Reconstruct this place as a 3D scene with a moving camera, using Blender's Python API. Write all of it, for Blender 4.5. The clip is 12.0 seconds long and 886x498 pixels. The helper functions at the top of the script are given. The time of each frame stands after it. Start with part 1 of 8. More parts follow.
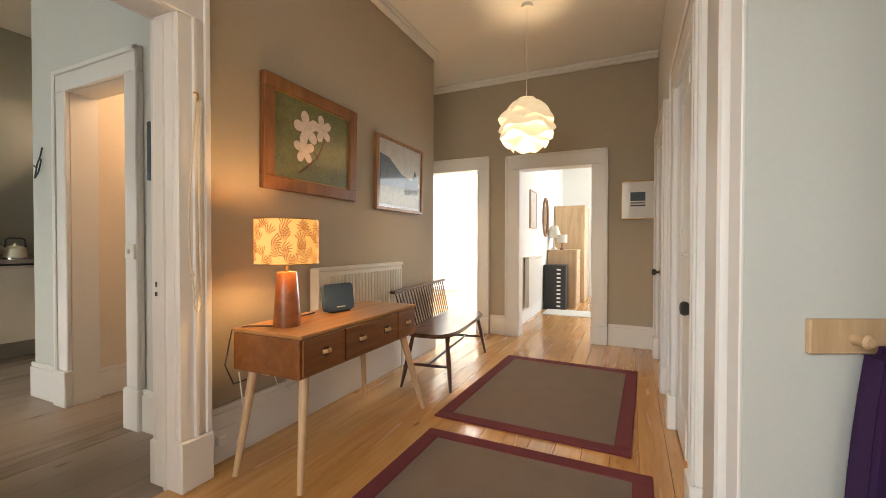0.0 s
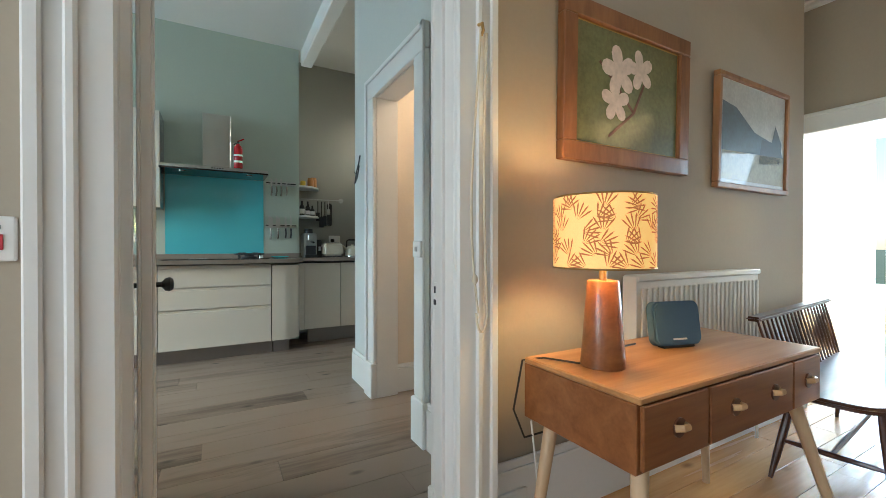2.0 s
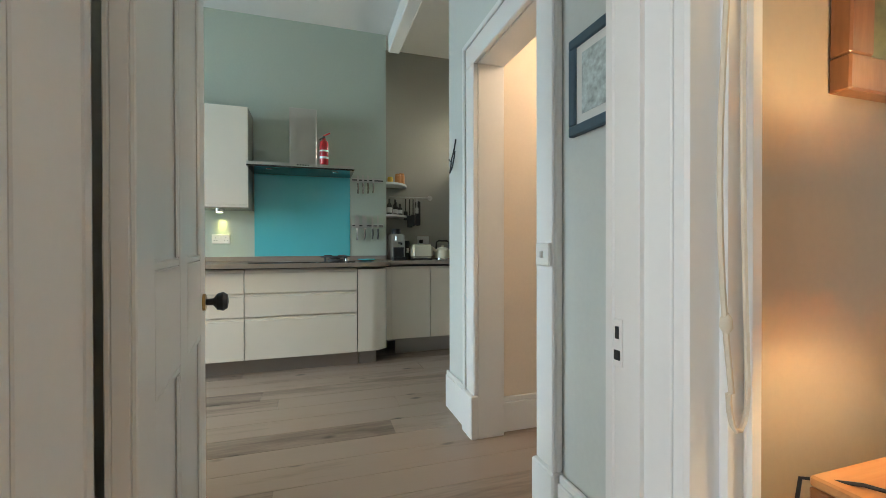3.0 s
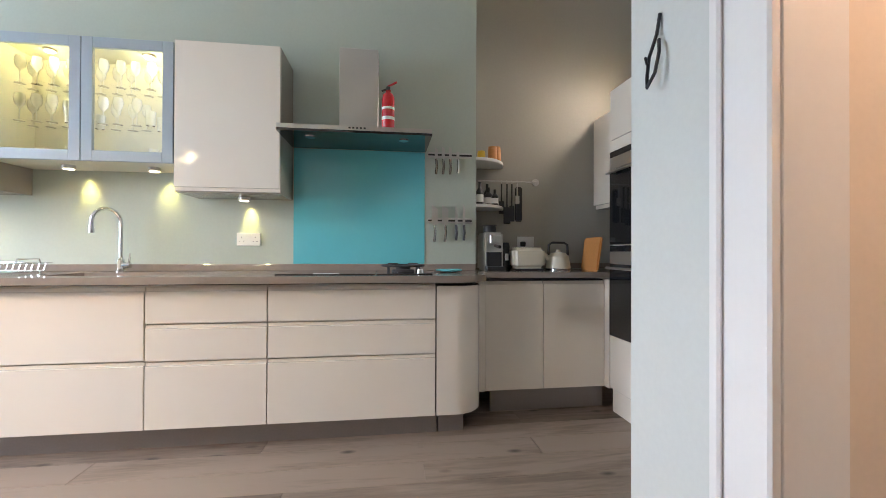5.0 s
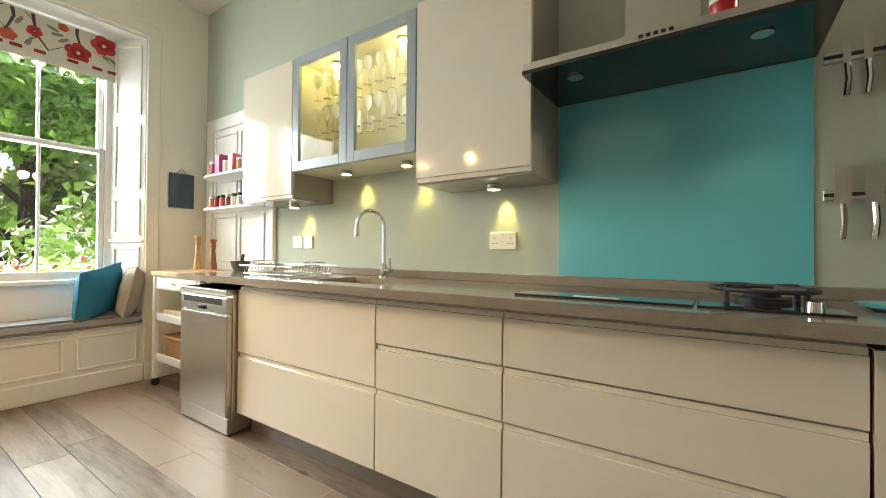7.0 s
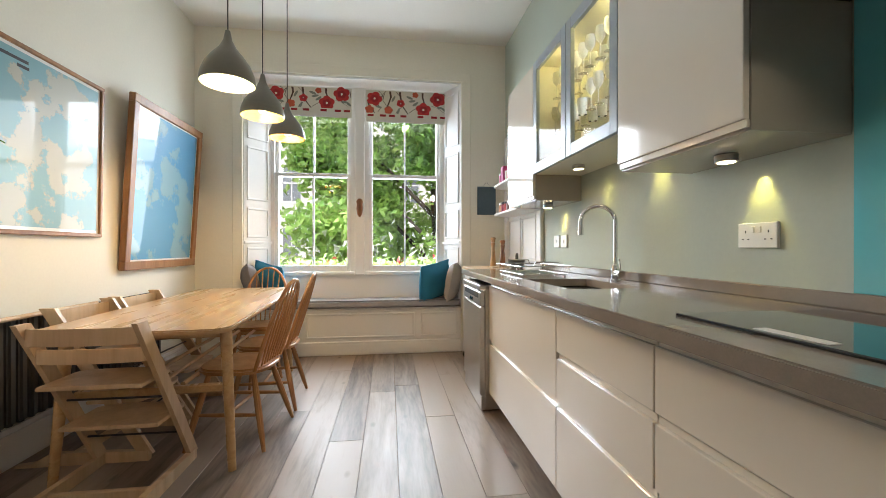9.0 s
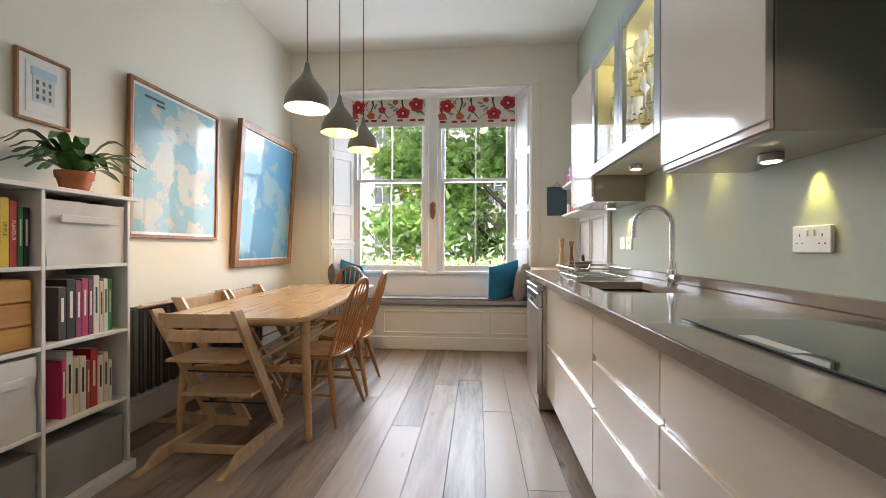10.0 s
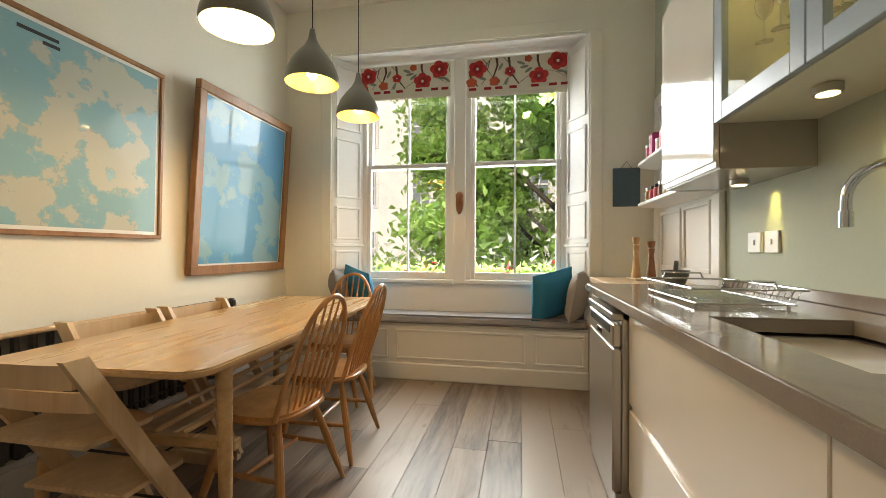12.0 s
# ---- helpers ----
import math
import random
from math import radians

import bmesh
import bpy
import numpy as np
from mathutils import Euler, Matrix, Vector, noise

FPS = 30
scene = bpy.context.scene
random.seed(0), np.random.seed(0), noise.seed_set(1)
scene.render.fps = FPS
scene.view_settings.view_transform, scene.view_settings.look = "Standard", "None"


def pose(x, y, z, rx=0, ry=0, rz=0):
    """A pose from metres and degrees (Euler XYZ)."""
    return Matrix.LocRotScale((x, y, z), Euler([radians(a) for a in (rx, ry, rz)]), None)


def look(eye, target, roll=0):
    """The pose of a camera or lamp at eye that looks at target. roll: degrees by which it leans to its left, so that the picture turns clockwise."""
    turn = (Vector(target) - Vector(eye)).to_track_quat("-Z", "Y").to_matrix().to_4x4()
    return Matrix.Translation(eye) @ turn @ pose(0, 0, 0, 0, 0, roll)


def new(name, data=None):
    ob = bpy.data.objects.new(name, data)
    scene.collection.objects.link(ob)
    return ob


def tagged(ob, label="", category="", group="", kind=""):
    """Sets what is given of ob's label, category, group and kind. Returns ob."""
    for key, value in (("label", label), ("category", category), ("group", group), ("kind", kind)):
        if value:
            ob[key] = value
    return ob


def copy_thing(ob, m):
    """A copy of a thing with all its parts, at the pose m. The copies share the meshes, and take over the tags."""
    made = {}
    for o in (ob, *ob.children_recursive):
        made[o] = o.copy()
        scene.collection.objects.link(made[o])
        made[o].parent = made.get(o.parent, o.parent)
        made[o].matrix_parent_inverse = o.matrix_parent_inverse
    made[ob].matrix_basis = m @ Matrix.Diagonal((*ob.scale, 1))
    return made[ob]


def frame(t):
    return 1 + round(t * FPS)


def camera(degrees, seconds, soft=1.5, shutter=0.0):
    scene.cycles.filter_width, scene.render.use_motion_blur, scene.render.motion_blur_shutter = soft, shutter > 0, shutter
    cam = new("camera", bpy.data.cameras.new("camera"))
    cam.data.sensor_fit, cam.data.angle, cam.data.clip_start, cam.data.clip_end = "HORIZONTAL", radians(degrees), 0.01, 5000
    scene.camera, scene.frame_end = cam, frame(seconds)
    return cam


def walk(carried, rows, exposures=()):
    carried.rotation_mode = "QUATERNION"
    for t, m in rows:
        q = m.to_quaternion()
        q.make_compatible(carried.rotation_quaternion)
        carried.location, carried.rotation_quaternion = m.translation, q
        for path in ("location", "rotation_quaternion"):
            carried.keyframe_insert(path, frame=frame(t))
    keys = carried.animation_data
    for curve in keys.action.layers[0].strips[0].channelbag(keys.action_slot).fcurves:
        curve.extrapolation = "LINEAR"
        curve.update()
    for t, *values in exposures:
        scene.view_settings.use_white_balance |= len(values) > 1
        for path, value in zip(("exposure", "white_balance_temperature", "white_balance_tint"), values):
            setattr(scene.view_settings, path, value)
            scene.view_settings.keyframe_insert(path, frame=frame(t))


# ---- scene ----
cam = camera(94.8, 12.0, soft=0.7)
PATH = [
    (0, (0.88, 0.628, 1.083), (0.046, 2.445, 1.055), 0.1),
    (0.5, (0.728, 0.793, 1.063), (-0.313, 2.501, 1.042), 0.1),
    (1, (0.598, 0.888, 1.053), (-0.706, 2.404, 1.034), 0.0),
    (1.5, (0.43, 1.002, 1.05), (-1.129, 2.254, 1.036), 0.0),
    (2, (0.208, 1.081, 1.047), (-1.54, 2.053, 1.034), 0.0),
    (2.5, (-0.072, 1.105, 1.075), (-1.921, 1.866, 1.052), -0.1),
    (3, (-0.384, 1.188, 1.062), (-2.292, 1.788, 1.05), -0.1),
    (5, (-1.755, 1.274, 1.06), (-3.737, 1.542, 1.071), 0.2),
    (5.5, (-2.049, 1.311, 1.066), (-4.049, 1.304, 1.082), 0.2),
    (6, (-2.315, 1.277, 1.082), (-4.287, 0.942, 1.09), 0.3),
    (6.5, (-2.546, 1.252, 1.061), (-4.409, 0.525, 1.09), 0.4),
    (7, (-2.748, 1.264, 1.071), (-4.401, 0.138, 1.091), 0.5),
    (7.5, (-2.955, 1.283, 1.076), (-4.299, -0.198, 1.089), 0.4),
    (9.5, (-3.489, 1.677, 1.099), (-3.488, -0.323, 1.094), 0.0),
    (10, (-3.579, 1.719, 1.106), (-3.412, -0.274, 1.1), 0.1),
    (10.5, (-3.611, 1.644, 1.107), (-3.356, -0.34, 1.099), 0.1),
    (11, (-3.598, 1.424, 1.107), (-3.302, -0.554, 1.096), 0.1),
    (11.5, (-3.583, 1.102, 1.117), (-3.262, -0.872, 1.106), 0.1),
    (12, (-3.613, 0.703, 1.101), (-3.238, -1.261, 1.109), 0.2),
]
# seconds, stops, kelvin, tint
EXPOSURES = [
    (0.0, 0.27, 6800, 17), (0.5, 0.34, 5550, 8), (2.0, 0.35, 5150, 3), (3.0, 0.45, 5350, 5), (5.0, 0.76, 5650, 22),
    (6.0, 0.8, 6600, 16), (6.5, 0.65, 6750, 12), (7.5, 0.27, 6750, 8), (9.5, -0.03, 6050, 20), (10.5, -0.08, 6050, 21), (11.0, -0.1, 5900, 21), (11.5, -0.21, 6650, 16), (12.0, -0.3, 7100, 15),
]
walk(cam, [(t, look(eye, target, roll)) for t, eye, target, roll in PATH], EXPOSURES)

# ---- light ----
world = bpy.data.worlds.new("sky")
scene.world = world
world.use_nodes = True
sky = world.node_tree.nodes.new("ShaderNodeTexSky")
sky.sky_type, sky.sun_disc = "NISHITA", False
sky.sun_elevation, sky.sun_rotation = radians(36), radians(26)
world.node_tree.links.new(sky.outputs[0], world.node_tree.nodes["Background"].inputs[0])
world.node_tree.nodes["Background"].inputs[1].default_value = 0.15


def lamp(name, kind, m, energy, colour, **settings):
    data = bpy.data.lights.new(name, kind)
    data.energy, data.color = energy, colour
    for key, value in settings.items():
        setattr(data, key, value)
    ob = new(name, data)
    ob.matrix_world = m
    return ob


# the sun stands high behind the house and lights the garden
SUN = Vector((0.355, 0.727, 0.588))
lamp("sun", "SUN", look(SUN * 50, (0, 0, 0)), 5.0, (1.0, 0.95, 0.87), angle=radians(0.5))
WARM, COOL = (1.0, 0.72, 0.40), (0.85, 0.965, 1.0)


def rect_light(name, eye, target, width, height, energy, colour=COOL):
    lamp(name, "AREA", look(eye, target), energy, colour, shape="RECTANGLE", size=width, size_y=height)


rect_light("kitchen_sky_light", (-3.06, -3.36, 1.72), (-3.06, 0, 0.75), 2.0, 1.75, 112)
# added area lamp over the back green, brightens the kitchen floor like open sky
rect_light("garden_sky_light", (-3.06, -6.4, 3.75), (-3.06, 0, 0.9), 6.0, 2.0, 600)
rect_light("parlour_sky_light", (-1.3, 9.25, 1.6), (-2.6, 6, 1.2), 1.1, 2.0, 330)
rect_light("bedroom_sky_light", (1.95, 8.3, 1.6), (0.4, 7.6, 1.0), 1.6, 1.9, 75)
# added fill lamp that brightens the open vestibule door
rect_light("vestibule_sky_light", (1.95, -0.36, 1.65), (1.95, 2, 1.2), 0.9, 1.7, 3, (1.0, 0.97, 0.90))
# added fill lamp in an unseen opening, brightens the hall
rect_light("entrance_sky_light", (0.1, -1.22, 1.5), (0.1, 2, 1.2), 1.4, 2.1, 25, (1.0, 0.95, 0.88))
lamp("hall_pendant_bulb", "POINT", pose(0.106, 3.94, 2.05), 22, WARM, shadow_soft_size=0.05)
lamp("desk_lamp_bulb", "POINT", pose(-0.68, 2.14, 1.09), 7.5, (1.0, 0.62, 0.25), shadow_soft_size=0.04)
lamp("pantry_bulb", "POINT", pose(-1.9, 2.65, 2.25), 10, (1.0, 0.67, 0.40), shadow_soft_size=0.06)

for y in (-0.667, -1.198, -1.724):
    lamp("pendant_bulb", "POINT", pose(-2.57, y, 1.985), 15, (1.0, 0.66, 0.30), shadow_soft_size=0.03)
for x in (-4.55, -4.75):
    lamp("alcove_spot", "SPOT", look((x, 3.24, 2.43), (x + 1.0, 1.2, 1.3)), 20, (1.0, 0.82, 0.58), spot_size=radians(150), spot_blend=1.0, shadow_soft_size=0.08)
YELLOW = (1.0, 0.84, 0.20)
for x, y, z in ((-4.45, -0.608, 1.535), (-4.45, -0.138, 1.535), (-4.50, -1.18, 1.372), (-4.49, 0.368, 1.372)):
    lamp("cabinet_spot", "SPOT", look((-4.598, y, z), (-4.636, y, z - 0.30)), 3.6, YELLOW, spot_size=radians(54), spot_blend=0.3, shadow_soft_size=0.015)
for y in (-0.72, -0.18):
    lamp("glass_cabinet_lamp", "POINT", pose(-4.46, y, 2.215), 1.0, (1.0, 0.85, 0.32), shadow_soft_size=0.02)
for y in (0.80, 1.37):
    lamp("hood_light", "SPOT", look((-4.33, y, 1.745), (-4.36, y, 0)), 2, (1.0, 0.8, 0.55), spot_size=radians(100), spot_blend=0.8, shadow_soft_size=0.02)
# ---- materials ----
def mat(name, colour, rough=0.5, metal=0.0, vary=0.06, size=0.35, fine=60.0, bump=0.05, coat=0.0, emit=0.0, alpha=None, bump_size=None, glow=None):
    """A painted, plastic, metal or cloth surface: broad stains and a fine grain over one base colour."""
    m = bpy.data.materials.new(name)
    m.use_nodes = True
    nt = m.node_tree
    b = nt.nodes["Principled BSDF"]
    co = nt.nodes.new("ShaderNodeTexCoord")
    broad = nt.nodes.new("ShaderNodeTexNoise")
    broad.inputs["Scale"].default_value, broad.inputs["Detail"].default_value = 1 / size, 4
    grain = nt.nodes.new("ShaderNodeTexNoise")
    grain.inputs["Scale"].default_value, grain.inputs["Detail"].default_value = fine, 3
    nt.links.new(co.outputs["Object"], broad.inputs["Vector"])
    nt.links.new(co.outputs["Object"], grain.inputs["Vector"])
    add = nt.nodes.new("ShaderNodeMath")
    add.operation = "ADD"
    nt.links.new(broad.outputs["Fac"], add.inputs[0])
    nt.links.new(grain.outputs["Fac"], add.inputs[1])
    ramp = nt.nodes.new("ShaderNodeMapRange")
    ramp.inputs[1].default_value, ramp.inputs[2].default_value = 0.6, 1.4
    ramp.inputs[3].default_value, ramp.inputs[4].default_value = 1 - vary, 1 + vary
    nt.links.new(add.outputs[0], ramp.inputs[0])
    mix = nt.nodes.new("ShaderNodeVectorMath")
    mix.operation = "SCALE"
    mix.inputs[0].default_value = colour[:3]
    nt.links.new(ramp.outputs[0], mix.inputs["Scale"])
    nt.links.new(mix.outputs[0], b.inputs["Base Color"])
    rr = nt.nodes.new("ShaderNodeMapRange")
    rr.inputs[3].default_value, rr.inputs[4].default_value = max(rough * 0.95, 0.01), min(rough * 1.05, 1)
    nt.links.new(broad.outputs["Fac"], rr.inputs[0])
    nt.links.new(rr.outputs[0], b.inputs["Roughness"])
    b.inputs["Metallic"].default_value = metal
    b.inputs["Coat Weight"].default_value, b.inputs["Coat Roughness"].default_value = coat, 0.03
    if bump:
        bp = nt.nodes.new("ShaderNodeBump")
        bp.inputs["Strength"].default_value, bp.inputs["Distance"].default_value = bump, 0.004
        nt.links.new(grain.outputs["Fac"], bp.inputs["Height"])
        nt.links.new(bp.outputs[0], b.inputs["Normal"])
    if emit:
        b.inputs["Emission Color"].default_value = (*(glow or colour)[:3], 1)
        b.inputs["Emission Strength"].default_value = emit
    return m


def wood(name, dark, light, grain=(14, 1.2, 14), rough=0.4, coat=0.0, by_piece=0.0, knots=0.0):
    """Sawn timber: long streaks across the grain's axis, pores, and a tone that changes from piece to piece."""
    m = bpy.data.materials.new(name)
    m.use_nodes = True
    nt = m.node_tree
    b = nt.nodes["Principled BSDF"]
    co, mp = nt.nodes.new("ShaderNodeTexCoord"), nt.nodes.new("ShaderNodeMapping")
    mp.inputs["Scale"].default_value = grain
    info = nt.nodes.new("ShaderNodeObjectInfo")
    shift = nt.nodes.new("ShaderNodeVectorMath")
    shift.operation = "MULTIPLY_ADD"
    cmb = nt.nodes.new("ShaderNodeCombineXYZ")
    for n in range(3):
        nt.links.new(info.outputs["Random"], cmb.inputs[n])
    shift.inputs[1].default_value = (37, 53, 29)
    nt.links.new(cmb.outputs[0], shift.inputs[0])
    nt.links.new(co.outputs["Object"], shift.inputs[2])
    nt.links.new(shift.outputs[0], mp.inputs["Vector"])
    n1, n2 = nt.nodes.new("ShaderNodeTexNoise"), nt.nodes.new("ShaderNodeTexNoise")
    n1.inputs["Scale"].default_value, n1.inputs["Detail"].default_value, n1.inputs["Distortion"].default_value = 1.0, 6, 0.8
    n2.inputs["Scale"].default_value, n2.inputs["Detail"].default_value = 7.0, 4
    for n in (n1, n2):
        nt.links.new(mp.outputs[0], n.inputs["Vector"])
    s = nt.nodes.new("ShaderNodeMath")
    s.operation, s.inputs[1].default_value = "MULTIPLY_ADD", 0.35
    nt.links.new(n2.outputs["Fac"], s.inputs[0])
    nt.links.new(n1.outputs["Fac"], s.inputs[2])
    tone = nt.nodes.new("ShaderNodeMath")
    tone.operation, tone.inputs[1].default_value = "MULTIPLY_ADD", by_piece
    nt.links.new(info.outputs["Random"], tone.inputs[0])
    nt.links.new(s.outputs[0], tone.inputs[2])
    ramp = nt.nodes.new("ShaderNodeValToRGB")
    ramp.color_ramp.elements[0].position, ramp.color_ramp.elements[1].position = 0.45, 0.9 + by_piece * 0.7
    ramp.color_ramp.elements[0].color, ramp.color_ramp.elements[1].color = (*dark, 1), (*light, 1)
    nt.links.new(tone.outputs[0], ramp.inputs[0])
    out = ramp.outputs[0]
    if knots:
        v = nt.nodes.new("ShaderNodeTexVoronoi")
        v.inputs["Scale"].default_value = 1.0
        mk = nt.nodes.new("ShaderNodeMapping")
        mk.inputs["Scale"].default_value = (5.5, 2.6, 5.5) if grain[1] < grain[0] else (2.6, 5.5, 5.5)
        nt.links.new(shift.outputs[0], mk.inputs["Vector"])
        nt.links.new(mk.outputs[0], v.inputs["Vector"])
        kr = nt.nodes.new("ShaderNodeMapRange")
        kr.inputs[1].default_value, kr.inputs[2].default_value = 0.03, 0.13
        kr.inputs[3].default_value, kr.inputs[4].default_value = knots, 0.0
        nt.links.new(v.outputs["Distance"], kr.inputs[0])
        mx = nt.nodes.new("ShaderNodeMix")
        mx.data_type = "RGBA"
        nt.links.new(kr.outputs[0], mx.inputs[0])
        nt.links.new(out, mx.inputs[6])
        mx.inputs[7].default_value = (*[c * 0.35 for c in dark], 1)
        out = mx.outputs[2]
    nt.links.new(out, b.inputs["Base Color"])
    rr = nt.nodes.new("ShaderNodeMapRange")
    rr.inputs[3].default_value, rr.inputs[4].default_value = rough * 1.2, rough * 0.8
    nt.links.new(n1.outputs["Fac"], rr.inputs[0])
    nt.links.new(rr.outputs[0], b.inputs["Roughness"])
    b.inputs["Coat Weight"].default_value, b.inputs["Coat Roughness"].default_value = coat, 0.12
    bp = nt.nodes.new("ShaderNodeBump")
    bp.inputs["Strength"].default_value, bp.inputs["Distance"].default_value = 0.12, 0.003
    nt.links.new(n2.outputs["Fac"], bp.inputs["Height"])
    nt.links.new(bp.outputs[0], b.inputs["Normal"])
    return m


def glass(name, tint=(1, 1, 1), rough=0.0):
    m = bpy.data.materials.new(name)
    m.use_nodes = True
    b = m.node_tree.nodes["Principled BSDF"]
    b.inputs["Base Color"].default_value = (*tint, 1)
    b.inputs["Roughness"].default_value, b.inputs["IOR"].default_value = rough, 1.45
    b.inputs["Transmission Weight"].default_value = 1.0
    return m


def pane(name, gloss=0.045, tint=(1, 1, 1)):
    """Thin clear glass: passes straight through, with a faint mirror on top."""
    m = bpy.data.materials.new(name)
    m.use_nodes = True
    nt = m.node_tree
    nt.nodes.remove(nt.nodes["Principled BSDF"])
    t, g, x = [nt.nodes.new("ShaderNode" + n) for n in ("BsdfTransparent", "BsdfGlossy", "MixShader")]
    t.inputs[0].default_value = (*tint, 1)
    g.inputs["Roughness"].default_value = 0.01
    x.inputs[0].default_value = gloss
    nt.links.new(t.outputs[0], x.inputs[1])
    nt.links.new(g.outputs[0], x.inputs[2])
    nt.links.new(x.outputs[0], nt.nodes["Material Output"].inputs[0])
    return m


SAGE = mat("sage_wall_paint", (0.47, 0.52, 0.44), 0.75, vary=0.03, size=0.9, bump=0.08)
CREAM = mat("cream_wall_paint", (0.80, 0.77, 0.66), 0.8, vary=0.03, size=0.9, bump=0.08)
TAUPE = mat("taupe_wall_paint", (0.43, 0.37, 0.28), 0.75, vary=0.03, size=0.9, bump=0.08)
WHITE = mat("white_gloss_paint", (0.80, 0.79, 0.76), 0.33, vary=0.015, size=0.9, bump=0.02)
ALCOVE = mat("greige_wall_paint", (0.37, 0.355, 0.30), 0.75, vary=0.03, size=0.9, bump=0.08)
CEIL = mat("ceiling_paint", (0.82, 0.81, 0.77), 0.9, vary=0.02, size=0.8)
PEACH = mat("peach_wall_paint", (0.74, 0.65, 0.53), 0.8, vary=0.03, size=0.8, bump=0.08)
PALE = mat("pale_grey_wall_paint", (0.62, 0.64, 0.60), 0.6, vary=0.03, size=0.9)
GLOSS = mat("cream_gloss_cabinet", (0.79, 0.725, 0.62), 0.10, vary=0.012, size=0.8, fine=8, bump=0.0, coat=0.6)
TOP = mat("taupe_quartz_worktop", (0.27, 0.225, 0.185), 0.12, vary=0.10, size=0.05, fine=240, bump=0.0)
PLINTH = mat("brushed_plinth", (0.32, 0.29, 0.27), 0.35, 0.6, vary=0.05, fine=90)
STEEL = mat("brushed_steel", (0.56, 0.54, 0.50), 0.3, 0.95, vary=0.04, size=0.2, fine=160, bump=0.03)
SINKSTEEL = mat("dull_sink_steel", (0.30, 0.29, 0.27), 0.38, 0.9, vary=0.06, fine=120)
CHROME = mat("chrome", (0.72, 0.72, 0.72), 0.06, 1.0, vary=0.01, bump=0)
TEAL = mat("teal_glass_splashback", (0.14, 0.53, 0.59), 0.05, vary=0.015, bump=0, coat=0.7)
BLACK = mat("black_glass", (0.012, 0.012, 0.013), 0.05, vary=0.05, bump=0, coat=0.4)
INK = mat("black_plastic", (0.02, 0.02, 0.021), 0.4, vary=0.1)
IRON = mat("cast_iron", (0.025, 0.025, 0.027), 0.6, vary=0.15)
GREYFRAME = mat("blue_grey_cabinet_frame", (0.36, 0.42, 0.46), 0.3, vary=0.03)
PLASTIC = mat("white_plastic", (0.80, 0.79, 0.75), 0.35, vary=0.02)
OAK = wood("smoked_oak_plank", (0.075, 0.050, 0.036), (0.30, 0.232, 0.178), (11, 1.3, 11), 0.44, coat=0.05, by_piece=0.6, knots=0.85)
PINE = wood("varnished_pine_board", (0.42, 0.18, 0.045), (0.66, 0.37, 0.13), (13, 0.9, 13), 0.26, coat=0.4, by_piece=0.2, knots=0.7)
ELM = wood("pale_elm", (0.42, 0.23, 0.09), (0.62, 0.40, 0.19), (1.2, 12, 12), 0.33, coat=0.25)
BEECH = wood("beech", (0.50, 0.33, 0.18), (0.66, 0.47, 0.28), (12, 12, 1.2), 0.4, coat=0.1)
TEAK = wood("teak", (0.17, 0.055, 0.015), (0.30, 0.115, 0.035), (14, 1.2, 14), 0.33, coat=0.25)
DARKWOOD = wood("dark_stained_wood", (0.05, 0.018, 0.009), (0.13, 0.05, 0.022), (12, 2, 12), 0.3, coat=0.3)
GLASS, PANE = glass("clear_glass"), pane("window_glass")

for m in (GLOSS, TEAL):
    m.node_tree.nodes["Principled BSDF"].inputs["Coat IOR"].default_value = 1.3
# ---- building blocks ----
def box(x0, x1, y0, y1, z0, z1, bevel=0.0, bm=None, seg=1):
    bm = bm or bmesh.new()
    made = bmesh.ops.create_cube(bm, size=1)["verts"]
    sx, sy, sz = x1 - x0, y1 - y0, z1 - z0
    for v in made:
        v.co = Vector(((x0 + x1) / 2 + v.co.x * sx, (y0 + y1) / 2 + v.co.y * sy, (z0 + z1) / 2 + v.co.z * sz))
    if bevel:
        edges = list({e for v in made for e in v.link_edges})
        bmesh.ops.bevel(bm, geom=edges, offset=min(bevel, abs(sx) / 2.1, abs(sy) / 2.1, abs(sz) / 2.1), segments=seg, affect="EDGES", clamp_overlap=True)
    return bm


def turned(profile, n=24, bm=None, at=(0, 0, 0), cap=True):
    """A turned body round z from (radius, height) pairs."""
    bm = bm or bmesh.new()
    rings = []
    for r, z in profile:
        rings.append([bm.verts.new((at[0] + r * math.cos(2 * math.pi * k / n), at[1] + r * math.sin(2 * math.pi * k / n), at[2] + z)) for k in range(n)])
    for a, b in zip(rings, rings[1:]):
        for k in range(n):
            bm.faces.new((a[k], a[(k + 1) % n], b[(k + 1) % n], b[k]))
    if cap:
        bm.faces.new(rings[0][::-1])
        bm.faces.new(rings[-1])
    return bm


def rod(p, q, r0, r1=None, n=10, bm=None, mid=None):
    """A straight round bar from p to q; mid swells it halfway."""
    bm = bm or bmesh.new()
    p, q = Vector(p), Vector(q)
    r1 = r0 if r1 is None else r1
    turn = (q - p).to_track_quat("Z", "Y").to_matrix()
    steps = [(0, r0), (1, r1)] if mid is None else [(0, r0), (0.25, (r0 + mid * 3) / 4), (0.5, mid), (0.75, (r1 + mid * 3) / 4), (1, r1)]
    rings = [[bm.verts.new(p + (q - p) * f + turn @ Vector((r * math.cos(2 * math.pi * k / n), r * math.sin(2 * math.pi * k / n), 0))) for k in range(n)] for f, r in steps]
    for a, b in zip(rings, rings[1:]):
        for k in range(n):
            bm.faces.new((a[k], a[(k + 1) % n], b[(k + 1) % n], b[k]))
    bm.faces.new(rings[0][::-1])
    bm.faces.new(rings[-1])
    return bm


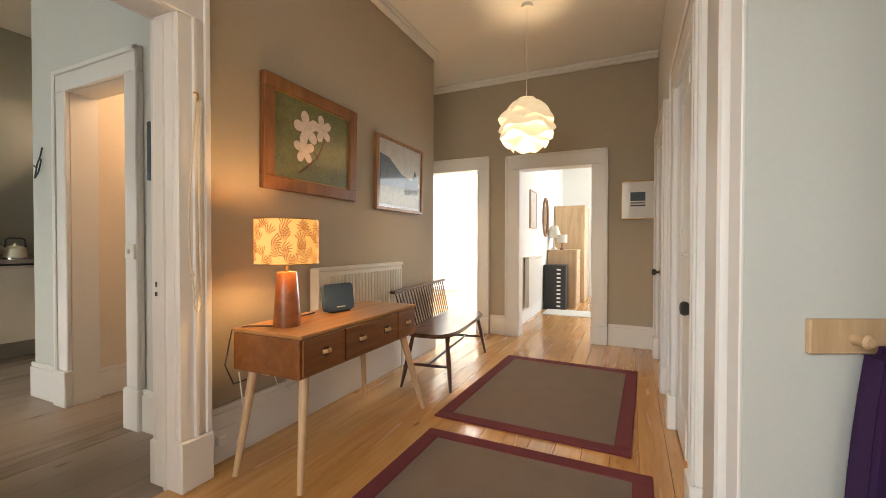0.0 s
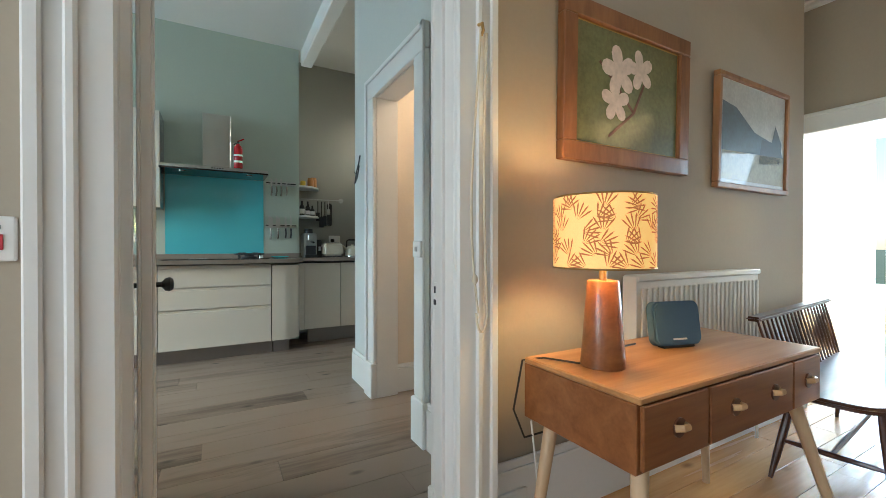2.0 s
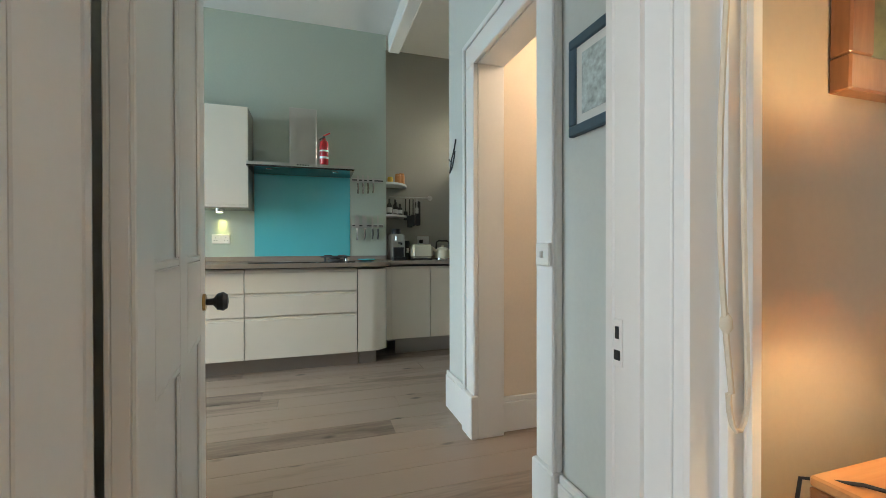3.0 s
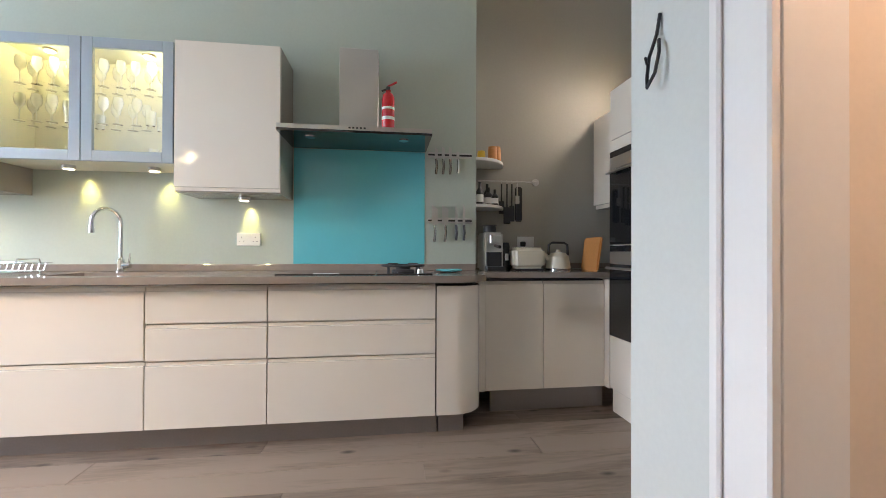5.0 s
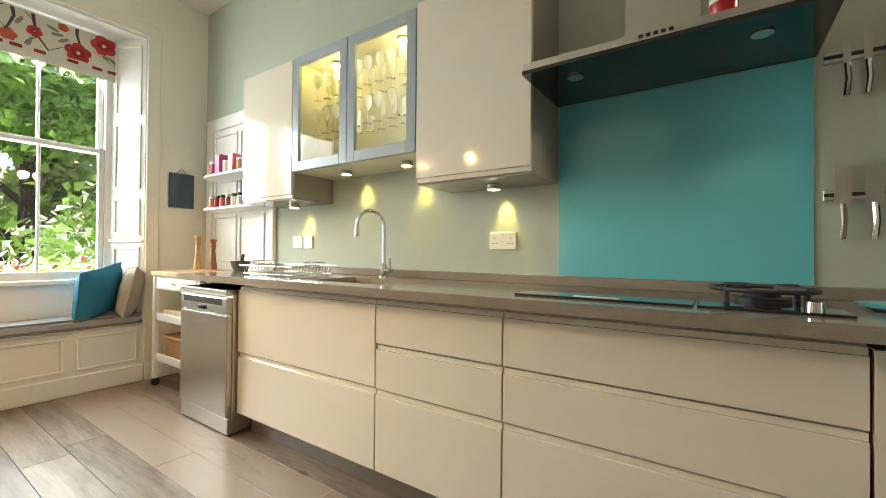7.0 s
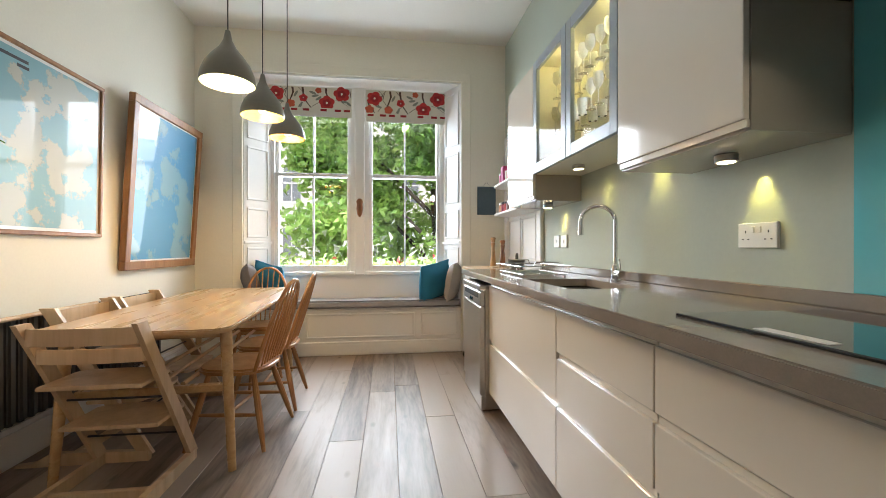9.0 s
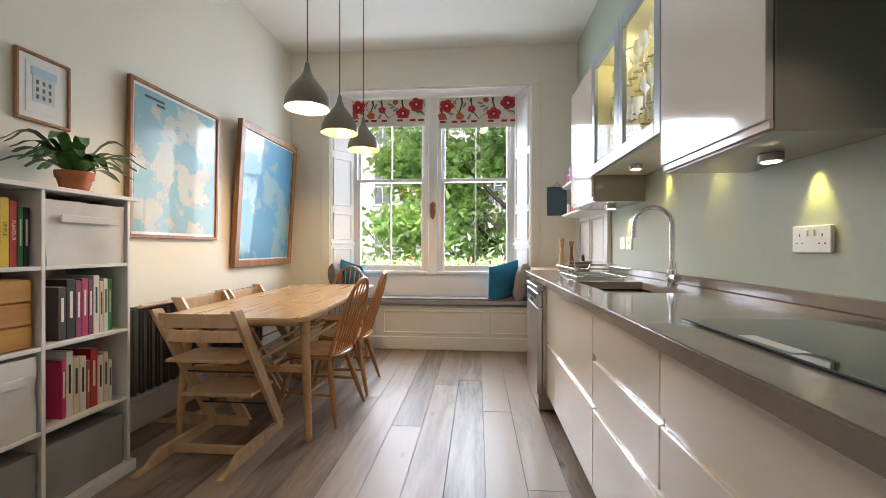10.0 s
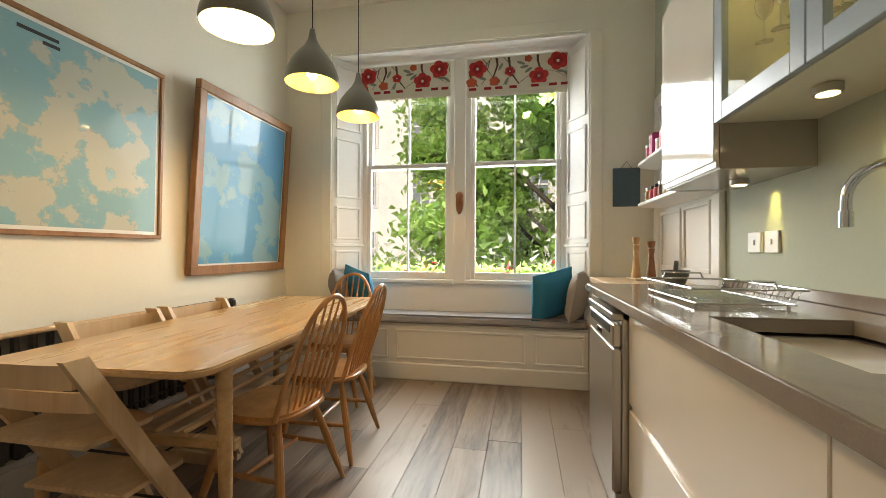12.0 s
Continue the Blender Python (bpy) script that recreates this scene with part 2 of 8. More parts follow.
def tube(points, r, n=8, bm=None, flat=1.0, loop=False):
    """A bent round bar through points."""
    bm = bm or bmesh.new()
    pts = [Vector(p) for p in points]
    rings, up = [], Vector((0.13, 0.31, 0.94)).normalized()
    for i, p in enumerate(pts):
        a = pts[i - 1] if i or loop else p
        b = pts[(i + 1) % len(pts)] if loop or i + 1 < len(pts) else p
        d = (b - a).normalized()
        if abs(d.dot(up)) > 0.98:
            up = Vector((0.9, 0.1, 0.2)).normalized()
        s = d.cross(up).normalized()
        w = s.cross(d)
        up = w
        rr = r[i] if isinstance(r, (list, tuple)) else r
        rings.append([bm.verts.new(p + s * rr * math.cos(2 * math.pi * k / n) + w * rr * flat * math.sin(2 * math.pi * k / n)) for k in range(n)])
    pairs = list(zip(rings, rings[1:])) + ([(rings[-1], rings[0])] if loop else [])
    for a, b in pairs:
        for k in range(n):
            bm.faces.new((a[k], a[(k + 1) % n], b[(k + 1) % n], b[k]))
    if not loop:
        bm.faces.new(rings[0][::-1])
        bm.faces.new(rings[-1])
    return bm


def slab(outline, z0, z1, bevel=0.0, bm=None, seg=2):
    """A flat board of any outline in plan."""
    bm = bm or bmesh.new()
    low = [bm.verts.new((x, y, z0)) for x, y in outline]
    high = [bm.verts.new((x, y, z1)) for x, y in outline]
    n = len(outline)
    faces = [bm.faces.new(high), bm.faces.new(low[::-1])] + [bm.faces.new((low[k], low[(k + 1) % n], high[(k + 1) % n], high[k])) for k in range(n)]
    bmesh.ops.recalc_face_normals(bm, faces=faces)
    if bevel:
        edges = list(set(faces[0].edges) | set(faces[1].edges))
        bmesh.ops.bevel(bm, geom=edges, offset=bevel, segments=seg, affect="EDGES", clamp_overlap=True)
    return bm


def moved(bm, m):
    bmesh.ops.transform(bm, matrix=m, verts=bm.verts)
    return bm


def thing(name, loc, label, category, group="", kind="", rz=0):
    e = new(name)
    e.empty_display_size = 0.1
    e.matrix_world = pose(*loc, 0, 0, rz)
    return tagged(e, label, category, group, kind)


def part(name, bm, material, parent=None, label="", world=False, smooth=True, kind="", mesh=None):
    """One mesh object under a thing or a part; world: the shape is given in the room's own metres."""
    if bm is not None:
        bmesh.ops.recalc_face_normals(bm, faces=bm.faces)
        mesh = bpy.data.meshes.new(name)
        bm.to_mesh(mesh)
        bm.free()
        mesh.materials.append(material)
        if smooth:
            mesh.shade_smooth()
            mesh.set_sharp_from_angle(angle=radians(35))
    ob = new(name, mesh)
    if parent is not None:
        ob.parent = parent
        if world:
            base, up = Matrix.Identity(4), parent
            while up is not None:
                base, up = up.matrix_basis @ base, up.parent
            ob.matrix_basis = base.inverted()
    if label:
        ob["label"] = label
    if kind:
        ob["kind"] = kind
    return ob


def structure(name, bm, material, label, category):
    return tagged(part(name, bm, material), label, category, "", "structure")


def wall_y(bm, x0, x1, y0, y1, z1, holes=()):
    """A wall that runs along y between two faces x0, x1; holes: (from, to, bottom, top)."""
    at = y0
    for a, b, low, high in sorted(holes):
        if a > at:
            box(x0, x1, at, a, 0, z1, bm=bm)
        if low > 0:
            box(x0, x1, a, b, 0, low, bm=bm)
        if high < z1:
            box(x0, x1, a, b, high, z1, bm=bm)
        at = b
    if y1 > at:
        box(x0, x1, at, y1, 0, z1, bm=bm)
    return bm


def wall_x(bm, y0, y1, x0, x1, z1, holes=()):
    at = x0
    for a, b, low, high in sorted(holes):
        if a > at:
            box(at, a, y0, y1, 0, z1, bm=bm)
        if low > 0:
            box(a, b, y0, y1, 0, low, bm=bm)
        if high < z1:
            box(a, b, y0, y1, high, z1, bm=bm)
        at = b
    if x1 > at:
        box(at, x1, y0, y1, 0, z1, bm=bm)
    return bm


H = 3.27
WX = -0.975          # face of the hall wall behind the desk
# kitchen shell
structure("wall_kitchen_west", wall_y(bmesh.new(), -4.95, -4.63, -2.69, 1.90, H), SAGE, "sage green painted chimney wall behind the worktop", "wall")
structure("wall_alcove", wall_y(bmesh.new(), -5.10, -4.95, 1.90, 3.46, H), ALCOVE, "greige painted alcove wall", "wall")
structure("wall_kitchen_north", wall_x(bmesh.new(), 3.34, 3.46, -4.95, -2.69, H), ALCOVE, "greige painted end wall behind the ovens", "wall")
structure("wall_kitchen_south", wall_x(bmesh.new(), -3.16, -2.69, -5.1, -1.35, H, [(-4.145, -1.953, 0.0, 2.85)]), CREAM, "cream painted thick window wall with a deep recess", "wall")
structure("wall_kitchen_east", wall_y(bmesh.new(), -1.50, -1.35, -2.69, 0.80, H), CREAM, "cream painted wall with framed maps", "wall")
structure("wall_door_return", wall_x(bmesh.new(), 0.68, 0.80, -1.35, -1.03, H), CREAM, "cream painted short return beside the door", "wall")
bm = wall_y(bmesh.new(), -1.03, -0.90, 0.68, 1.895, H - 0.25, [(0.88, 1.755, 0, 2.09)])
wall_y(bm, -1.03, WX, 1.895, 4.43, H - 0.25)
structure("wall_hall_west", bm, TAUPE, "taupe painted hall wall with pictures", "wall")
structure("wall_over_kitchen_door", box(-1.03, -0.90, 0.68, 2.045, H - 0.25, H), CREAM, "painted wall strip over the kitchen door", "wall")
bm = wall_x(bmesh.new(), 2.045, 2.20, -2.965, -1.03, H, [(-2.48, -1.78, 0, 2.085)])
wall_y(bm, -2.965, -2.69, 2.20, 3.34, H)
structure("wall_pantry", bm, PALE, "pale grey painted wall with the pantry doorway", "wall")
bm = wall_x(bmesh.new(), 2.95, 3.03, -2.69, -1.03, 2.4)
wall_y(bm, -2.69, -2.52, 2.20, 2.95, 2.4)
wall_y(bm, -1.13, -1.034, 2.20, 2.95, 2.4)
structure("wall_pantry_inside", bm, PEACH, "peach painted walls inside the lit pantry", "wall")
structure("ceiling_pantry", box(-2.69, -1.03, 2.20, 3.03, 2.4, 2.48), CEIL, "white pantry ceiling", "ceiling")
structure("ceiling_kitchen", box(-5.1, -1.03, -3.16, 3.46, H, H + 0.15), CEIL, "white painted plain kitchen ceiling", "ceiling")
structure("ceiling_beam", box(-4.63, -2.965, 1.925, 2.045, 3.09, H, 0.01), CEIL, "white boxed ceiling beam", "beam")
# hall and the rooms beyond it
HH = 3.02
structure("wall_hall_north", wall_x(bmesh.new(), 5.31, 5.47, -2.6, 1.30, HH, [(-1.62, -0.785, 0, 1.985), (-0.31, 0.52, 0, 1.955)]), TAUPE, "taupe painted end wall with two doorways", "wall")
structure("wall_hall_nook", wall_x(bmesh.new(), 4.30, 4.43, -2.6, -1.03, HH), TAUPE, "taupe painted side of the hall recess", "wall")
structure("wall_hall_nook_end", wall_y(bmesh.new(), -2.72, -2.6, 4.30, 5.47, HH), TAUPE, "taupe painted end of the hall recess", "wall")
structure("wall_hall_east", wall_y(bmesh.new(), 1.13, 1.30, -1.2, 5.31, HH, [(0.75, 2.20, 0, 2.1), (2.46, 3.34, 0, 2.0), (4.06, 4.94, 0, 2.0)]), WHITE, "cream painted hall wall with two panelled doors", "wall")
# the unseen opening is added so the entrance lamp can shine in
structure("wall_hall_south", wall_x(bmesh.new(), -1.32, -1.2, -1.2, 1.30, HH, [(-0.65, 0.85, 0.4, 2.6)]), TAUPE, "taupe painted wall behind the entrance with an added opening", "wall")
structure("wall_hall_southwest", wall_y(bmesh.new(), -1.03, -0.90, -1.2, 0.68, HH), TAUPE, "taupe painted hall wall beside the kitchen", "wall")
bm = wall_y(bmesh.new(), 2.5, 2.62, -0.4, 2.42, HH)
# this window opening is added for the vestibule lamp, unseen from the hall
wall_x(bm, -0.52, -0.4, 1.30, 2.62, HH, [(1.48, 2.42, 0.75, 2.55)])
wall_x(bm, 2.42, 2.456, 1.30, 2.62, HH)
structure("wall_vestibule", bm, PALE, "pale grey painted vestibule walls with an added unseen window opening", "wall")
structure("ceiling_vestibule", box(1.30, 2.62, -0.52, 2.456, HH, HH + 0.2), CEIL, "white vestibule ceiling", "ceiling")
structure("ceiling_hall", box(-2.72, 1.30, -1.32, 5.47, HH, HH + 0.2), CEIL, "white painted hall ceiling", "ceiling")
bm = wall_y(bmesh.new(), -0.62, -0.50, 5.47, 9.4, 2.9)
wall_x(bm, 9.28, 9.4, -3.6, -0.62, 2.9, [(-1.9, -0.75, 0.5, 2.6)])
wall_y(bm, -3.6, -3.48, 5.47, 9.28, 2.9)
wall_x(bm, 5.47, 5.55, -3.48, -1.62, 2.9)
structure("wall_parlour", bm, CEIL, "white painted walls of the sunny room", "wall")
structure("ceiling_parlour", box(-3.6, -0.50, 5.47, 9.4, 2.9, 3.0), CEIL, "white ceiling of the sunny room", "ceiling")
bm = wall_y(bmesh.new(), -0.50, -0.42, 5.47, 9.6, 2.75)
wall_x(bm, 9.5, 9.6, -0.42, 2.3, 2.75)
wall_y(bm, 2.2, 2.3, 5.47, 9.5, 2.75, [(7.4, 9.1, 0.6, 2.5)])
structure("wall_bedroom", bm, CEIL, "white painted bedroom walls", "wall")
structure("ceiling_bedroom", box(-0.5, 2.3, 5.47, 9.6, 2.75, 2.85), CEIL, "white bedroom ceiling", "ceiling")


def architrave_x(name, y, out, a, b, top, w=0.13, block=0.2, t=0.03):
    """White moulded door frame on a wall that runs along x; out: the side (+1, -1) that it stands off to."""
    e = thing(name, ((a + b) / 2, y, 0), "white painted moulded door frame with plinth blocks", "door frame", "", "structure")
    for side, x0 in ((-1, a - w), (1, b)):
        bm = box(x0, x0 + w, min(y, y + out * t), max(y, y + out * t), block, top, 0.006)
        box(x0 + (0.0 if side < 0 else w - 0.03), x0 + (0.03 if side < 0 else w), min(y + out * t, y + out * (t + 0.014)), max(y + out * t, y + out * (t + 0.014)), block, top + w, 0.005, bm)
        part("jamb_board", bm, WHITE, e, world=True)
        part("plinth_block", box(x0 - 0.004, x0 + w + 0.004, min(y, y + out * (t + 0.018)), max(y, y + out * (t + 0.018)), 0, block, 0.006), WHITE, e, world=True)
    bm = box(a - w, b + w, min(y, y + out * t), max(y, y + out * t), top, top + w, 0.006)
    box(a - w, b + w, min(y + out * t, y + out * (t + 0.014)), max(y + out * t, y + out * (t + 0.014)), top + w - 0.03, top + w, 0.005, bm)
    part("head_board", bm, WHITE, e, world=True)
    return e


def architrave_y(name, x, out, a, b, top, w=0.13, block=0.2, t=0.03):
    e = thing(name, (x, (a + b) / 2, 0), "white painted moulded door frame with plinth blocks", "door frame", "", "structure")
    lo, hi = min(x, x + out * t), max(x, x + out * t)
    l2, h2 = min(x + out * t, x + out * (t + 0.014)), max(x + out * t, x + out * (t + 0.014))
    for side, y0 in ((-1, a - w), (1, b)):
        bm = box(lo, hi, y0, y0 + w, block, top, 0.006)
        edge = y0 if side < 0 else y0 + w - 0.03
        box(l2, h2, edge, edge + 0.03, block, top + w, 0.005, bm)
        box(l2, h2, y0 + w * 0.42, y0 + w * 0.58, block, top, 0.006, bm)
        part("jamb_board", bm, WHITE, e, world=True)
        part("plinth_block", box(min(x, x + out * (t + 0.018)), max(x, x + out * (t + 0.018)), y0 - 0.004, y0 + w + 0.004, 0, block, 0.006), WHITE, e, world=True)
    bm = box(lo, hi, a - w, b + w, top, top + w, 0.006)
    box(l2, h2, a - w, b + w, top + w - 0.03, top + w, 0.005, bm)
    part("head_board", bm, WHITE, e, world=True)
    return e


def lining_y(name, x0, x1, a, b, top, t=0.02):
    """The boards inside a doorway in a wall that runs along y."""
    bm = box(x0, x1, a, a + t, 0, top, 0.002)
    box(x0, x1, b - t, b, 0, top, 0.002, bm)
    box(x0, x1, a + t, b - t, top - t, top, 0.002, bm)
    structure(name, bm, WHITE, "white painted door lining", "door frame")


def lining_x(name, y0, y1, a, b, top, t=0.02):
    bm = box(a, a + t, y0, y1, 0, top, 0.002)
    box(b - t, b, y0, y1, 0, top, 0.002, bm)
    box(a + t, b - t, y0, y1, top - t, top, 0.002, bm)
    structure(name, bm, WHITE, "white painted door lining", "door frame")


architrave_y("trim_kitchen_door", -0.90, 1, 0.90, 1.735, 2.07, 0.145, 0.22)
architrave_y("trim_kitchen_door_inside", -1.03, -1, 0.90, 1.735, 2.07, 0.10, 0.2)
lining_y("trim_kitchen_lining", -1.03, -0.90, 0.88, 1.755, 2.09)
architrave_x("trim_pantry_door", 2.045, -1, -2.46, -1.80, 2.067, 0.14, 0.24)
lining_x("trim_pantry_lining", 2.045, 2.20, -2.48, -1.78, 2.085)
architrave_x("trim_parlour_door", 5.31, -1, -1.60, -0.805, 1.965, 0.155, 0.2)
lining_x("trim_parlour_lining", 5.31, 5.47, -1.62, -0.785, 1.985)
architrave_x("trim_bedroom_door", 5.31, -1, -0.29, 0.50, 1.935, 0.165, 0.2)
lining_x("trim_bedroom_lining", 5.31, 5.47, -0.31, 0.52, 1.955)
structure("trim_vestibule_jamb", box(1.105, 1.175, 2.01, 2.215, 0, 2.12, 0.008), WHITE, "white painted vestibule door post", "door frame")
architrave_y("trim_cupboard_door", 1.13, -1, 2.48, 3.32, 1.98, 0.14, 0.2)
architrave_y("trim_side_door", 1.13, -1, 4.08, 4.92, 1.98, 0.14, 0.2)


def skirting(name, x0, x1, y0, y1, h=0.25, bead=True):
    bm = box(x0, x1, y0, y1, 0, h - 0.03, 0.003)
    inset = 0.006
    box(x0 + (inset if x1 - x0 < 0.1 else 0), x1 - (inset if x1 - x0 < 0.1 else 0), y0 + (inset if y1 - y0 < 0.1 else 0), y1 - (inset if y1 - y0 < 0.1 else 0), h - 0.03, h, 0.004, bm)
    structure(name, bm, WHITE, "white painted tall skirting board", "skirting board")


skirting("baseboard_hall_west", WX, WX + 0.028, 1.895, 4.43, 0.27)
skirting("baseboard_hall_north", -0.64, -0.46, 5.285, 5.31, 0.23)
skirting("baseboard_hall_north_east", 0.672, 1.13, 5.285, 5.31, 0.23)
skirting("baseboard_kitchen_east", -1.525, -1.50, -2.69, 0.80, 0.2)
skirting("baseboard_pantry", -2.968, -2.605, 2.017, 2.045, 0.24)
skirting("baseboard_pantry_near", -1.655, -1.03, 2.017, 2.045, 0.24)
skirting("baseboard_pantry_inside", -2.52, -1.13, 2.925, 2.95, 0.2)
skirting("baseboard_pantry_side", -2.52, -2.495, 2.20, 2.925, 0.2)
skirting("baseboard_window", -4.60, -4.149, -2.69, -2.662, 0.14)
# cornices
bm = box(-2.6, 1.13, 5.25, 5.31, 2.96, HH, 0.015)
box(-2.6, 1.13, 5.22, 5.25, 2.99, HH, 0.01, bm)
structure("trim_cornice_north", bm, CEIL, "white moulded plaster cornice", "cornice")
bm = box(WX, WX + 0.06, 1.896, 4.43, 2.96, HH, 0.015)
box(WX + 0.06, WX + 0.09, 1.896, 4.43, 2.99, HH, 0.01, bm)
structure("trim_cornice_west", bm, CEIL, "white moulded plaster cornice", "cornice")

# floors
structure("floor_base", box(-5.1, 2.4, -3.16, 9.6, -0.12, -0.022), PINE, "subfloor boards under the rooms", "floor")
# ---- kitchen window ----
REC = (-4.145, -1.953, -2.69, -2.955)


def sash_window(name, x0, x1):
    e = thing(name, ((x0 + x1) / 2, -2.97, 0.9), "white painted sash window with slender glazing bars", "window", "kitchen windows", "structure")
    y = -2.955
    bm = box(x0 - 0.03, x0 + 0.012, y - 0.13, y + 0.005, 0.84, 2.85)
    box(x1 - 0.012, x1 + 0.03, y - 0.13, y + 0.005, 0.84, 2.85, bm=bm)
    box(x0 + 0.012, x1 - 0.012, y - 0.13, y + 0.005, 2.80, 2.85, bm=bm)
    part("window_frame", bm, WHITE, e, world=True)
    part("window_sill", box(x0 - 0.03, x1 + 0.03, y - 0.13, y + 0.035, 0.80, 0.84, 0.008), WHITE, e, world=True)
    mid = (x0 + x1) / 2
    for low, high, yy in ((0.842, 1.905, y - 0.045), (1.865, 2.80, y - 0.09)):
        bm = box(x0 + 0.012, x0 + 0.052, yy, yy + 0.04, low, high, 0.004)
        box(x1 - 0.052, x1 - 0.012, yy, yy + 0.04, low, high, 0.004, bm)
        box(x0 + 0.052, x1 - 0.052, yy, yy + 0.04, low, low + (0.062 if low < 1 else 0.04), 0.004, bm)
        box(x0 + 0.052, x1 - 0.052, yy, yy + 0.04, high - 0.04, high, 0.004, bm)
        box(mid - 0.009, mid + 0.009, yy + 0.006, yy + 0.034, low + 0.04, high - 0.04, 0.003, bm)
        s = part("sash", bm, WHITE, e, world=True)
        for a, b in ((x0 + 0.052, mid - 0.009), (mid + 0.009, x1 - 0.052)):
            p = part("pane", box(a, b, yy + 0.018, yy + 0.022, low + 0.04, high - 0.04), PANE, s, world=True, smooth=False)
            p.visible_shadow = False
    return e


sash_window("window_1", -2.985, -2.165)
sash_window("window_2", -3.965, -3.155)
structure("trim_mullion", box(-3.125, -3.015, -3.09, -2.93, 0.80, 2.85, 0.008), WHITE, "white painted window mullion", "mullion")
# boarding under the sashes and outer stone margins
structure("wall_under_window", box(-4.145, -1.953, -3.12, -2.965, 0.0, 0.80), WHITE, "white painted panel under the window", "wall")
bm = box(-4.145, -3.995, -3.14, -2.99, 0.8, 2.85)
box(-2.135, -1.953, -3.14, -2.99, 0.8, 2.85, bm=bm)
structure("wall_window_margin", bm, WHITE, "white painted window box casings", "wall")
structure("trim_recess_soffit", box(-4.141, -1.957, -2.985, -2.694, 2.835, 2.847), WHITE, "white painted window recess soffit", "window trim")


def shutter_case(name, xa, xb):
    """The folded shutters lining the splayed recess, from the room's edge xa to the sash xb."""
    e = thing(name, (xa, -2.69, 0.5), "white painted folded window shutter with raised panels", "shutter", "window shutters", "structure")
    length, ang = math.hypot(xb - xa, 0.265), math.atan2(-0.265, xb - xa)
    m = Matrix.Translation((xa, -2.69, 0)) @ Matrix.Rotation(ang, 4, "Z")
    s = 1 if xa < xb else -1
    bm = moved(box(0, length, -0.012 * s - 0.012, -0.012 * s + 0.012, 0.5, 2.835), m)
    part("shutter_board", bm, WHITE, e, world=True)
    for low, high in ((0.52, 1.10), (1.20, 1.50), (1.58, 2.12), (2.20, 2.78)):
        bm = bmesh.new()
        y = 0.004 * s
        t = 0.014
        a, b = 0.035, length - 0.035
        for r in ((a, b, low, low + 0.02), (a, b, high - 0.02, high), (a, a + 0.02, low + 0.02, high - 0.02), (b - 0.02, b, low + 0.02, high - 0.02)):
            box(r[0], r[1], y - t / 2, y + t / 2, r[2], r[3], 0.003, bm)
        part("panel_moulding", moved(bm, m), WHITE, e, world=True)
    part("dado_rail", moved(box(0, length, -0.006 + 0.012 * s, 0.006 + 0.012 * s, 1.135, 1.165, 0.004), m), WHITE, e, world=True)
    return e


shutter_case("trim_shutter_west", -4.143, -3.99)
shutter_case("trim_shutter_east", -1.955, -2.145)
bm = bmesh.new()
for x0, x1 in ((-4.245, -4.149), (-1.949, -1.853)):
    box(x0, x1, -2.69, -2.672, 0.14, 2.855, 0.004, bm)
box(-4.245, -1.853, -2.69, -2.672, 2.855, 2.95, 0.004, bm)
structure("trim_window_surround", bm, CREAM, "cream painted flat surround of the window recess", "window trim")

# window seat
e = thing("window_seat", (-3.05, -2.8, 0), "white panelled window seat built into the recess", "window seat", "", "structure")
part("front_board", box(-4.141, -1.957, -2.72, -2.69, 0, 0.455, 0.003), WHITE, e, world=True)
part("skirting", box(-4.145, -1.953, -2.69, -2.662, 0, 0.14, 0.008), WHITE, e, world=True)
part("seat_board", box(-4.141, -1.957, -2.955, -2.675, 0.455, 0.478, 0.006), WHITE, e, world=True)
for a, b in ((-4.11, -3.72), (-3.65, -2.55), (-2.48, -1.99)):
    bm = bmesh.new()
    for r in ((a, b, 0.17, 0.19), (a, b, 0.405, 0.425), (a, a + 0.02, 0.19, 0.405), (b - 0.02, b, 0.19, 0.405)):
        box(r[0], r[1], -2.69, -2.676, r[2], r[3], 0.004, bm)
    part("panel_moulding", bm, WHITE, e, world=True)
# ---- kitchen units ----
PLASTICGREY = mat("taupe_cabinet_side", (0.38, 0.345, 0.285), 0.12, vary=0.02)
FX = -4.045          # the drawer fronts' plane
PLZ = 0.13          # underside of the fronts
CT = 0.925          # top of the worktop


def handle_front(y0, y1, z0, z1, x=FX, bm=None):
    """A lacquered front whose upper edge is cut back as a finger grip."""
    bm = bm or bmesh.new()
    box(x - 0.02, x, y0, y1, z0, z1 - 0.02, 0.002, bm)
    box(x - 0.02, x - 0.012, y0, y1, z1 - 0.02, z1, 0.001, bm)
    return bm


def base_unit(y0, y1, rows, label):
    e = thing("base_cabinet", (FX - 0.3, (y0 + y1) / 2, 0.0), label, "kitchen cabinet", "kitchen base cabinets")
    part("carcass", box(-4.62, FX - 0.032, y0 + 0.002, y1 - 0.002, PLZ, 0.875), GLOSS, e, world=True)
    for z0, z1 in rows:
        part("drawer_front", handle_front(y0 + 0.003, y1 - 0.003, z0, z1), GLOSS, e, world=True)
    return e


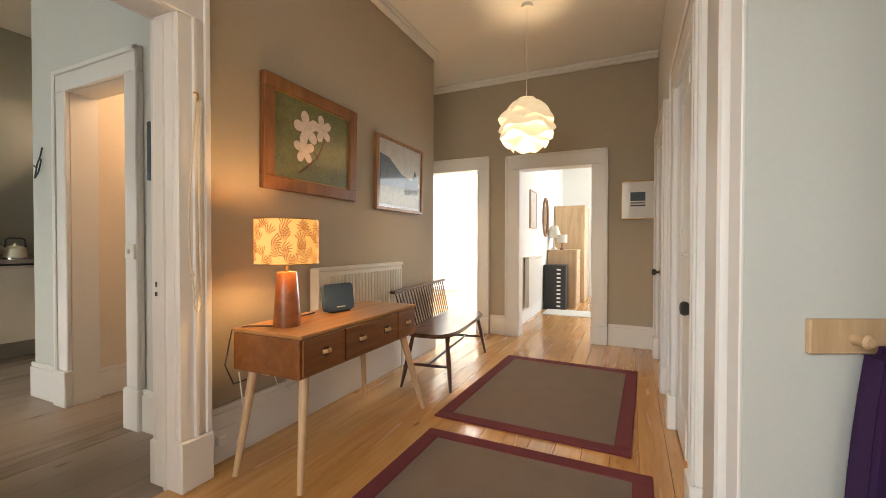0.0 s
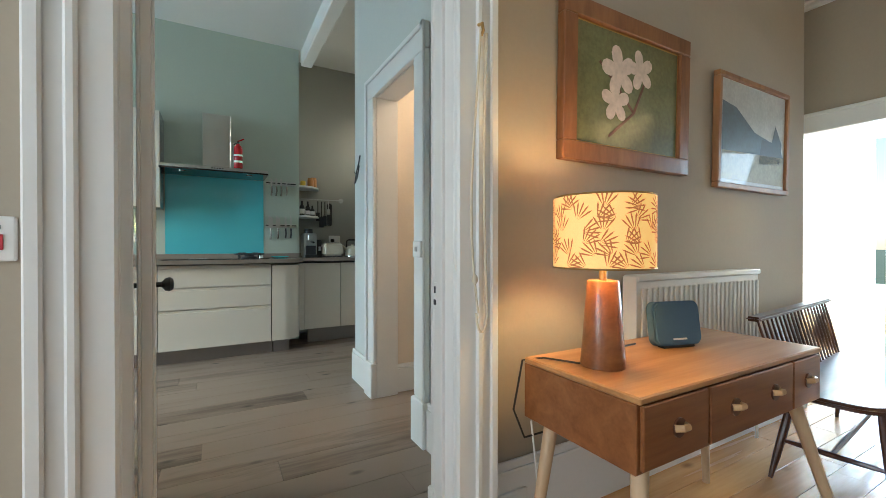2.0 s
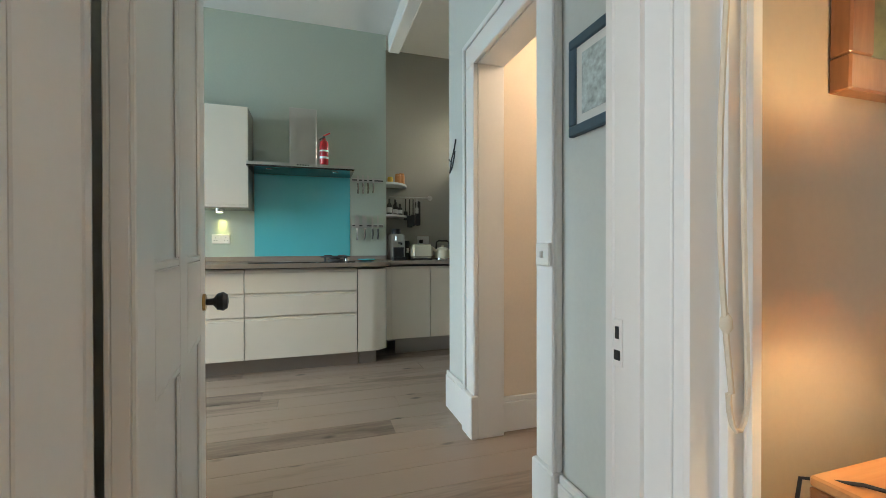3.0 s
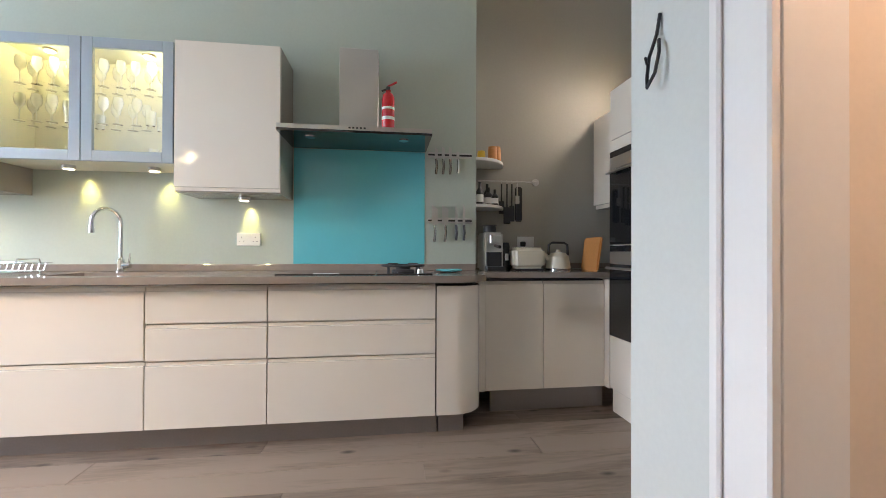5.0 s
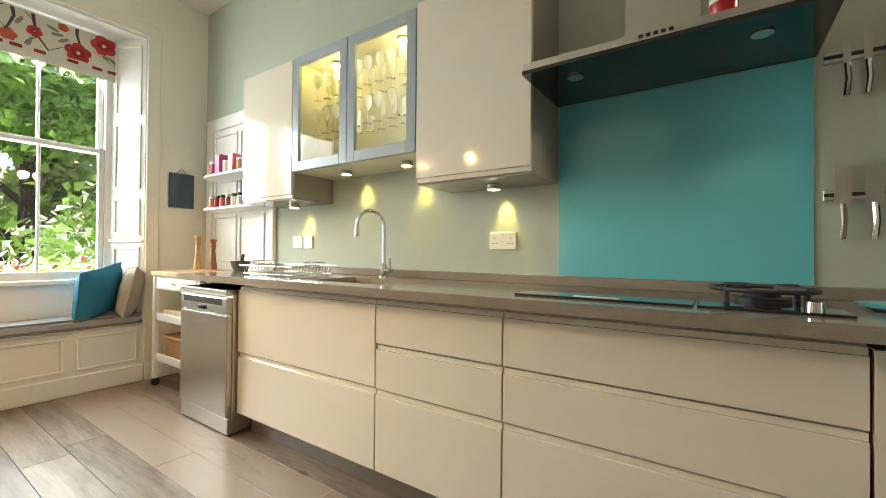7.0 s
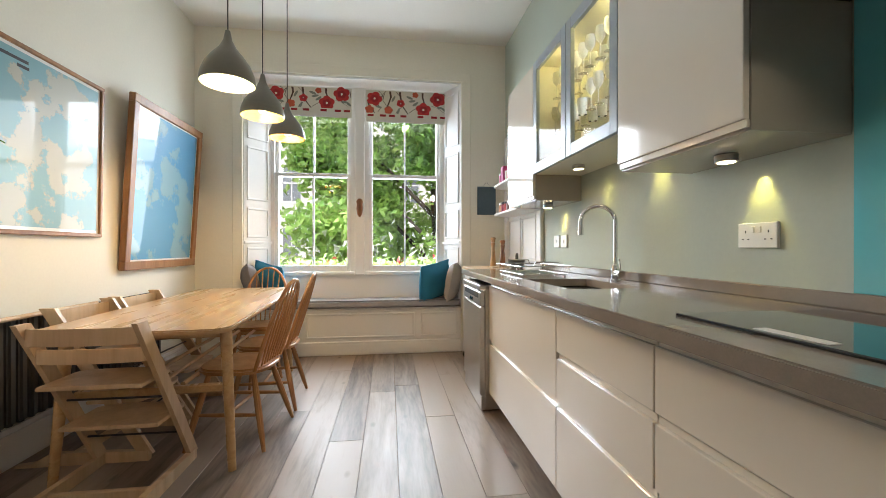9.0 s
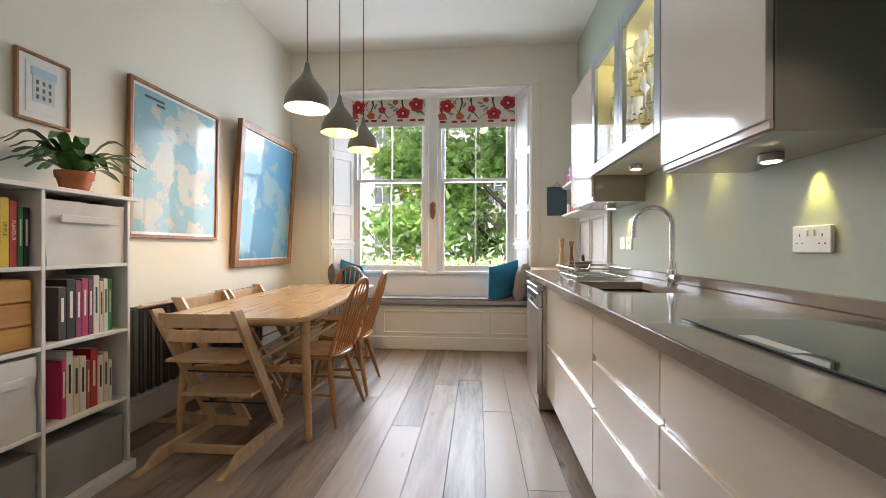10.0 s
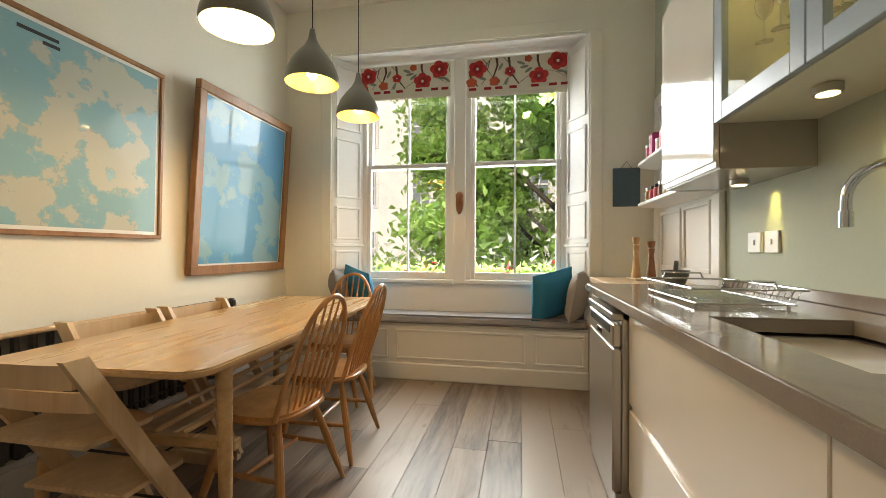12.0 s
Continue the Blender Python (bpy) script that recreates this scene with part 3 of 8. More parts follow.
base_unit(-1.065, 0.03, [(PLZ, 0.480), (0.487, 0.866)], "cream gloss base unit with two deep drawers under the sink")
base_unit(0.03, 0.635, [(PLZ, 0.477), (0.484, 0.672), (0.679, 0.866)], "cream gloss base unit with three handleless drawers")
base_unit(0.635, 1.545, [(PLZ, 0.477), (0.484, 0.672), (0.679, 0.866)], "wide cream gloss base unit with three drawers under the hob")
e = thing("curved_end_cabinet", (-4.3, 1.7, 0), "cream gloss base cabinet with a rounded corner door", "kitchen cabinet", "kitchen base cabinets")
out = [(-4.34, 1.549), (FX, 1.549), (FX, 1.66)]
out += [(FX - 0.17 + 0.17 * math.cos(a), 1.66 + 0.17 * math.sin(a)) for a in np.linspace(0.12, math.pi / 2, 10)] + [(-4.34, 1.83)]
part("curved_door", slab(out, PLZ, 0.862, 0.003), GLOSS, e, world=True)
part("plinth_leg", box(-4.26, -4.14, 1.57, 1.72, 0.0, PLZ), PLINTH, e, world=True)
e = thing("kitchen_plinth", (-4.15, 0.2, 0), "brushed brown metal plinth under the kitchen units", "plinth")
part("plinth_board", box(-4.155, -4.135, -1.06, 1.56, 0.0, PLZ), PLINTH, e, world=True)
part("alcove_plinth", box(-4.42, -4.40, 1.95, 2.745, 0.0, 0.15), PLINTH, e, world=True)


def alcove_unit(y0, y1):
    e = thing("alcove_cabinet", (-4.6, (y0 + y1) / 2, 0), "cream gloss base cabinet in the alcove", "kitchen cabinet", "alcove base cabinets")
    part("carcass", box(-4.94, -4.376, y0 + 0.002, y1 - 0.002, 0.15, 0.875), INK, e, world=True)
    part("cabinet_door", handle_front(y0 + 0.002, y1 - 0.002, 0.15, 0.865, -4.352), GLOSS, e, world=True)


alcove_unit(1.905, 2.30)
alcove_unit(2.30, 2.735)
part("filler_panel", box(-4.375, -4.345, 1.835, 1.905, 0.15, 0.865), GLOSS, e, world=True)
part("corner_filler", box(-4.375, -4.30, 2.735, 2.765, 0.15, 0.875), GLOSS, e, world=True)

# worktop with its cut-out for the sink
SY0, SY1, SX0, SX1 = -0.52, 0.0, -4.45, -4.118
e = thing("worktop", (-4.3, 0, 0.88), "taupe quartz worktop with a rounded end and upstand", "worktop")
W0 = -3.965
end = [(W0 - 0.20 + 0.20 * math.cos(a), 1.66 + 0.20 * math.sin(a)) for a in np.linspace(0, math.pi / 2, 10)]
bm = bmesh.new()
corner = {}


def plate(*pts):
    bm.faces.new([corner.setdefault(p, None) or corner.update({p: bm.verts.new((*p, CT))}) or corner[p] for p in pts])


plate((-4.63, SY1), (SX0, SY1), (SX1, SY1), (W0, SY1), (W0, 1.66), *end[1:], (-4.30, 1.86), (-4.30, 1.897), (-4.63, 1.897))
plate((-4.63, -1.66), (W0, -1.66), (W0, SY0), (SX1, SY0), (SX0, SY0), (-4.63, SY0))
plate((-4.63, SY0), (SX0, SY0), (SX0, SY1), (-4.63, SY1))
plate((SX1, SY0), (W0, SY0), (W0, SY1), (SX1, SY1))
plate((-4.63, 1.897), (-4.30, 1.897), (-4.30, 2.745), (-4.95, 2.745), (-4.95, 1.897))

low = bmesh.ops.extrude_face_region(bm, geom=bm.faces[:])
for v in low["geom"]:
    if isinstance(v, bmesh.types.BMVert):
        v.co.z = 0.888
bmesh.ops.recalc_face_normals(bm, faces=bm.faces)
bmesh.ops.bevel(bm, geom=[ed for ed in bm.edges if all(abs(v.co.z - CT) < 1e-5 for v in ed.verts) and any(abs(f.normal.z) < 0.5 for f in ed.link_faces)], offset=0.004, segments=2, affect="EDGES", clamp_overlap=True)
part("top", bm, TOP, e, world=True, smooth=False)
bm = box(-4.63, -4.612, -1.66, 1.897, CT, CT + 0.045, 0.003)
part("upstand", bm, TOP, e, world=True)
part("alcove_upstand", box(-4.95, -4.932, 1.91, 3.33, CT, CT + 0.04, 0.003), TOP, e, world=True)
e = thing("kitchen_sink", (-4.24, -0.235, 0.74), "brushed steel undermounted kitchen sink", "sink")
bm = box(SX0 - 0.01, SX1 + 0.01, SY0 - 0.01, SY1 + 0.01, 0.70, 0.708)
for r in ((SX0 - 0.01, SX0, SY0 - 0.01, SY1 + 0.01), (SX1, SX1 + 0.01, SY0 - 0.01, SY1 + 0.01), (SX0, SX1, SY0 - 0.01, SY0), (SX0, SX1, SY1, SY1 + 0.01)):
    box(*r, 0.708, 0.879, bm=bm)
part("basin", bm, SINKSTEEL, e, world=True)
part("drain", turned([(0.04, 0), (0.04, 0.004), (0.03, 0.005)], 20, at=(-4.24, -0.235, 0.709)), CHROME, e, world=True)


# wall units
def wall_unit(y0, y1, z0, z1, depth=0.33, label="", mat_front=GLOSS):
    x = -4.63
    e = thing("wall_cabinet", (x + depth / 2, (y0 + y1) / 2, z0), label, "kitchen cabinet", "kitchen wall cabinets")
    part("carcass", box(x, x + depth - 0.022, y0, y1, z0, z1, 0.002), PLASTICGREY, e, world=True)
    bm = box(x + depth - 0.02, x + depth, y0 + 0.002, y1 - 0.002, z0 + 0.03, z1, 0.002)
    box(x + depth - 0.02, x + depth - 0.010, y0 + 0.002, y1 - 0.002, z0 + 0.008, z0 + 0.03, 0.001, bm)
    part("cabinet_door", bm, mat_front, e, world=True)
    return e


wall_unit(0.04, 0.632, 1.40, 2.285, label="cream gloss wall cabinet beside the extractor hood")
wall_unit(-1.49, -0.935, 1.40, 2.265, label="cream gloss wall cabinet beside the open shelves")

# glazed cabinet
def sheet_z(z, x0, x1, y0, y1):
    bm = bmesh.new()
    bm.faces.new([bm.verts.new((x, y, z)) for x, y in ((x0, y0), (x1, y0), (x1, y1), (x0, y1))])
    return bm


def sheet_x(x, y0, y1, z0, z1):
    bm = bmesh.new()
    bm.faces.new([bm.verts.new((x, y, z)) for y, z in ((y0, z0), (y1, z0), (y1, z1), (y0, z1))])
    return bm


G0, G1, GZ0, GZ1 = -0.933, 0.038, 1.565, 2.27
e = thing("glazed_wall_cabinet", (-4.46, -0.45, GZ0), "blue-grey framed glass cabinet lit from inside, full of glassware", "kitchen cabinet", "kitchen wall cabinets")
INSIDE = mat("cabinet_lining", (0.74, 0.72, 0.58), 0.5, vary=0.02)
part("back_panel", box(-4.63, -4.615, G0, G1, GZ0, GZ1), INSIDE, e, world=True)
part("side_panel", box(-4.615, -4.325, G0, G0 + 0.018, GZ0, GZ1), INSIDE, e, world=True)
part("side_panel", box(-4.615, -4.325, G1 - 0.018, G1, GZ0, GZ1), INSIDE, e, world=True)
part("bottom_panel", box(-4.615, -4.325, G0 + 0.018, G1 - 0.018, GZ0, GZ0 + 0.018), INSIDE, e, world=True)
part("top_panel", box(-4.615, -4.325, G0 + 0.018, G1 - 0.018, GZ1 - 0.018, GZ1), INSIDE, e, world=True)
GM = (G0 + G1) / 2
for a, b in ((G0, GM), (GM, G1)):
    d = part("glass_door", box(-4.322, -4.30, a + 0.002, a + 0.06, GZ0, GZ1, 0.002), GREYFRAME, e, "blue-grey door frame", world=True)
    part("stile", box(-4.322, -4.30, b - 0.06, b - 0.002, GZ0, GZ1, 0.002), GREYFRAME, d, world=True)
    for low, high in ((GZ0, GZ0 + 0.06), (GZ1 - 0.06, GZ1)):
        part("rail", box(-4.322, -4.30, a + 0.06, b - 0.06, low, high, 0.002), GREYFRAME, d, world=True)
    p = part("pane", sheet_x(-4.31, a + 0.06, b - 0.06, GZ0 + 0.06, GZ1 - 0.06), PANE, d, world=True, smooth=False)
    p.visible_shadow = False
for z in (1.80, 2.02):
    p = part("glass_shelf", sheet_z(z + 0.004, -4.61, -4.35, G0 + 0.02, G1 - 0.02), PANE, e, world=True, smooth=False)
    p.visible_shadow = False

# extractor hood
e = thing("extractor_hood", (-4.42, 1.085, 1.78), "stainless steel chimney extractor hood with a glass canopy", "extractor hood")
bm = bmesh.new()
pts = [(-4.63, 1.84), (-4.21, 1.80), (-4.21, 1.772), (-4.63, 1.772)]
v0 = [bm.verts.new((x, 0.633, z)) for x, z in pts]
v1 = [bm.verts.new((x, 1.535, z)) for x, z in pts]
bm.faces.new(v0), bm.faces.new(v1[::-1])
for k in range(4):
    bm.faces.new((v0[k], v0[(k + 1) % 4], v1[(k + 1) % 4], v1[k]))
part("canopy", bm, STEEL, e, world=True)
part("flue", box(-4.63, -4.38, 0.966, 1.208, 1.83, 2.345, 0.003), STEEL, e, world=True)
part("underside", box(-4.62, -4.205, 0.631, 1.537, 1.758, 1.772), BLACK, e, "black glass underside", world=True)
for y in (0.80, 1.37):
    part("hood_lamp", turned([(0.03, 0), (0.03, 0.004)], 16, at=(-4.33, y, 1.753)), CHROME, e, world=True)
for k in range(5):
    part("button", box(-4.2095, -4.204, 1.04 + k * 0.022, 1.053 + k * 0.022, 1.782, 1.792, 0.001), INK, e, world=True)
e = thing("splashback", (-4.626, 1.085, 0.97), "turquoise glass splashback behind the hob", "splashback")
part("glass_sheet", box(-4.63, -4.622, 0.64, 1.53, CT + 0.046, 1.757, 0.001), TEAL, e, world=True)
# oven column
e = thing("oven_housing", (-3.75, 3.04, 0), "tall cream gloss cabinet housing the built-in ovens", "kitchen cabinet")
part("carcass", box(-4.30, -2.97, 2.765, 3.335, 0.0, 2.13), GLOSS, e, world=True)
part("upper_door", box(-4.298, -3.70, 2.742, 2.763, 1.80, 2.13, 0.002), GLOSS, e, world=True)
part("trim_panel", box(-4.298, -3.70, 2.742, 2.763, 1.722, 1.795, 0.002), GLOSS, e, world=True)
part("lower_drawer", box(-4.298, -3.70, 2.742, 2.763, 0.16, 0.505, 0.002), GLOSS, e, world=True)
part("tall_door", box(-3.695, -2.97, 2.742, 2.763, 0.16, 2.13, 0.002), GLOSS, e, world=True)
for z0, z1, lab in ((1.108, 1.72, "black glass compact oven with a steel bar handle"), (0.508, 1.10, "black glass built-in oven with a steel bar handle")):
    o = thing("oven", (-4.0, 2.74, z0), lab, "oven", "built-in ovens")
    part("oven_door", box(-4.294, -3.704, 2.735, 2.76, z0, z1 - 0.12, 0.003), BLACK, o, world=True)
    part("control_panel", box(-4.294, -3.704, 2.737, 2.76, z1 - 0.117, z1 - 0.04, 0.002), STEEL, o, world=True)
    part("top_trim", box(-4.294, -3.704, 2.737, 2.76, z1 - 0.038, z1, 0.002), BLACK, o, world=True)
    part("handle", rod((-4.27, 2.70, z1 - 0.145), (-3.73, 2.70, z1 - 0.145), 0.009), STEEL, o, world=True)
    for x in (-4.22, -3.78):
        part("handle_post", rod((x, 2.70, z1 - 0.145), (x, 2.737, z1 - 0.145), 0.006), STEEL, o, world=True)
e = thing("alcove_wall_cabinet", (-4.6, 3.17, 1.41), "cream gloss wall cabinet beside the ovens", "kitchen cabinet", "kitchen wall cabinets")
part("carcass", box(-4.945, -4.31, 2.99, 3.335, 1.41, 2.145, 0.002), GLOSS, e, world=True)
part("cabinet_door", box(-4.945, -4.31, 2.968, 2.988, 1.44, 2.145, 0.002), GLOSS, e, world=True)
# ---- kitchen fittings and things ----
GLOWBULB = mat("lit_bulb", (1.0, 0.85, 0.5), 0.5, bump=0, emit=14, glow=(1.0, 0.80, 0.42))
TERRA = mat("terracotta", (0.50, 0.17, 0.07), 0.75, vary=0.12, size=0.08)
RED = mat("red_enamel", (0.45, 0.012, 0.015), 0.25, vary=0.03, coat=0.4)
BLUECLOTH = mat("turquoise_cushion_cloth", (0.02, 0.19, 0.33), 0.9, vary=0.10, size=0.12, fine=500, bump=0.5)
GREYCLOTH = mat("grey_upholstery", (0.22, 0.205, 0.20), 0.95, vary=0.10, size=0.1, fine=500, bump=0.5)
BEIGECLOTH = mat("beige_cushion_cloth", (0.42, 0.37, 0.32), 0.95, vary=0.08, size=0.1, fine=500, bump=0.5)
SLATE = mat("slate_blue_board", (0.06, 0.10, 0.13), 0.6, vary=0.12)
STONE = mat("dark_granite", (0.09, 0.09, 0.085), 0.5, vary=0.25, size=0.02, fine=200)
IVORY = mat("ivory_enamel", (0.72, 0.66, 0.50), 0.3, vary=0.03)

# induction hob and gas ring
e = thing("hob", (-4.3, 1.08, CT), "black glass hob with induction zones", "hob")
part("glass_plate", box(-4.52, -4.085, 0.66, 1.20, CT, CT + 0.007, 0.002), BLACK, e, world=True)
part("control_strip", box(-4.13, -4.10, 0.86, 1.0, CT + 0.0072, CT + 0.0082), PLASTIC, e, world=True)
e = thing("gas_hob", (-4.3, 1.37, CT), "black glass gas wok burner with cast iron supports", "hob")
part("glass_plate", box(-4.52, -4.085, 1.21, 1.53, CT, CT + 0.007, 0.002), BLACK, e, world=True)
part("burner", turned([(0.07, 0), (0.07, 0.012), (0.045, 0.014), (0.045, 0.028), (0.03, 0.03)], 24, at=(-4.33, 1.37, CT + 0.007)), IRON, e, world=True)
for k in range(4):
    a = math.pi / 4 + k * math.pi / 2
    c, s = math.cos(a), math.sin(a)
    bm = tube([(-4.33 + 0.13 * c, 1.37 + 0.13 * s, CT + 0.008), (-4.33 + 0.13 * c, 1.37 + 0.13 * s, CT + 0.05), (-4.33 + 0.05 * c, 1.37 + 0.05 * s, CT + 0.052)], 0.009, 6)
    part("pan_support", bm, IRON, e, world=True)
part("support_ring", tube([(-4.33 + 0.13 * math.cos(a), 1.37 + 0.13 * math.sin(a), CT + 0.045) for a in np.linspace(0, 2 * math.pi, 28, endpoint=False)], 0.007, 6, loop=True), IRON, e, world=True)
part("knob", turned([(0.02, 0), (0.018, 0.025)], 16, at=(-4.12, 1.46, CT + 0.007)), CHROME, e, world=True)
e = thing("dish", (-4.33, 1.66, CT), "turquoise enamel dish on the worktop", "dish")
part("bowl", turned([(0.05, 0), (0.085, 0.012), (0.088, 0.02), (0.08, 0.016), (0.045, 0.006)], 28, at=(-4.33, 1.66, CT)), TEAL, e, world=True)

# tap
e = thing("kitchen_tap", (-4.535, -0.372, CT), "chrome swan-neck mixer tap with a side lever", "tap")
part("body", turned([(0.027, 0), (0.027, 0.006), (0.022, 0.01), (0.022, 0.075), (0.014, 0.085)], 20, at=(-4.535, -0.372, CT)), CHROME, e, world=True)
arc = [(-4.535, -0.372, CT + 0.08), (-4.535, -0.372, CT + 0.30)]
arc += [(-4.535 + 0.085 * (1 - math.cos(a)) * 0.92, -0.372 - 0.085 * (1 - math.cos(a)) * 0.38, CT + 0.30 + 0.085 * math.sin(a)) for a in np.linspace(0.2, math.pi, 14)]
arc.append((arc[-1][0], arc[-1][1], CT + 0.25))
part("spout", tube(arc, 0.0115, 12), CHROME, e, world=True)
part("nozzle", rod((arc[-1][0], arc[-1][1], CT + 0.275), (arc[-1][0], arc[-1][1], CT + 0.235), 0.0145, n=14), CHROME, e, world=True)
part("lever_hub", rod((-4.535, -0.372, CT + 0.04), (-4.535, -0.318, CT + 0.04), 0.019, n=14), CHROME, e, world=True)
part("lever", rod((-4.535, -0.325, CT + 0.045), (-4.52, -0.312, CT + 0.115), 0.006, 0.0045), CHROME, e, world=True)


def wire(pts, r, name, parent, m=CHROME, loop=False, n=6):
    return part(name, tube(pts, r, n, loop=loop), m, parent, world=True)


e = thing("dish_rack", (-4.3, -0.95, CT), "low chrome wire dish rack on the worktop", "dish rack")
X0, X1, Y0, Y1 = -4.46, -4.14, -1.22, -0.70
wire([(X0, Y0, CT + 0.06), (X1, Y0, CT + 0.06), (X1, Y1, CT + 0.06), (X0, Y1, CT + 0.06)], 0.004, "top_rim", e, loop=True)
wire([(X0 + 0.02, Y0 + 0.02, CT + 0.012), (X1 - 0.02, Y0 + 0.02, CT + 0.012), (X1 - 0.02, Y1 - 0.02, CT + 0.012), (X0 + 0.02, Y1 - 0.02, CT + 0.012)], 0.003, "bottom_rim", e, loop=True)
for k in range(15):
    y = Y0 + 0.03 + k * (Y1 - Y0 - 0.06) / 14
    wire([(X0, y, CT + 0.06), (X0 + 0.02, y, CT + 0.012), (X1 - 0.02, y, CT + 0.012), (X1, y, CT + 0.06)], 0.002, "rack_wire", e, n=5)
for x in (X0 + 0.03, X1 - 0.03):
    for y in (Y0 + 0.04, Y1 - 0.04):
        part("foot", rod((x, y, CT), (x, y, CT + 0.012), 0.005), CHROME, e, world=True)
for y in (Y0, Y1):
    wire([(X0 + 0.08, y, CT + 0.06), (X0 + 0.09, y, CT + 0.085), (X1 - 0.09, y, CT + 0.085), (X1 - 0.08, y, CT + 0.06)], 0.004, "handle", e)


# switches
def faceplate(name, y0, y1, z0, z1, label, holes):
    e = thing(name, (-4.63, (y0 + y1) / 2, z0), label, "socket")
    part("plate", box(-4.63, -4.618, y0, y1, z0, z1, 0.003), PLASTIC, e, world=True)
    for y, z, w, h in holes:
        part("switch" if w > 0.008 else "slot", box(-4.6195, -4.613 if w > 0.008 else -4.6172, y - w / 2, y + w / 2, z - h / 2, z + h / 2, 0.0008), PLASTIC if w > 0.008 else INK, e, world=True)


faceplate("double_socket", 0.278, 0.428, 1.092, 1.178, "white plastic double wall socket", [(0.34, 1.155, 0.011, 0.022), (0.366, 1.155, 0.011, 0.022)] + [(c + d, z, w, h) for c in (0.31, 0.396) for d, z, w, h in ((0, 1.148, 0.004, 0.009), (-0.011, 1.122, 0.0075, 0.004), (0.011, 1.122, 0.0075, 0.004))])
faceplate("cooker_switch", -1.359, -1.262, 1.096, 1.186, "white plastic single wall switch", [(-1.31, 1.142, 0.014, 0.022)])
faceplate("fused_switch", -1.232, -1.138, 1.096, 1.186, "white plastic single wall switch", [(-1.185, 1.142, 0.014, 0.022)])
for y, z, x in ((-0.608, 1.563, -4.45), (-0.138, 1.563, -4.45), (-1.18, 1.398, -4.50), (0.368, 1.398, -4.49)):
    e = thing("cabinet_light", (x, y, z), "round steel light under a wall cabinet", "light", "under-cabinet lights")
    part("housing", turned([(0.034, 0), (0.034, -0.022), (0.028, -0.023)], 24, at=(x, y, z), cap=True), STEEL, e, world=True)
    part("lens", turned([(0.026, -0.0235), (0.026, -0.0245)], 20, at=(x, y, z)), GLOWBULB, e, world=True)
for y in (-0.72, -0.18):
    e = thing("cabinet_light", (-4.46, y, GZ1 - 0.018), "round light inside the glass cabinet", "light", "glass cabinet lights")
    part("housing", turned([(0.034, 0), (0.034, -0.014)], 24, at=(-4.46, y, GZ1 - 0.018)), STEEL, e, world=True)
    part("lens", turned([(0.026, -0.0142), (0.026, -0.0152)], 20, at=(-4.46, y, GZ1 - 0.018)), GLOWBULB, e, world=True)

# glassware behind the glazed doors
rng = random.Random(4)
first = {}


def glassware(kind, x, y, z):
    shapes = {
        "wine_glass": [(0.026, 0), (0.024, 0.003), (0.003, 0.006), (0.003, 0.075), (0.022, 0.10), (0.027, 0.13), (0.022, 0.16)],
        "tumbler": [(0.022, 0), (0.024, 0.005), (0.028, 0.085)],
        "bowl": [(0.03, 0), (0.055, 0.02), (0.07, 0.05)],
    }
    m = CLEARWARE if kind != "bowl" else PLASTIC
    if kind not in first:
        e = thing(kind, (x, y, z), {"wine_glass": "clear stemmed wine glass on a glass shelf", "tumbler": "clear drinking glass on a glass shelf", "bowl": "white china bowl in the glass cabinet"}[kind], kind.replace("_", " "), "glassware in the cabinet")
        p = part("glass_body", turned(shapes[kind], 14, cap=False), m, e)
        p.visible_shadow = False
        first[kind] = e
    else:
        copy_thing(first[kind], pose(x, y, z))


CLEARWARE = bpy.data.materials.new("sparkling_glassware")
CLEARWARE.use_nodes = True
nt = CLEARWARE.node_tree
nt.nodes.remove(nt.nodes["Principled BSDF"])
tl, gl, fr, mx = [nt.nodes.new("ShaderNode" + n) for n in ("BsdfTranslucent", "BsdfGlossy", "Fresnel", "MixShader")]
tl.inputs[0].default_value, gl.inputs["Roughness"].default_value, fr.inputs[0].default_value = (0.86, 0.86, 0.80, 1), 0.03, 1.6
for a, b in ((fr.outputs[0], mx.inputs[0]), (tl.outputs[0], mx.inputs[1]), (gl.outputs[0], mx.inputs[2]), (mx.outputs[0], nt.nodes["Material Output"].inputs[0])):
    nt.links.new(a, b)
for z, kinds in ((GZ0 + 0.018, ("bowl", "tumbler")), (1.806, ("wine_glass", "tumbler")), (2.026, ("wine_glass", "wine_glass"))):
    for k in range(10):
        y = G0 + 0.085 + k * (G1 - G0 - 0.17) / 9
        for x in (-4.42, -4.53):
            kind = kinds[0] if (k % 5 < 3) else kinds[1]
            if kind == "bowl" and (k % 2 or x < -4.5):
                continue
            glassware(kind, x + rng.uniform(-0.01, 0.01), y + rng.uniform(-0.008, 0.008), z)

# extinguisher on the hood
e = thing("fire_extinguisher", (-4.32, 1.272, 1.818), "small red fire extinguisher standing on the hood", "fire extinguisher")
part("cylinder", turned([(0.036, 0), (0.040, 0.008), (0.040, 0.19), (0.034, 0.215), (0.016, 0.232), (0.016, 0.245)], 24, at=(-4.32, 1.272, 1.818)), RED, e, world=True)
part("label", turned([(0.0405, 0.055), (0.0405, 0.075)], 24, at=(-4.32, 1.272, 1.818), cap=False), PLASTIC, e, world=True)
part("label_band", turned([(0.0405, 0.12), (0.0405, 0.135)], 24, at=(-4.32, 1.272, 1.818), cap=False), PLASTIC, e, world=True)
part("valve", box(-4.335, -4.305, 1.26, 1.285, 2.06, 2.085, 0.003), INK, e, world=True)
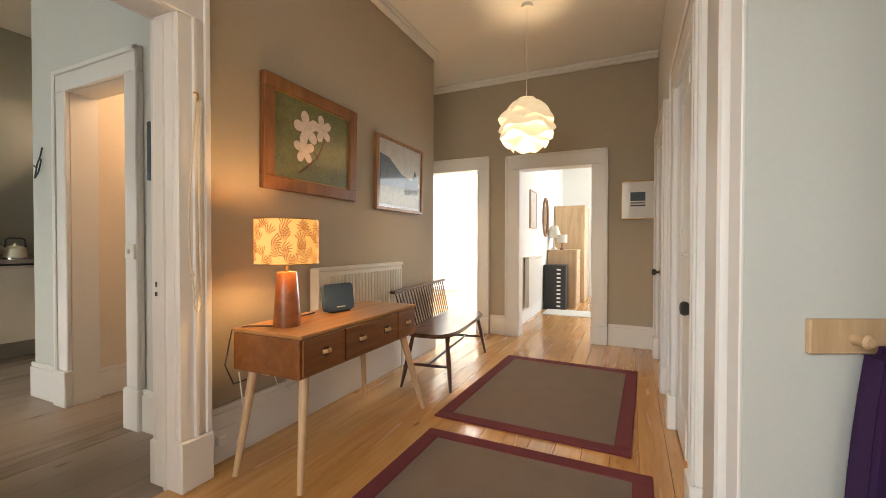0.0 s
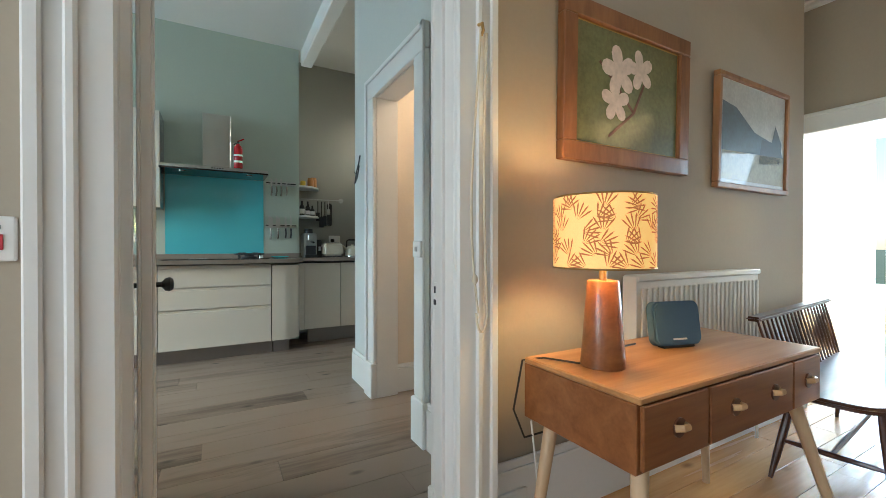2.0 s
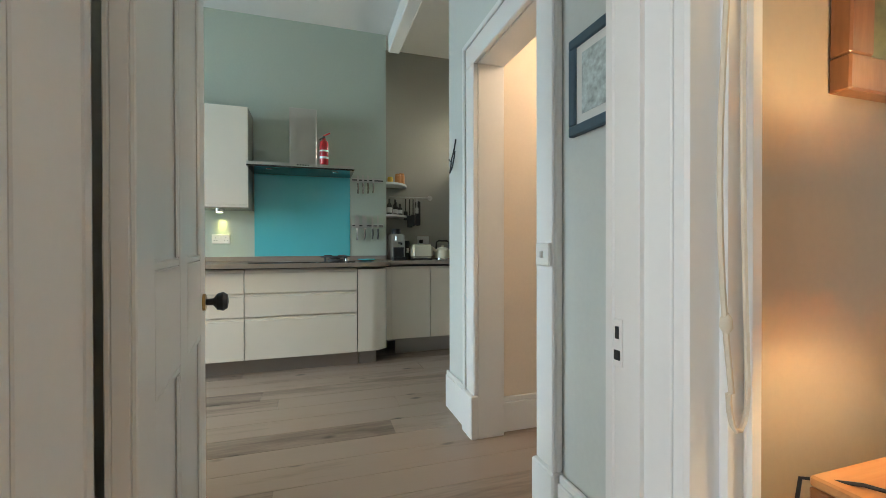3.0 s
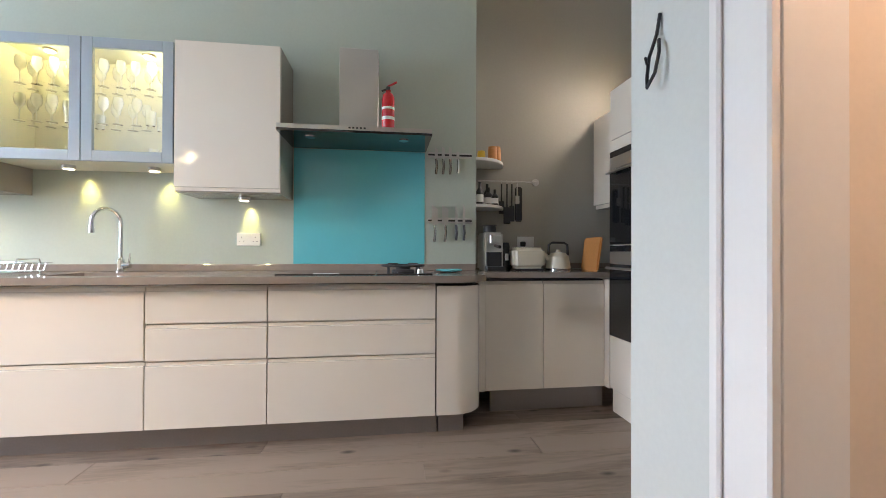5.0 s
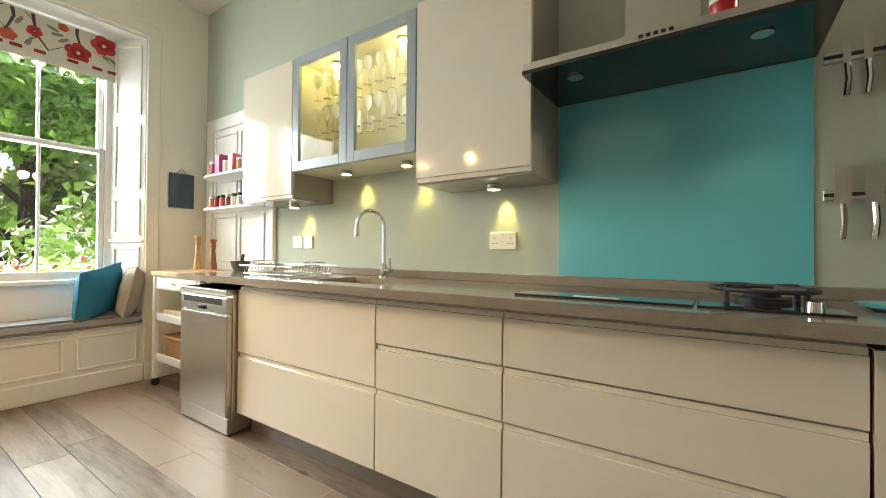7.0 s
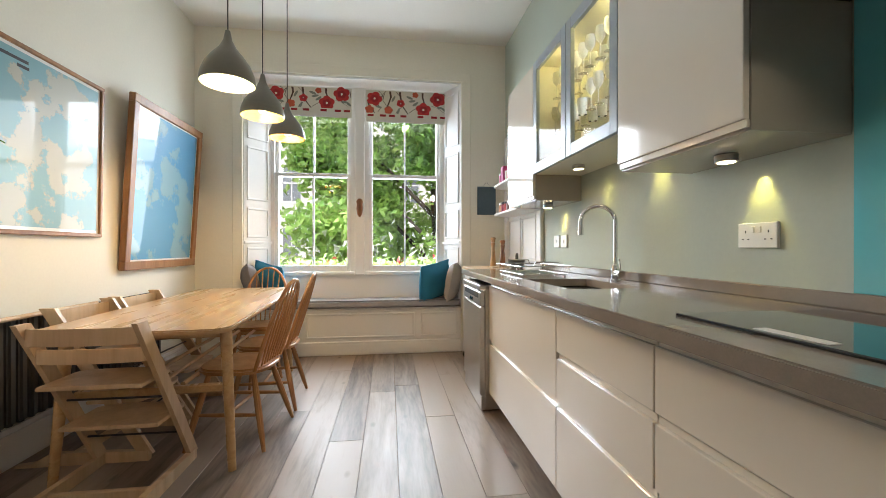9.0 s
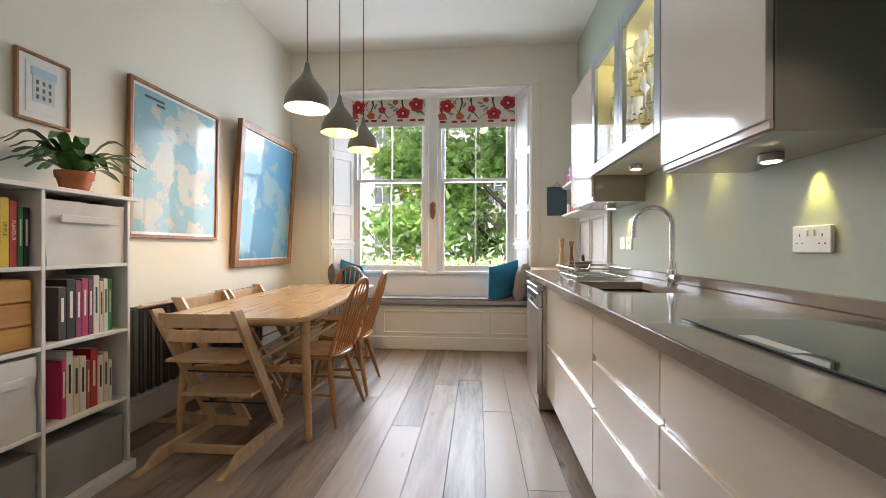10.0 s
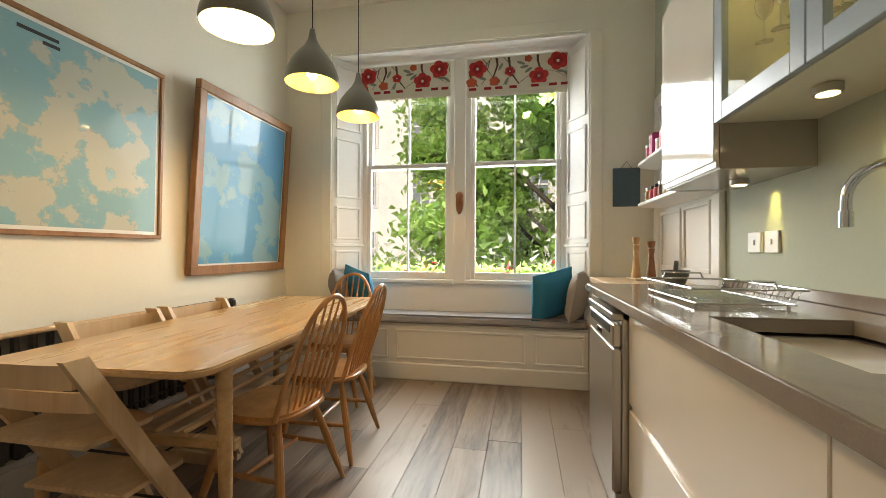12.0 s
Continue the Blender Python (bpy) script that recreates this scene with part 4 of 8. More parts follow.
part("lever", rod((-4.32, 1.265, 2.085), (-4.31, 1.325, 2.115), 0.006), RED, e, world=True)
part("nozzle", rod((-4.32, 1.262, 2.07), (-4.30, 1.235, 2.05), 0.007), INK, e, world=True)


# knives on magnetic strips
def knife_bar(z, knives):
    b = thing("magnetic_knife_bar", (-4.625, 1.71, z), "black and steel magnetic knife bar on the wall", "knife bar", "knife bars")
    part("bar", box(-4.63, -4.615, 1.553, 1.867, z - 0.018, z + 0.018, 0.002), STEEL, b, world=True)
    part("strip", box(-4.615, -4.612, 1.553, 1.867, z - 0.006, z + 0.006), INK, b, world=True)
    for y, blade, handle, w, dark in knives:
        k = thing("kitchen_knife", (-4.608, y, z), "steel kitchen knife with a dark handle" if dark else "all-steel kitchen knife on the magnetic bar", "knife", "knives on the wall")
        bm = bmesh.new()
        pts = [(y - w / 2, z - 0.03), (y + w / 2, z - 0.03), (y + w / 2, z + blade * 0.75), (y - w / 2, z + blade)]
        f = [bm.verts.new((-4.611, a, c)) for a, c in pts]
        g = [bm.verts.new((-4.609, a, c)) for a, c in pts]
        bm.faces.new(f), bm.faces.new(g[::-1])
        for n in range(4):
            bm.faces.new((f[n], f[(n + 1) % 4], g[(n + 1) % 4], g[n]))
        part("blade", bm, STEEL, k, world=True)
        part("handle", tube([(-4.607, y, z - 0.03), (-4.605, y + 0.003, z - 0.03 - handle / 2), (-4.603, y - 0.003, z - 0.03 - handle)], 0.009, 8), INK if dark else CHROME, k, world=True)


knife_bar(1.742, [(1.61, 0.05, 0.11, 0.02, False), (1.66, 0.06, 0.11, 0.02, False), (1.71, 0.06, 0.11, 0.02, False), (1.765, 0.03, 0.10, 0.02, False)])
knife_bar(1.277, [(1.60, 0.11, 0.12, 0.042, False), (1.675, 0.11, 0.12, 0.045, False), (1.755, 0.11, 0.11, 0.018, True), (1.81, 0.12, 0.11, 0.018, True)])


# alcove: round-ended shelves, utensils, machines
def corner_shelf(z):
    e = thing("corner_shelf", (-4.85, 2.0, z), "white quarter-round wall shelf", "shelf", "alcove shelves")
    out = [(-4.95, 1.90), (-4.64, 1.90)] + [(-4.95 + 0.31 * math.cos(a), 1.93 + 0.25 * math.sin(a)) for a in np.linspace(0.1, math.pi / 2, 12)]
    part("shelf_board", slab(out, z - 0.022, z, 0.003), PALE, e, world=True)


corner_shelf(1.745)
corner_shelf(1.405)
BAMBOO = mat("orange_wood_jar", (0.50, 0.22, 0.06), 0.5, vary=0.1)
for x, y, r, h, m, lab in ((-4.74, 2.05, 0.035, 0.10, BAMBOO, "orange wooden spice jar"), (-4.82, 2.10, 0.038, 0.12, BAMBOO, "orange wooden spice jar"), (-4.72, 1.96, 0.03, 0.06, mat("yellow_tin", (0.65, 0.42, 0.03), 0.4), "small yellow tin")):
    e = thing("spice_jar", (x, y, 1.745), lab + " on the alcove shelf", "jar", "jars on the shelf")
    part("jar_body", turned([(r * 0.95, 0), (r, 0.005), (r, h * 0.8), (r * 0.8, h * 0.82)], 18, at=(x, y, 1.745)), m, e, world=True)
    part("lid", turned([(r * 0.9, h * 0.82), (r * 0.9, h)], 18, at=(x, y, 1.745)), m, e, world=True)
for x, y, r, h in ((-4.72, 1.95, 0.028, 0.17), (-4.78, 2.03, 0.03, 0.14), (-4.86, 2.04, 0.027, 0.18), (-4.74, 2.07, 0.026, 0.12)):
    e = thing("bottle", (x, y, 1.405), "dark bottle with a pale label on the alcove shelf", "bottle", "bottles on the shelf")
    part("bottle_body", turned([(r, 0), (r, h * 0.6), (r * 0.4, h * 0.75), (r * 0.4, h)], 16, at=(x, y, 1.405)), INK, e, world=True)
    part("label", turned([(r * 1.02, h * 0.12), (r * 1.02, h * 0.45)], 16, at=(x, y, 1.405), cap=False), PLASTIC, e, world=True)
e = thing("utensil_rail", (-4.92, 2.22, 1.62), "steel utensil rail on the alcove wall", "rail")
part("bar", rod((-4.92, 1.98, 1.62), (-4.92, 2.47, 1.62), 0.006), STEEL, e, world=True)
part("end_disc", rod((-4.949, 2.46, 1.62), (-4.925, 2.46, 1.62), 0.028, n=20), STEEL, e, world=True)
for y, ln, w, m in ((2.17, 0.24, 0.022, INK), (2.215, 0.32, 0.028, INK), (2.255, 0.30, 0.02, INK), (2.30, 0.16, 0.018, STEEL)):
    e = thing("kitchen_utensil", (-4.915, y, 1.60), "black hanging kitchen utensil" if m is INK else "steel hanging kitchen utensil", "utensil", "utensils on the rail")
    part("hook", tube([(-4.92, y, 1.628), (-4.908, y, 1.625), (-4.91, y, 1.59)], 0.003, 6), STEEL, e, world=True)
    part("handle", rod((-4.91, y, 1.60), (-4.91, y, 1.60 - ln * 0.6), 0.006), m, e, world=True)
    part("blade", box(-4.915, -4.905, y - w, y + w, 1.60 - ln, 1.60 - ln * 0.58, 0.004), m, e, world=True)
e = thing("oven_mitt", (-4.93, 2.33, 1.40), "black cloth hanging from the rail", "cloth")
part("cloth", box(-4.935, -4.915, 2.285, 2.345, 1.30, 1.58, 0.01, seg=2), INK, e, world=True)
A0 = CT
e = thing("coffee_machine", (-4.62, 2.02, A0), "steel and black espresso coffee machine", "coffee machine")
part("body", box(-4.78, -4.56, 1.945, 2.085, A0, A0 + 0.27, 0.012, seg=2), STEEL, e, world=True)
part("drip_tray", box(-4.56, -4.49, 1.95, 2.08, A0, A0 + 0.03, 0.004), INK, e, world=True)
part("front_panel", box(-4.56, -4.548, 1.96, 2.07, A0 + 0.03, A0 + 0.13, 0.002), INK, e, world=True)
part("group_head", box(-4.56, -4.50, 1.975, 2.055, A0 + 0.19, A0 + 0.25, 0.006), STEEL, e, world=True)
part("portafilter", rod((-4.52, 2.015, A0 + 0.175), (-4.40, 2.015, A0 + 0.165), 0.011), INK, e, world=True)
part("bean_hopper", turned([(0.05, 0), (0.045, 0.05), (0.055, 0.055)], 18, at=(-4.68, 2.015, A0 + 0.27)), INK, e, world=True)
e = thing("coffee_grinder", (-4.62, 2.125, A0), "small black coffee grinder with a white tag", "coffee grinder")
part("body", turned([(0.035, 0), (0.038, 0.1), (0.03, 0.13), (0.036, 0.17), (0.03, 0.20)], 18, at=(-4.66, 2.125, A0)), INK, e, world=True)
part("tag", box(-4.622, -4.615, 2.115, 2.14, A0 + 0.07, A0 + 0.12, 0.001), PLASTIC, e, world=True)
e = thing("toaster", (-4.6, 2.27, A0), "ivory enamel two-slot toaster", "toaster")
part("body", box(-4.68, -4.52, 2.155, 2.385, A0 + 0.012, A0 + 0.165, 0.025, seg=3), IVORY, e, world=True)
part("base", box(-4.67, -4.53, 2.165, 2.375, A0, A0 + 0.014, 0.003), INK, e, world=True)
for x in (-4.63, -4.57):
    part("slot", box(x - 0.012, x + 0.012, 2.18, 2.36, A0 + 0.163, A0 + 0.1665), INK, e, world=True)
part("lever", box(-4.61, -4.59, 2.385, 2.397, A0 + 0.10, A0 + 0.115, 0.002), CHROME, e, world=True)
e = thing("kettle", (-4.6, 2.51, A0), "ivory enamel kettle with a black arched handle", "kettle")
part("body", turned([(0.085, 0), (0.088, 0.02), (0.075, 0.10), (0.05, 0.125), (0.018, 0.13), (0.014, 0.15)], 26, at=(-4.60, 2.51, A0)), IVORY, e, world=True)
part("base_ring", turned([(0.089, 0.0), (0.09, 0.012), (0.088, 0.014)], 26, at=(-4.60, 2.51, A0)), CHROME, e, world=True)
part("handle", tube([(-4.60, 2.435, A0 + 0.11), (-4.60, 2.44, A0 + 0.185), (-4.60, 2.465, A0 + 0.20), (-4.60, 2.555, A0 + 0.20), (-4.60, 2.58, A0 + 0.185), (-4.60, 2.585, A0 + 0.11)], 0.009, 8), INK, e, world=True)
part("spout", rod((-4.60, 2.44, A0 + 0.08), (-4.60, 2.39, A0 + 0.13), 0.018, 0.012), IVORY, e, world=True)
e = thing("chopping_board", (-4.55, 2.71, A0), "orange wooden chopping boards leaning by the ovens", "chopping board")
part("board", moved(box(-0.12, 0.12, -0.01, 0.01, 0, 0.24, 0.01, seg=2), pose(-4.50, 2.70, A0, -8)), BAMBOO, e, world=True)
e = thing("alcove_socket", (-4.949, 2.40, 1.10), "white plastic double wall socket behind the toaster", "socket")
part("plate", box(-4.949, -4.938, 2.31, 2.45, 1.09, 1.18, 0.003), PLASTIC, e, world=True)
part("plug", box(-4.938, -4.90, 2.33, 2.37, 1.10, 1.14, 0.006), INK, e, world=True)
e = thing("storage_box", (-4.05, 3.0, 2.13), "black box on top of the oven cabinet", "box")
part("box_body", box(-4.22, -3.75, 2.86, 3.25, 2.13, 2.33, 0.01), INK, e, world=True)
part("lid", box(-4.225, -3.745, 2.855, 3.255, 2.33, 2.345, 0.004), INK, e, world=True)
for x in (-4.55, -4.75):
    e = thing("spotlight", (x, 3.33, 2.46), "small round steel wall spotlight", "light", "wall spotlights")
    part("shade", rod((x, 3.335, 2.46), (x, 3.25, 2.43), 0.035, 0.04, n=18), STEEL, e, world=True)
    part("bulb", rod((x, 3.249, 2.43), (x, 3.245, 2.429), 0.033, n=18), GLOWBULB, e, world=True)

# dishwasher and trolley
e = thing("dishwasher", (-4.3, -1.32, 0), "freestanding stainless steel dishwasher under the worktop", "dishwasher")
D0, D1, DX = -1.645, -1.075, -3.985
part("body", box(-4.58, DX - 0.035, D0, D1, 0.012, 0.845, 0.004), STEEL, e, world=True)
part("door", box(DX - 0.033, DX, D0, D1, 0.11, 0.70, 0.006, seg=2), STEEL, e, world=True)
part("control_panel", box(DX - 0.033, DX, D0, D1, 0.705, 0.80, 0.005), STEEL, e, world=True)
part("handle_recess", box(DX - 0.002, DX + 0.002, D0 + 0.05, D1 - 0.05, 0.755, 0.79), INK, e, world=True)
part("display", box(DX - 0.002, DX + 0.0025, D0 + 0.24, D0 + 0.34, 0.718, 0.742), BLACK, e, world=True)
part("lid", box(-4.58, DX + 0.004, D0, D1, 0.815, 0.845, 0.004), STEEL, e, world=True)
part("kick_plate", box(DX - 0.04, DX - 0.01, D0, D1, 0.012, 0.105, 0.003), STEEL, e, world=True)
for y in (D0 + 0.05, D1 - 0.05):
    part("foot", rod((DX - 0.08, y, 0), (DX - 0.08, y, 0.014), 0.018), INK, e, world=True)
e = thing("kitchen_trolley", (-4.36, -2.07, 0), "white wooden kitchen trolley with a butcher-block top", "trolley")
K0, K1, KX0, KX1 = -2.47, -1.70, -4.60, -4.13
part("top", box(KX0 - 0.01, KX1 + 0.01, K0 - 0.01, K1 + 0.02, 0.875, 0.91, 0.005), BEECH, e, world=True)
for x in (KX0 + 0.02, KX1 - 0.02):
    for y in (K0 + 0.02, K1 - 0.02):
        part("leg", box(x - 0.02, x + 0.02, y - 0.02, y + 0.02, 0.06, 0.875, 0.004), WHITE, e, world=True)
        part("castor", rod((x, y - 0.012, 0.03), (x, y + 0.012, 0.03), 0.03, n=16), INK, e, world=True)
part("apron", box(KX1 - 0.035, KX1 - 0.015, K0 + 0.04, K1 - 0.04, 0.765, 0.875, 0.003), WHITE, e, world=True)
d = part("drawer", box(KX1 - 0.016, KX1 - 0.004, K0 + 0.06, K1 - 0.06, 0.775, 0.865, 0.003), WHITE, e, world=True)
part("knob", rod((KX1 - 0.004, (K0 + K1) / 2, 0.82), (KX1 + 0.016, (K0 + K1) / 2, 0.82), 0.009, 0.013), STEEL, d, world=True)
for z in (0.20, 0.52):
    part("shelf", box(KX0 + 0.02, KX1 - 0.02, K0 + 0.02, K1 - 0.02, z, z + 0.02, 0.002), WHITE, e, world=True)
    part("shelf_rail", box(KX1 - 0.032, KX1 - 0.014, K0 + 0.04, K1 - 0.04, z + 0.0205, z + 0.06, 0.003), WHITE, e, world=True)
WICKER = mat("wicker", (0.34, 0.19, 0.08), 0.8, vary=0.3, size=0.02, fine=120, bump=1.0)
e = thing("wicker_basket", (-4.34, -2.1, 0.22), "brown wicker basket on the trolley shelf", "basket")
part("basket_body", box(-4.52, -4.17, -2.36, -1.84, 0.222, 0.40, 0.02, seg=2), WICKER, e, world=True)
part("rim", tube([(-4.52, -2.36, 0.40), (-4.17, -2.36, 0.40), (-4.17, -1.84, 0.40), (-4.52, -1.84, 0.40)], 0.014, 6, loop=True), WICKER, e, world=True)
e = thing("wooden_tray", (-4.34, -2.08, 0.54), "stacked wooden trays on the trolley shelf", "tray")
part("tray_base", box(-4.52, -4.17, -2.36, -1.84, 0.542, 0.57, 0.005), BEECH, e, world=True)
part("tray_rim", box(-4.19, -4.17, -2.36, -1.84, 0.5705, 0.61, 0.004), BEECH, e, world=True)
for x, y, h in ((-4.40, -2.33, 0.28), (-4.46, -2.20, 0.25)):
    e = thing("pepper_mill", (x, y, 0.918), "turned wooden pepper mill on the trolley", "pepper mill", "pepper mills")
    part("mill_body", turned([(0.03, 0), (0.031, 0.01), (0.024, h * 0.3), (0.016, h * 0.62), (0.022, h * 0.8), (0.018, h * 0.82)], 20, at=(x, y, 0.918)), TEAK if h < 0.26 else ELM, e, world=True)
    part("mill_head", turned([(0.018, h * 0.825), (0.026, h * 0.97), (0.022, h)], 20, at=(x, y, 0.918)), TEAK if h < 0.26 else ELM, e, world=True)
e = thing("saucer", (-4.43, -2.265, 0.91), "pale wooden coaster under the pepper mills", "coaster")
part("disc", box(-4.51, -4.35, -2.38, -2.15, 0.91, 0.918, 0.003), BEECH, e, world=True)
e = thing("pestle_and_mortar", (-4.47, -1.80, 0.91), "grey granite pestle and mortar", "mortar")
part("mortar", turned([(0.045, 0), (0.05, 0.012), (0.065, 0.05), (0.072, 0.085), (0.062, 0.085), (0.05, 0.045), (0.01, 0.03)], 24, at=(-4.47, -1.80, 0.91)), STONE, e, world=True)
part("pestle", rod((-4.47, -1.80, 0.945), (-4.45, -1.73, 1.045), 0.016, 0.011), STONE, e, world=True)

# panelled press behind open shelves
e = thing("press_cupboard", (-4.62, -2.1, 0), "white painted panelled press cupboard set in the wall", "cupboard", "", "structure")
part("backboard", box(-4.63, -4.615, -2.60, -1.60, 0.0, 2.23, 0.003), WHITE, e, world=True)
for a, b, c, d in ((-2.62, -2.52, 0, 2.25), (-1.68, -1.58, 0, 2.25)):
    part("frame_post", box(-4.63, -4.598, a, b, c, d, 0.006), WHITE, e, world=True)
part("frame_head", box(-4.63, -4.598, -2.52, -1.68, 2.14, 2.25, 0.006), WHITE, e, world=True)
for z0, z1 in ((0.98, 1.38), (1.5, 2.1)):
    for a, b in ((-2.49, -2.12), (-2.08, -1.71)):
        bm = bmesh.new()
        for r in ((a, b, z0, z0 + 0.025), (a, b, z1 - 0.025, z1), (a, a + 0.025, z0 + 0.025, z1 - 0.025), (b - 0.025, b, z0 + 0.025, z1 - 0.025)):
            box(-4.615, -4.603, *r, 0.004, bm)
        part("panel_moulding", bm, WHITE, e, world=True)
for z in (1.68, 1.415):
    e = thing("wall_shelf", (-4.5, -1.9, z), "white open wall shelf with a rounded end", "shelf", "open kitchen shelves")
    out = [(-4.595, -1.495), (-4.37, -1.495), (-4.37, -2.15)] + [(-4.595 + 0.225 * math.cos(a), -2.15 - 0.19 * math.sin(a)) for a in np.linspace(0.1, math.pi / 2, 10)]
    part("shelf_board", slab(out, z - 0.018, z, 0.003), WHITE, e, world=True)
rng = random.Random(8)
cols = [(0.35, 0.02, 0.05), (0.45, 0.03, 0.15), (0.7, 0.62, 0.5), (0.6, 0.1, 0.1), (0.5, 0.25, 0.12), (0.75, 0.73, 0.68), (0.2, 0.1, 0.08)]
for k in range(6):
    y = -2.18 + k * 0.1
    c = cols[k % len(cols)]
    m = mat("tin_paint", c, 0.35)
    h = rng.uniform(0.10, 0.17)
    e = thing("storage_tin", (-4.46, y, 1.68), "coloured storage tin on the open shelf", "tin", "tins on the shelf")
    if k % 2:
        part("tin_body", box(-4.52, -4.42, y - 0.04, y + 0.04, 1.68, 1.68 + h, 0.006, seg=2), m, e, world=True)
    else:
        part("tin_body", turned([(0.038, 0), (0.04, 0.004), (0.04, h * 0.85), (0.038, h * 0.87)], 18, at=(-4.46, y, 1.68)), m, e, world=True)
        part("lid", turned([(0.041, h * 0.87), (0.041, h)], 18, at=(-4.46, y, 1.68)), PLASTIC, e, world=True)
for k in range(8):
    y = -2.20 + k * 0.085
    e = thing("spice_jar", (-4.45, y, 1.415), "glass spice jar with a dark lid on the open shelf", "jar", "spice jars")
    part("jar_body", turned([(0.026, 0), (0.028, 0.004), (0.028, 0.075), (0.02, 0.085)], 16, at=(-4.45, y, 1.415)), mat("spice", cols[(k * 3 + 4) % len(cols)], 0.3), e, world=True)
    part("lid", turned([(0.024, 0.085), (0.024, 0.105)], 16, at=(-4.45, y, 1.415)), INK if k % 3 else STEEL, e, world=True)

# window dressing
e = thing("chalk_board", (-4.42, -2.67, 1.45), "small slate-blue board hanging on the window wall", "board")
part("board", box(-4.52, -4.32, -2.688, -2.674, 1.45, 1.75, 0.003), SLATE, e, world=True)
part("string", tube([(-4.46, -2.68, 1.75), (-4.42, -2.68, 1.80), (-4.38, -2.68, 1.75)], 0.002, 5), INK, e, world=True)
e = thing("wall_ornament", (-3.07, -2.925, 1.43), "small carved brown mask on the window mullion", "ornament")
bm = turned([(0.005, 0), (0.022, 0.03), (0.03, 0.09), (0.026, 0.14), (0.032, 0.17), (0.012, 0.20)], 14)
bmesh.ops.scale(bm, vec=(1.15, 0.55, 1.0), verts=bm.verts)
part("mask", moved(bm, pose(-3.07, -2.915, 1.43)), TEAK, e, world=True)


def cushion(name, loc, size, rot, material, label):
    """A plump square cushion with pinched corners."""
    bm = bmesh.new()
    n = 14
    for side in (1, -1):
        g = [[None] * (n + 1) for _ in range(n + 1)]
        for i in range(n + 1):
            for j in range(n + 1):
                u, v = i / n * 2 - 1, j / n * 2 - 1
                pin = 1 - 0.08 * (1 - abs(u * v)) * (abs(u) ** 4 + abs(v) ** 4) / 2
                puff = (max(0.0, (1 - u ** 4) * (1 - v ** 4))) ** 0.6
                wob = noise.noise((u * 1.7 + loc[0], v * 1.7, side)) * 0.012
                g[i][j] = bm.verts.new((u * size / 2 * pin, side * (0.008 + 0.07 * puff + wob * puff), v * size / 2 * pin + size / 2))
        for i in range(n):
            for j in range(n):
                bm.faces.new((g[i][j], g[i + 1][j], g[i + 1][j + 1], g[i][j + 1]))
    bmesh.ops.remove_doubles(bm, verts=bm.verts, dist=0.0001)
    edge = [(u, v) for u, v in [(k / 8 - 1, -1) for k in range(16)] + [(1, k / 8 - 1) for k in range(16)] + [(1 - k / 8, 1) for k in range(16)] + [(-1, 1 - k / 8) for k in range(16)]]
    e = thing(name, loc, label, "cushion", "window seat cushions", rz=0)
    m = pose(0, 0, 0, *rot)
    part("cover", moved(bm, m), material, e)
    pts = []
    for u, v in edge:
        pin = 1 - 0.08 * (1 - abs(u * v)) * (abs(u) ** 4 + abs(v) ** 4) / 2
        pts.append(m @ Vector((u * size / 2 * pin, 0, v * size / 2 * pin + size / 2)))
    part("piping", tube(pts, 0.009, 6, loop=True), material, e)
    return e


PADCLOTH = mat("pale_grey_pad_cloth", (0.38, 0.37, 0.38), 0.95, vary=0.08, size=0.1, fine=500, bump=0.4)
e = thing("seat_pad", (-3.05, -2.8, 0.478), "long grey upholstered window seat pad", "seat pad")
part("pad", box(-4.13, -1.97, -2.95, -2.655, 0.48, 0.555, 0.02, seg=3), PADCLOTH, e, world=True)
part("piping", tube([(-4.125, -2.66, 0.552), (-1.975, -2.66, 0.552)], 0.006, 6), GREYCLOTH, e, world=True)
part("lower_piping", tube([(-4.125, -2.658, 0.486), (-1.975, -2.658, 0.486)], 0.006, 6), GREYCLOTH, e, world=True)
cushion("cushion", (-4.05, -2.80, 0.55), 0.40, (-12, 4, 70), BEIGECLOTH, "beige square cushion at the end of the seat")
cushion("cushion", (-3.86, -2.80, 0.55), 0.40, (-14, 10, 38), BLUECLOTH, "turquoise square cushion leaning on another")
cushion("cushion", (-2.03, -2.80, 0.55), 0.40, (-12, -4, -70), GREYCLOTH, "dark grey square cushion at the end of the seat")
cushion("cushion", (-2.20, -2.80, 0.55), 0.40, (-14, -10, -38), BLUECLOTH, "turquoise square cushion leaning on another")

# roman blinds with printed poppies
LINEN = mat("cream_blind_linen", (0.64, 0.61, 0.52), 0.95, vary=0.04, size=0.2, fine=500, bump=0.3)
POPPY = mat("poppy_red_print", (0.46, 0.035, 0.035), 0.9, vary=0.15, size=0.05)
STEM = mat("brown_stem_print", (0.09, 0.055, 0.045), 0.9, vary=0.15)
GREYLEAF = mat("grey_leaf_print", (0.22, 0.24, 0.20), 0.9, vary=0.15)


def blob(bm, x, z, r, y, rng, n=16):
    ring = [bm.verts.new((x + math.cos(2 * math.pi * k / n) * r * (0.75 + 0.25 * abs(math.cos(2.5 * 2 * math.pi * k / n + r * 90))) * rng.uniform(0.9, 1.1), y, z + math.sin(2 * math.pi * k / n) * r * rng.uniform(0.8, 1.05))) for k in range(n)]
    bm.faces.new(ring)


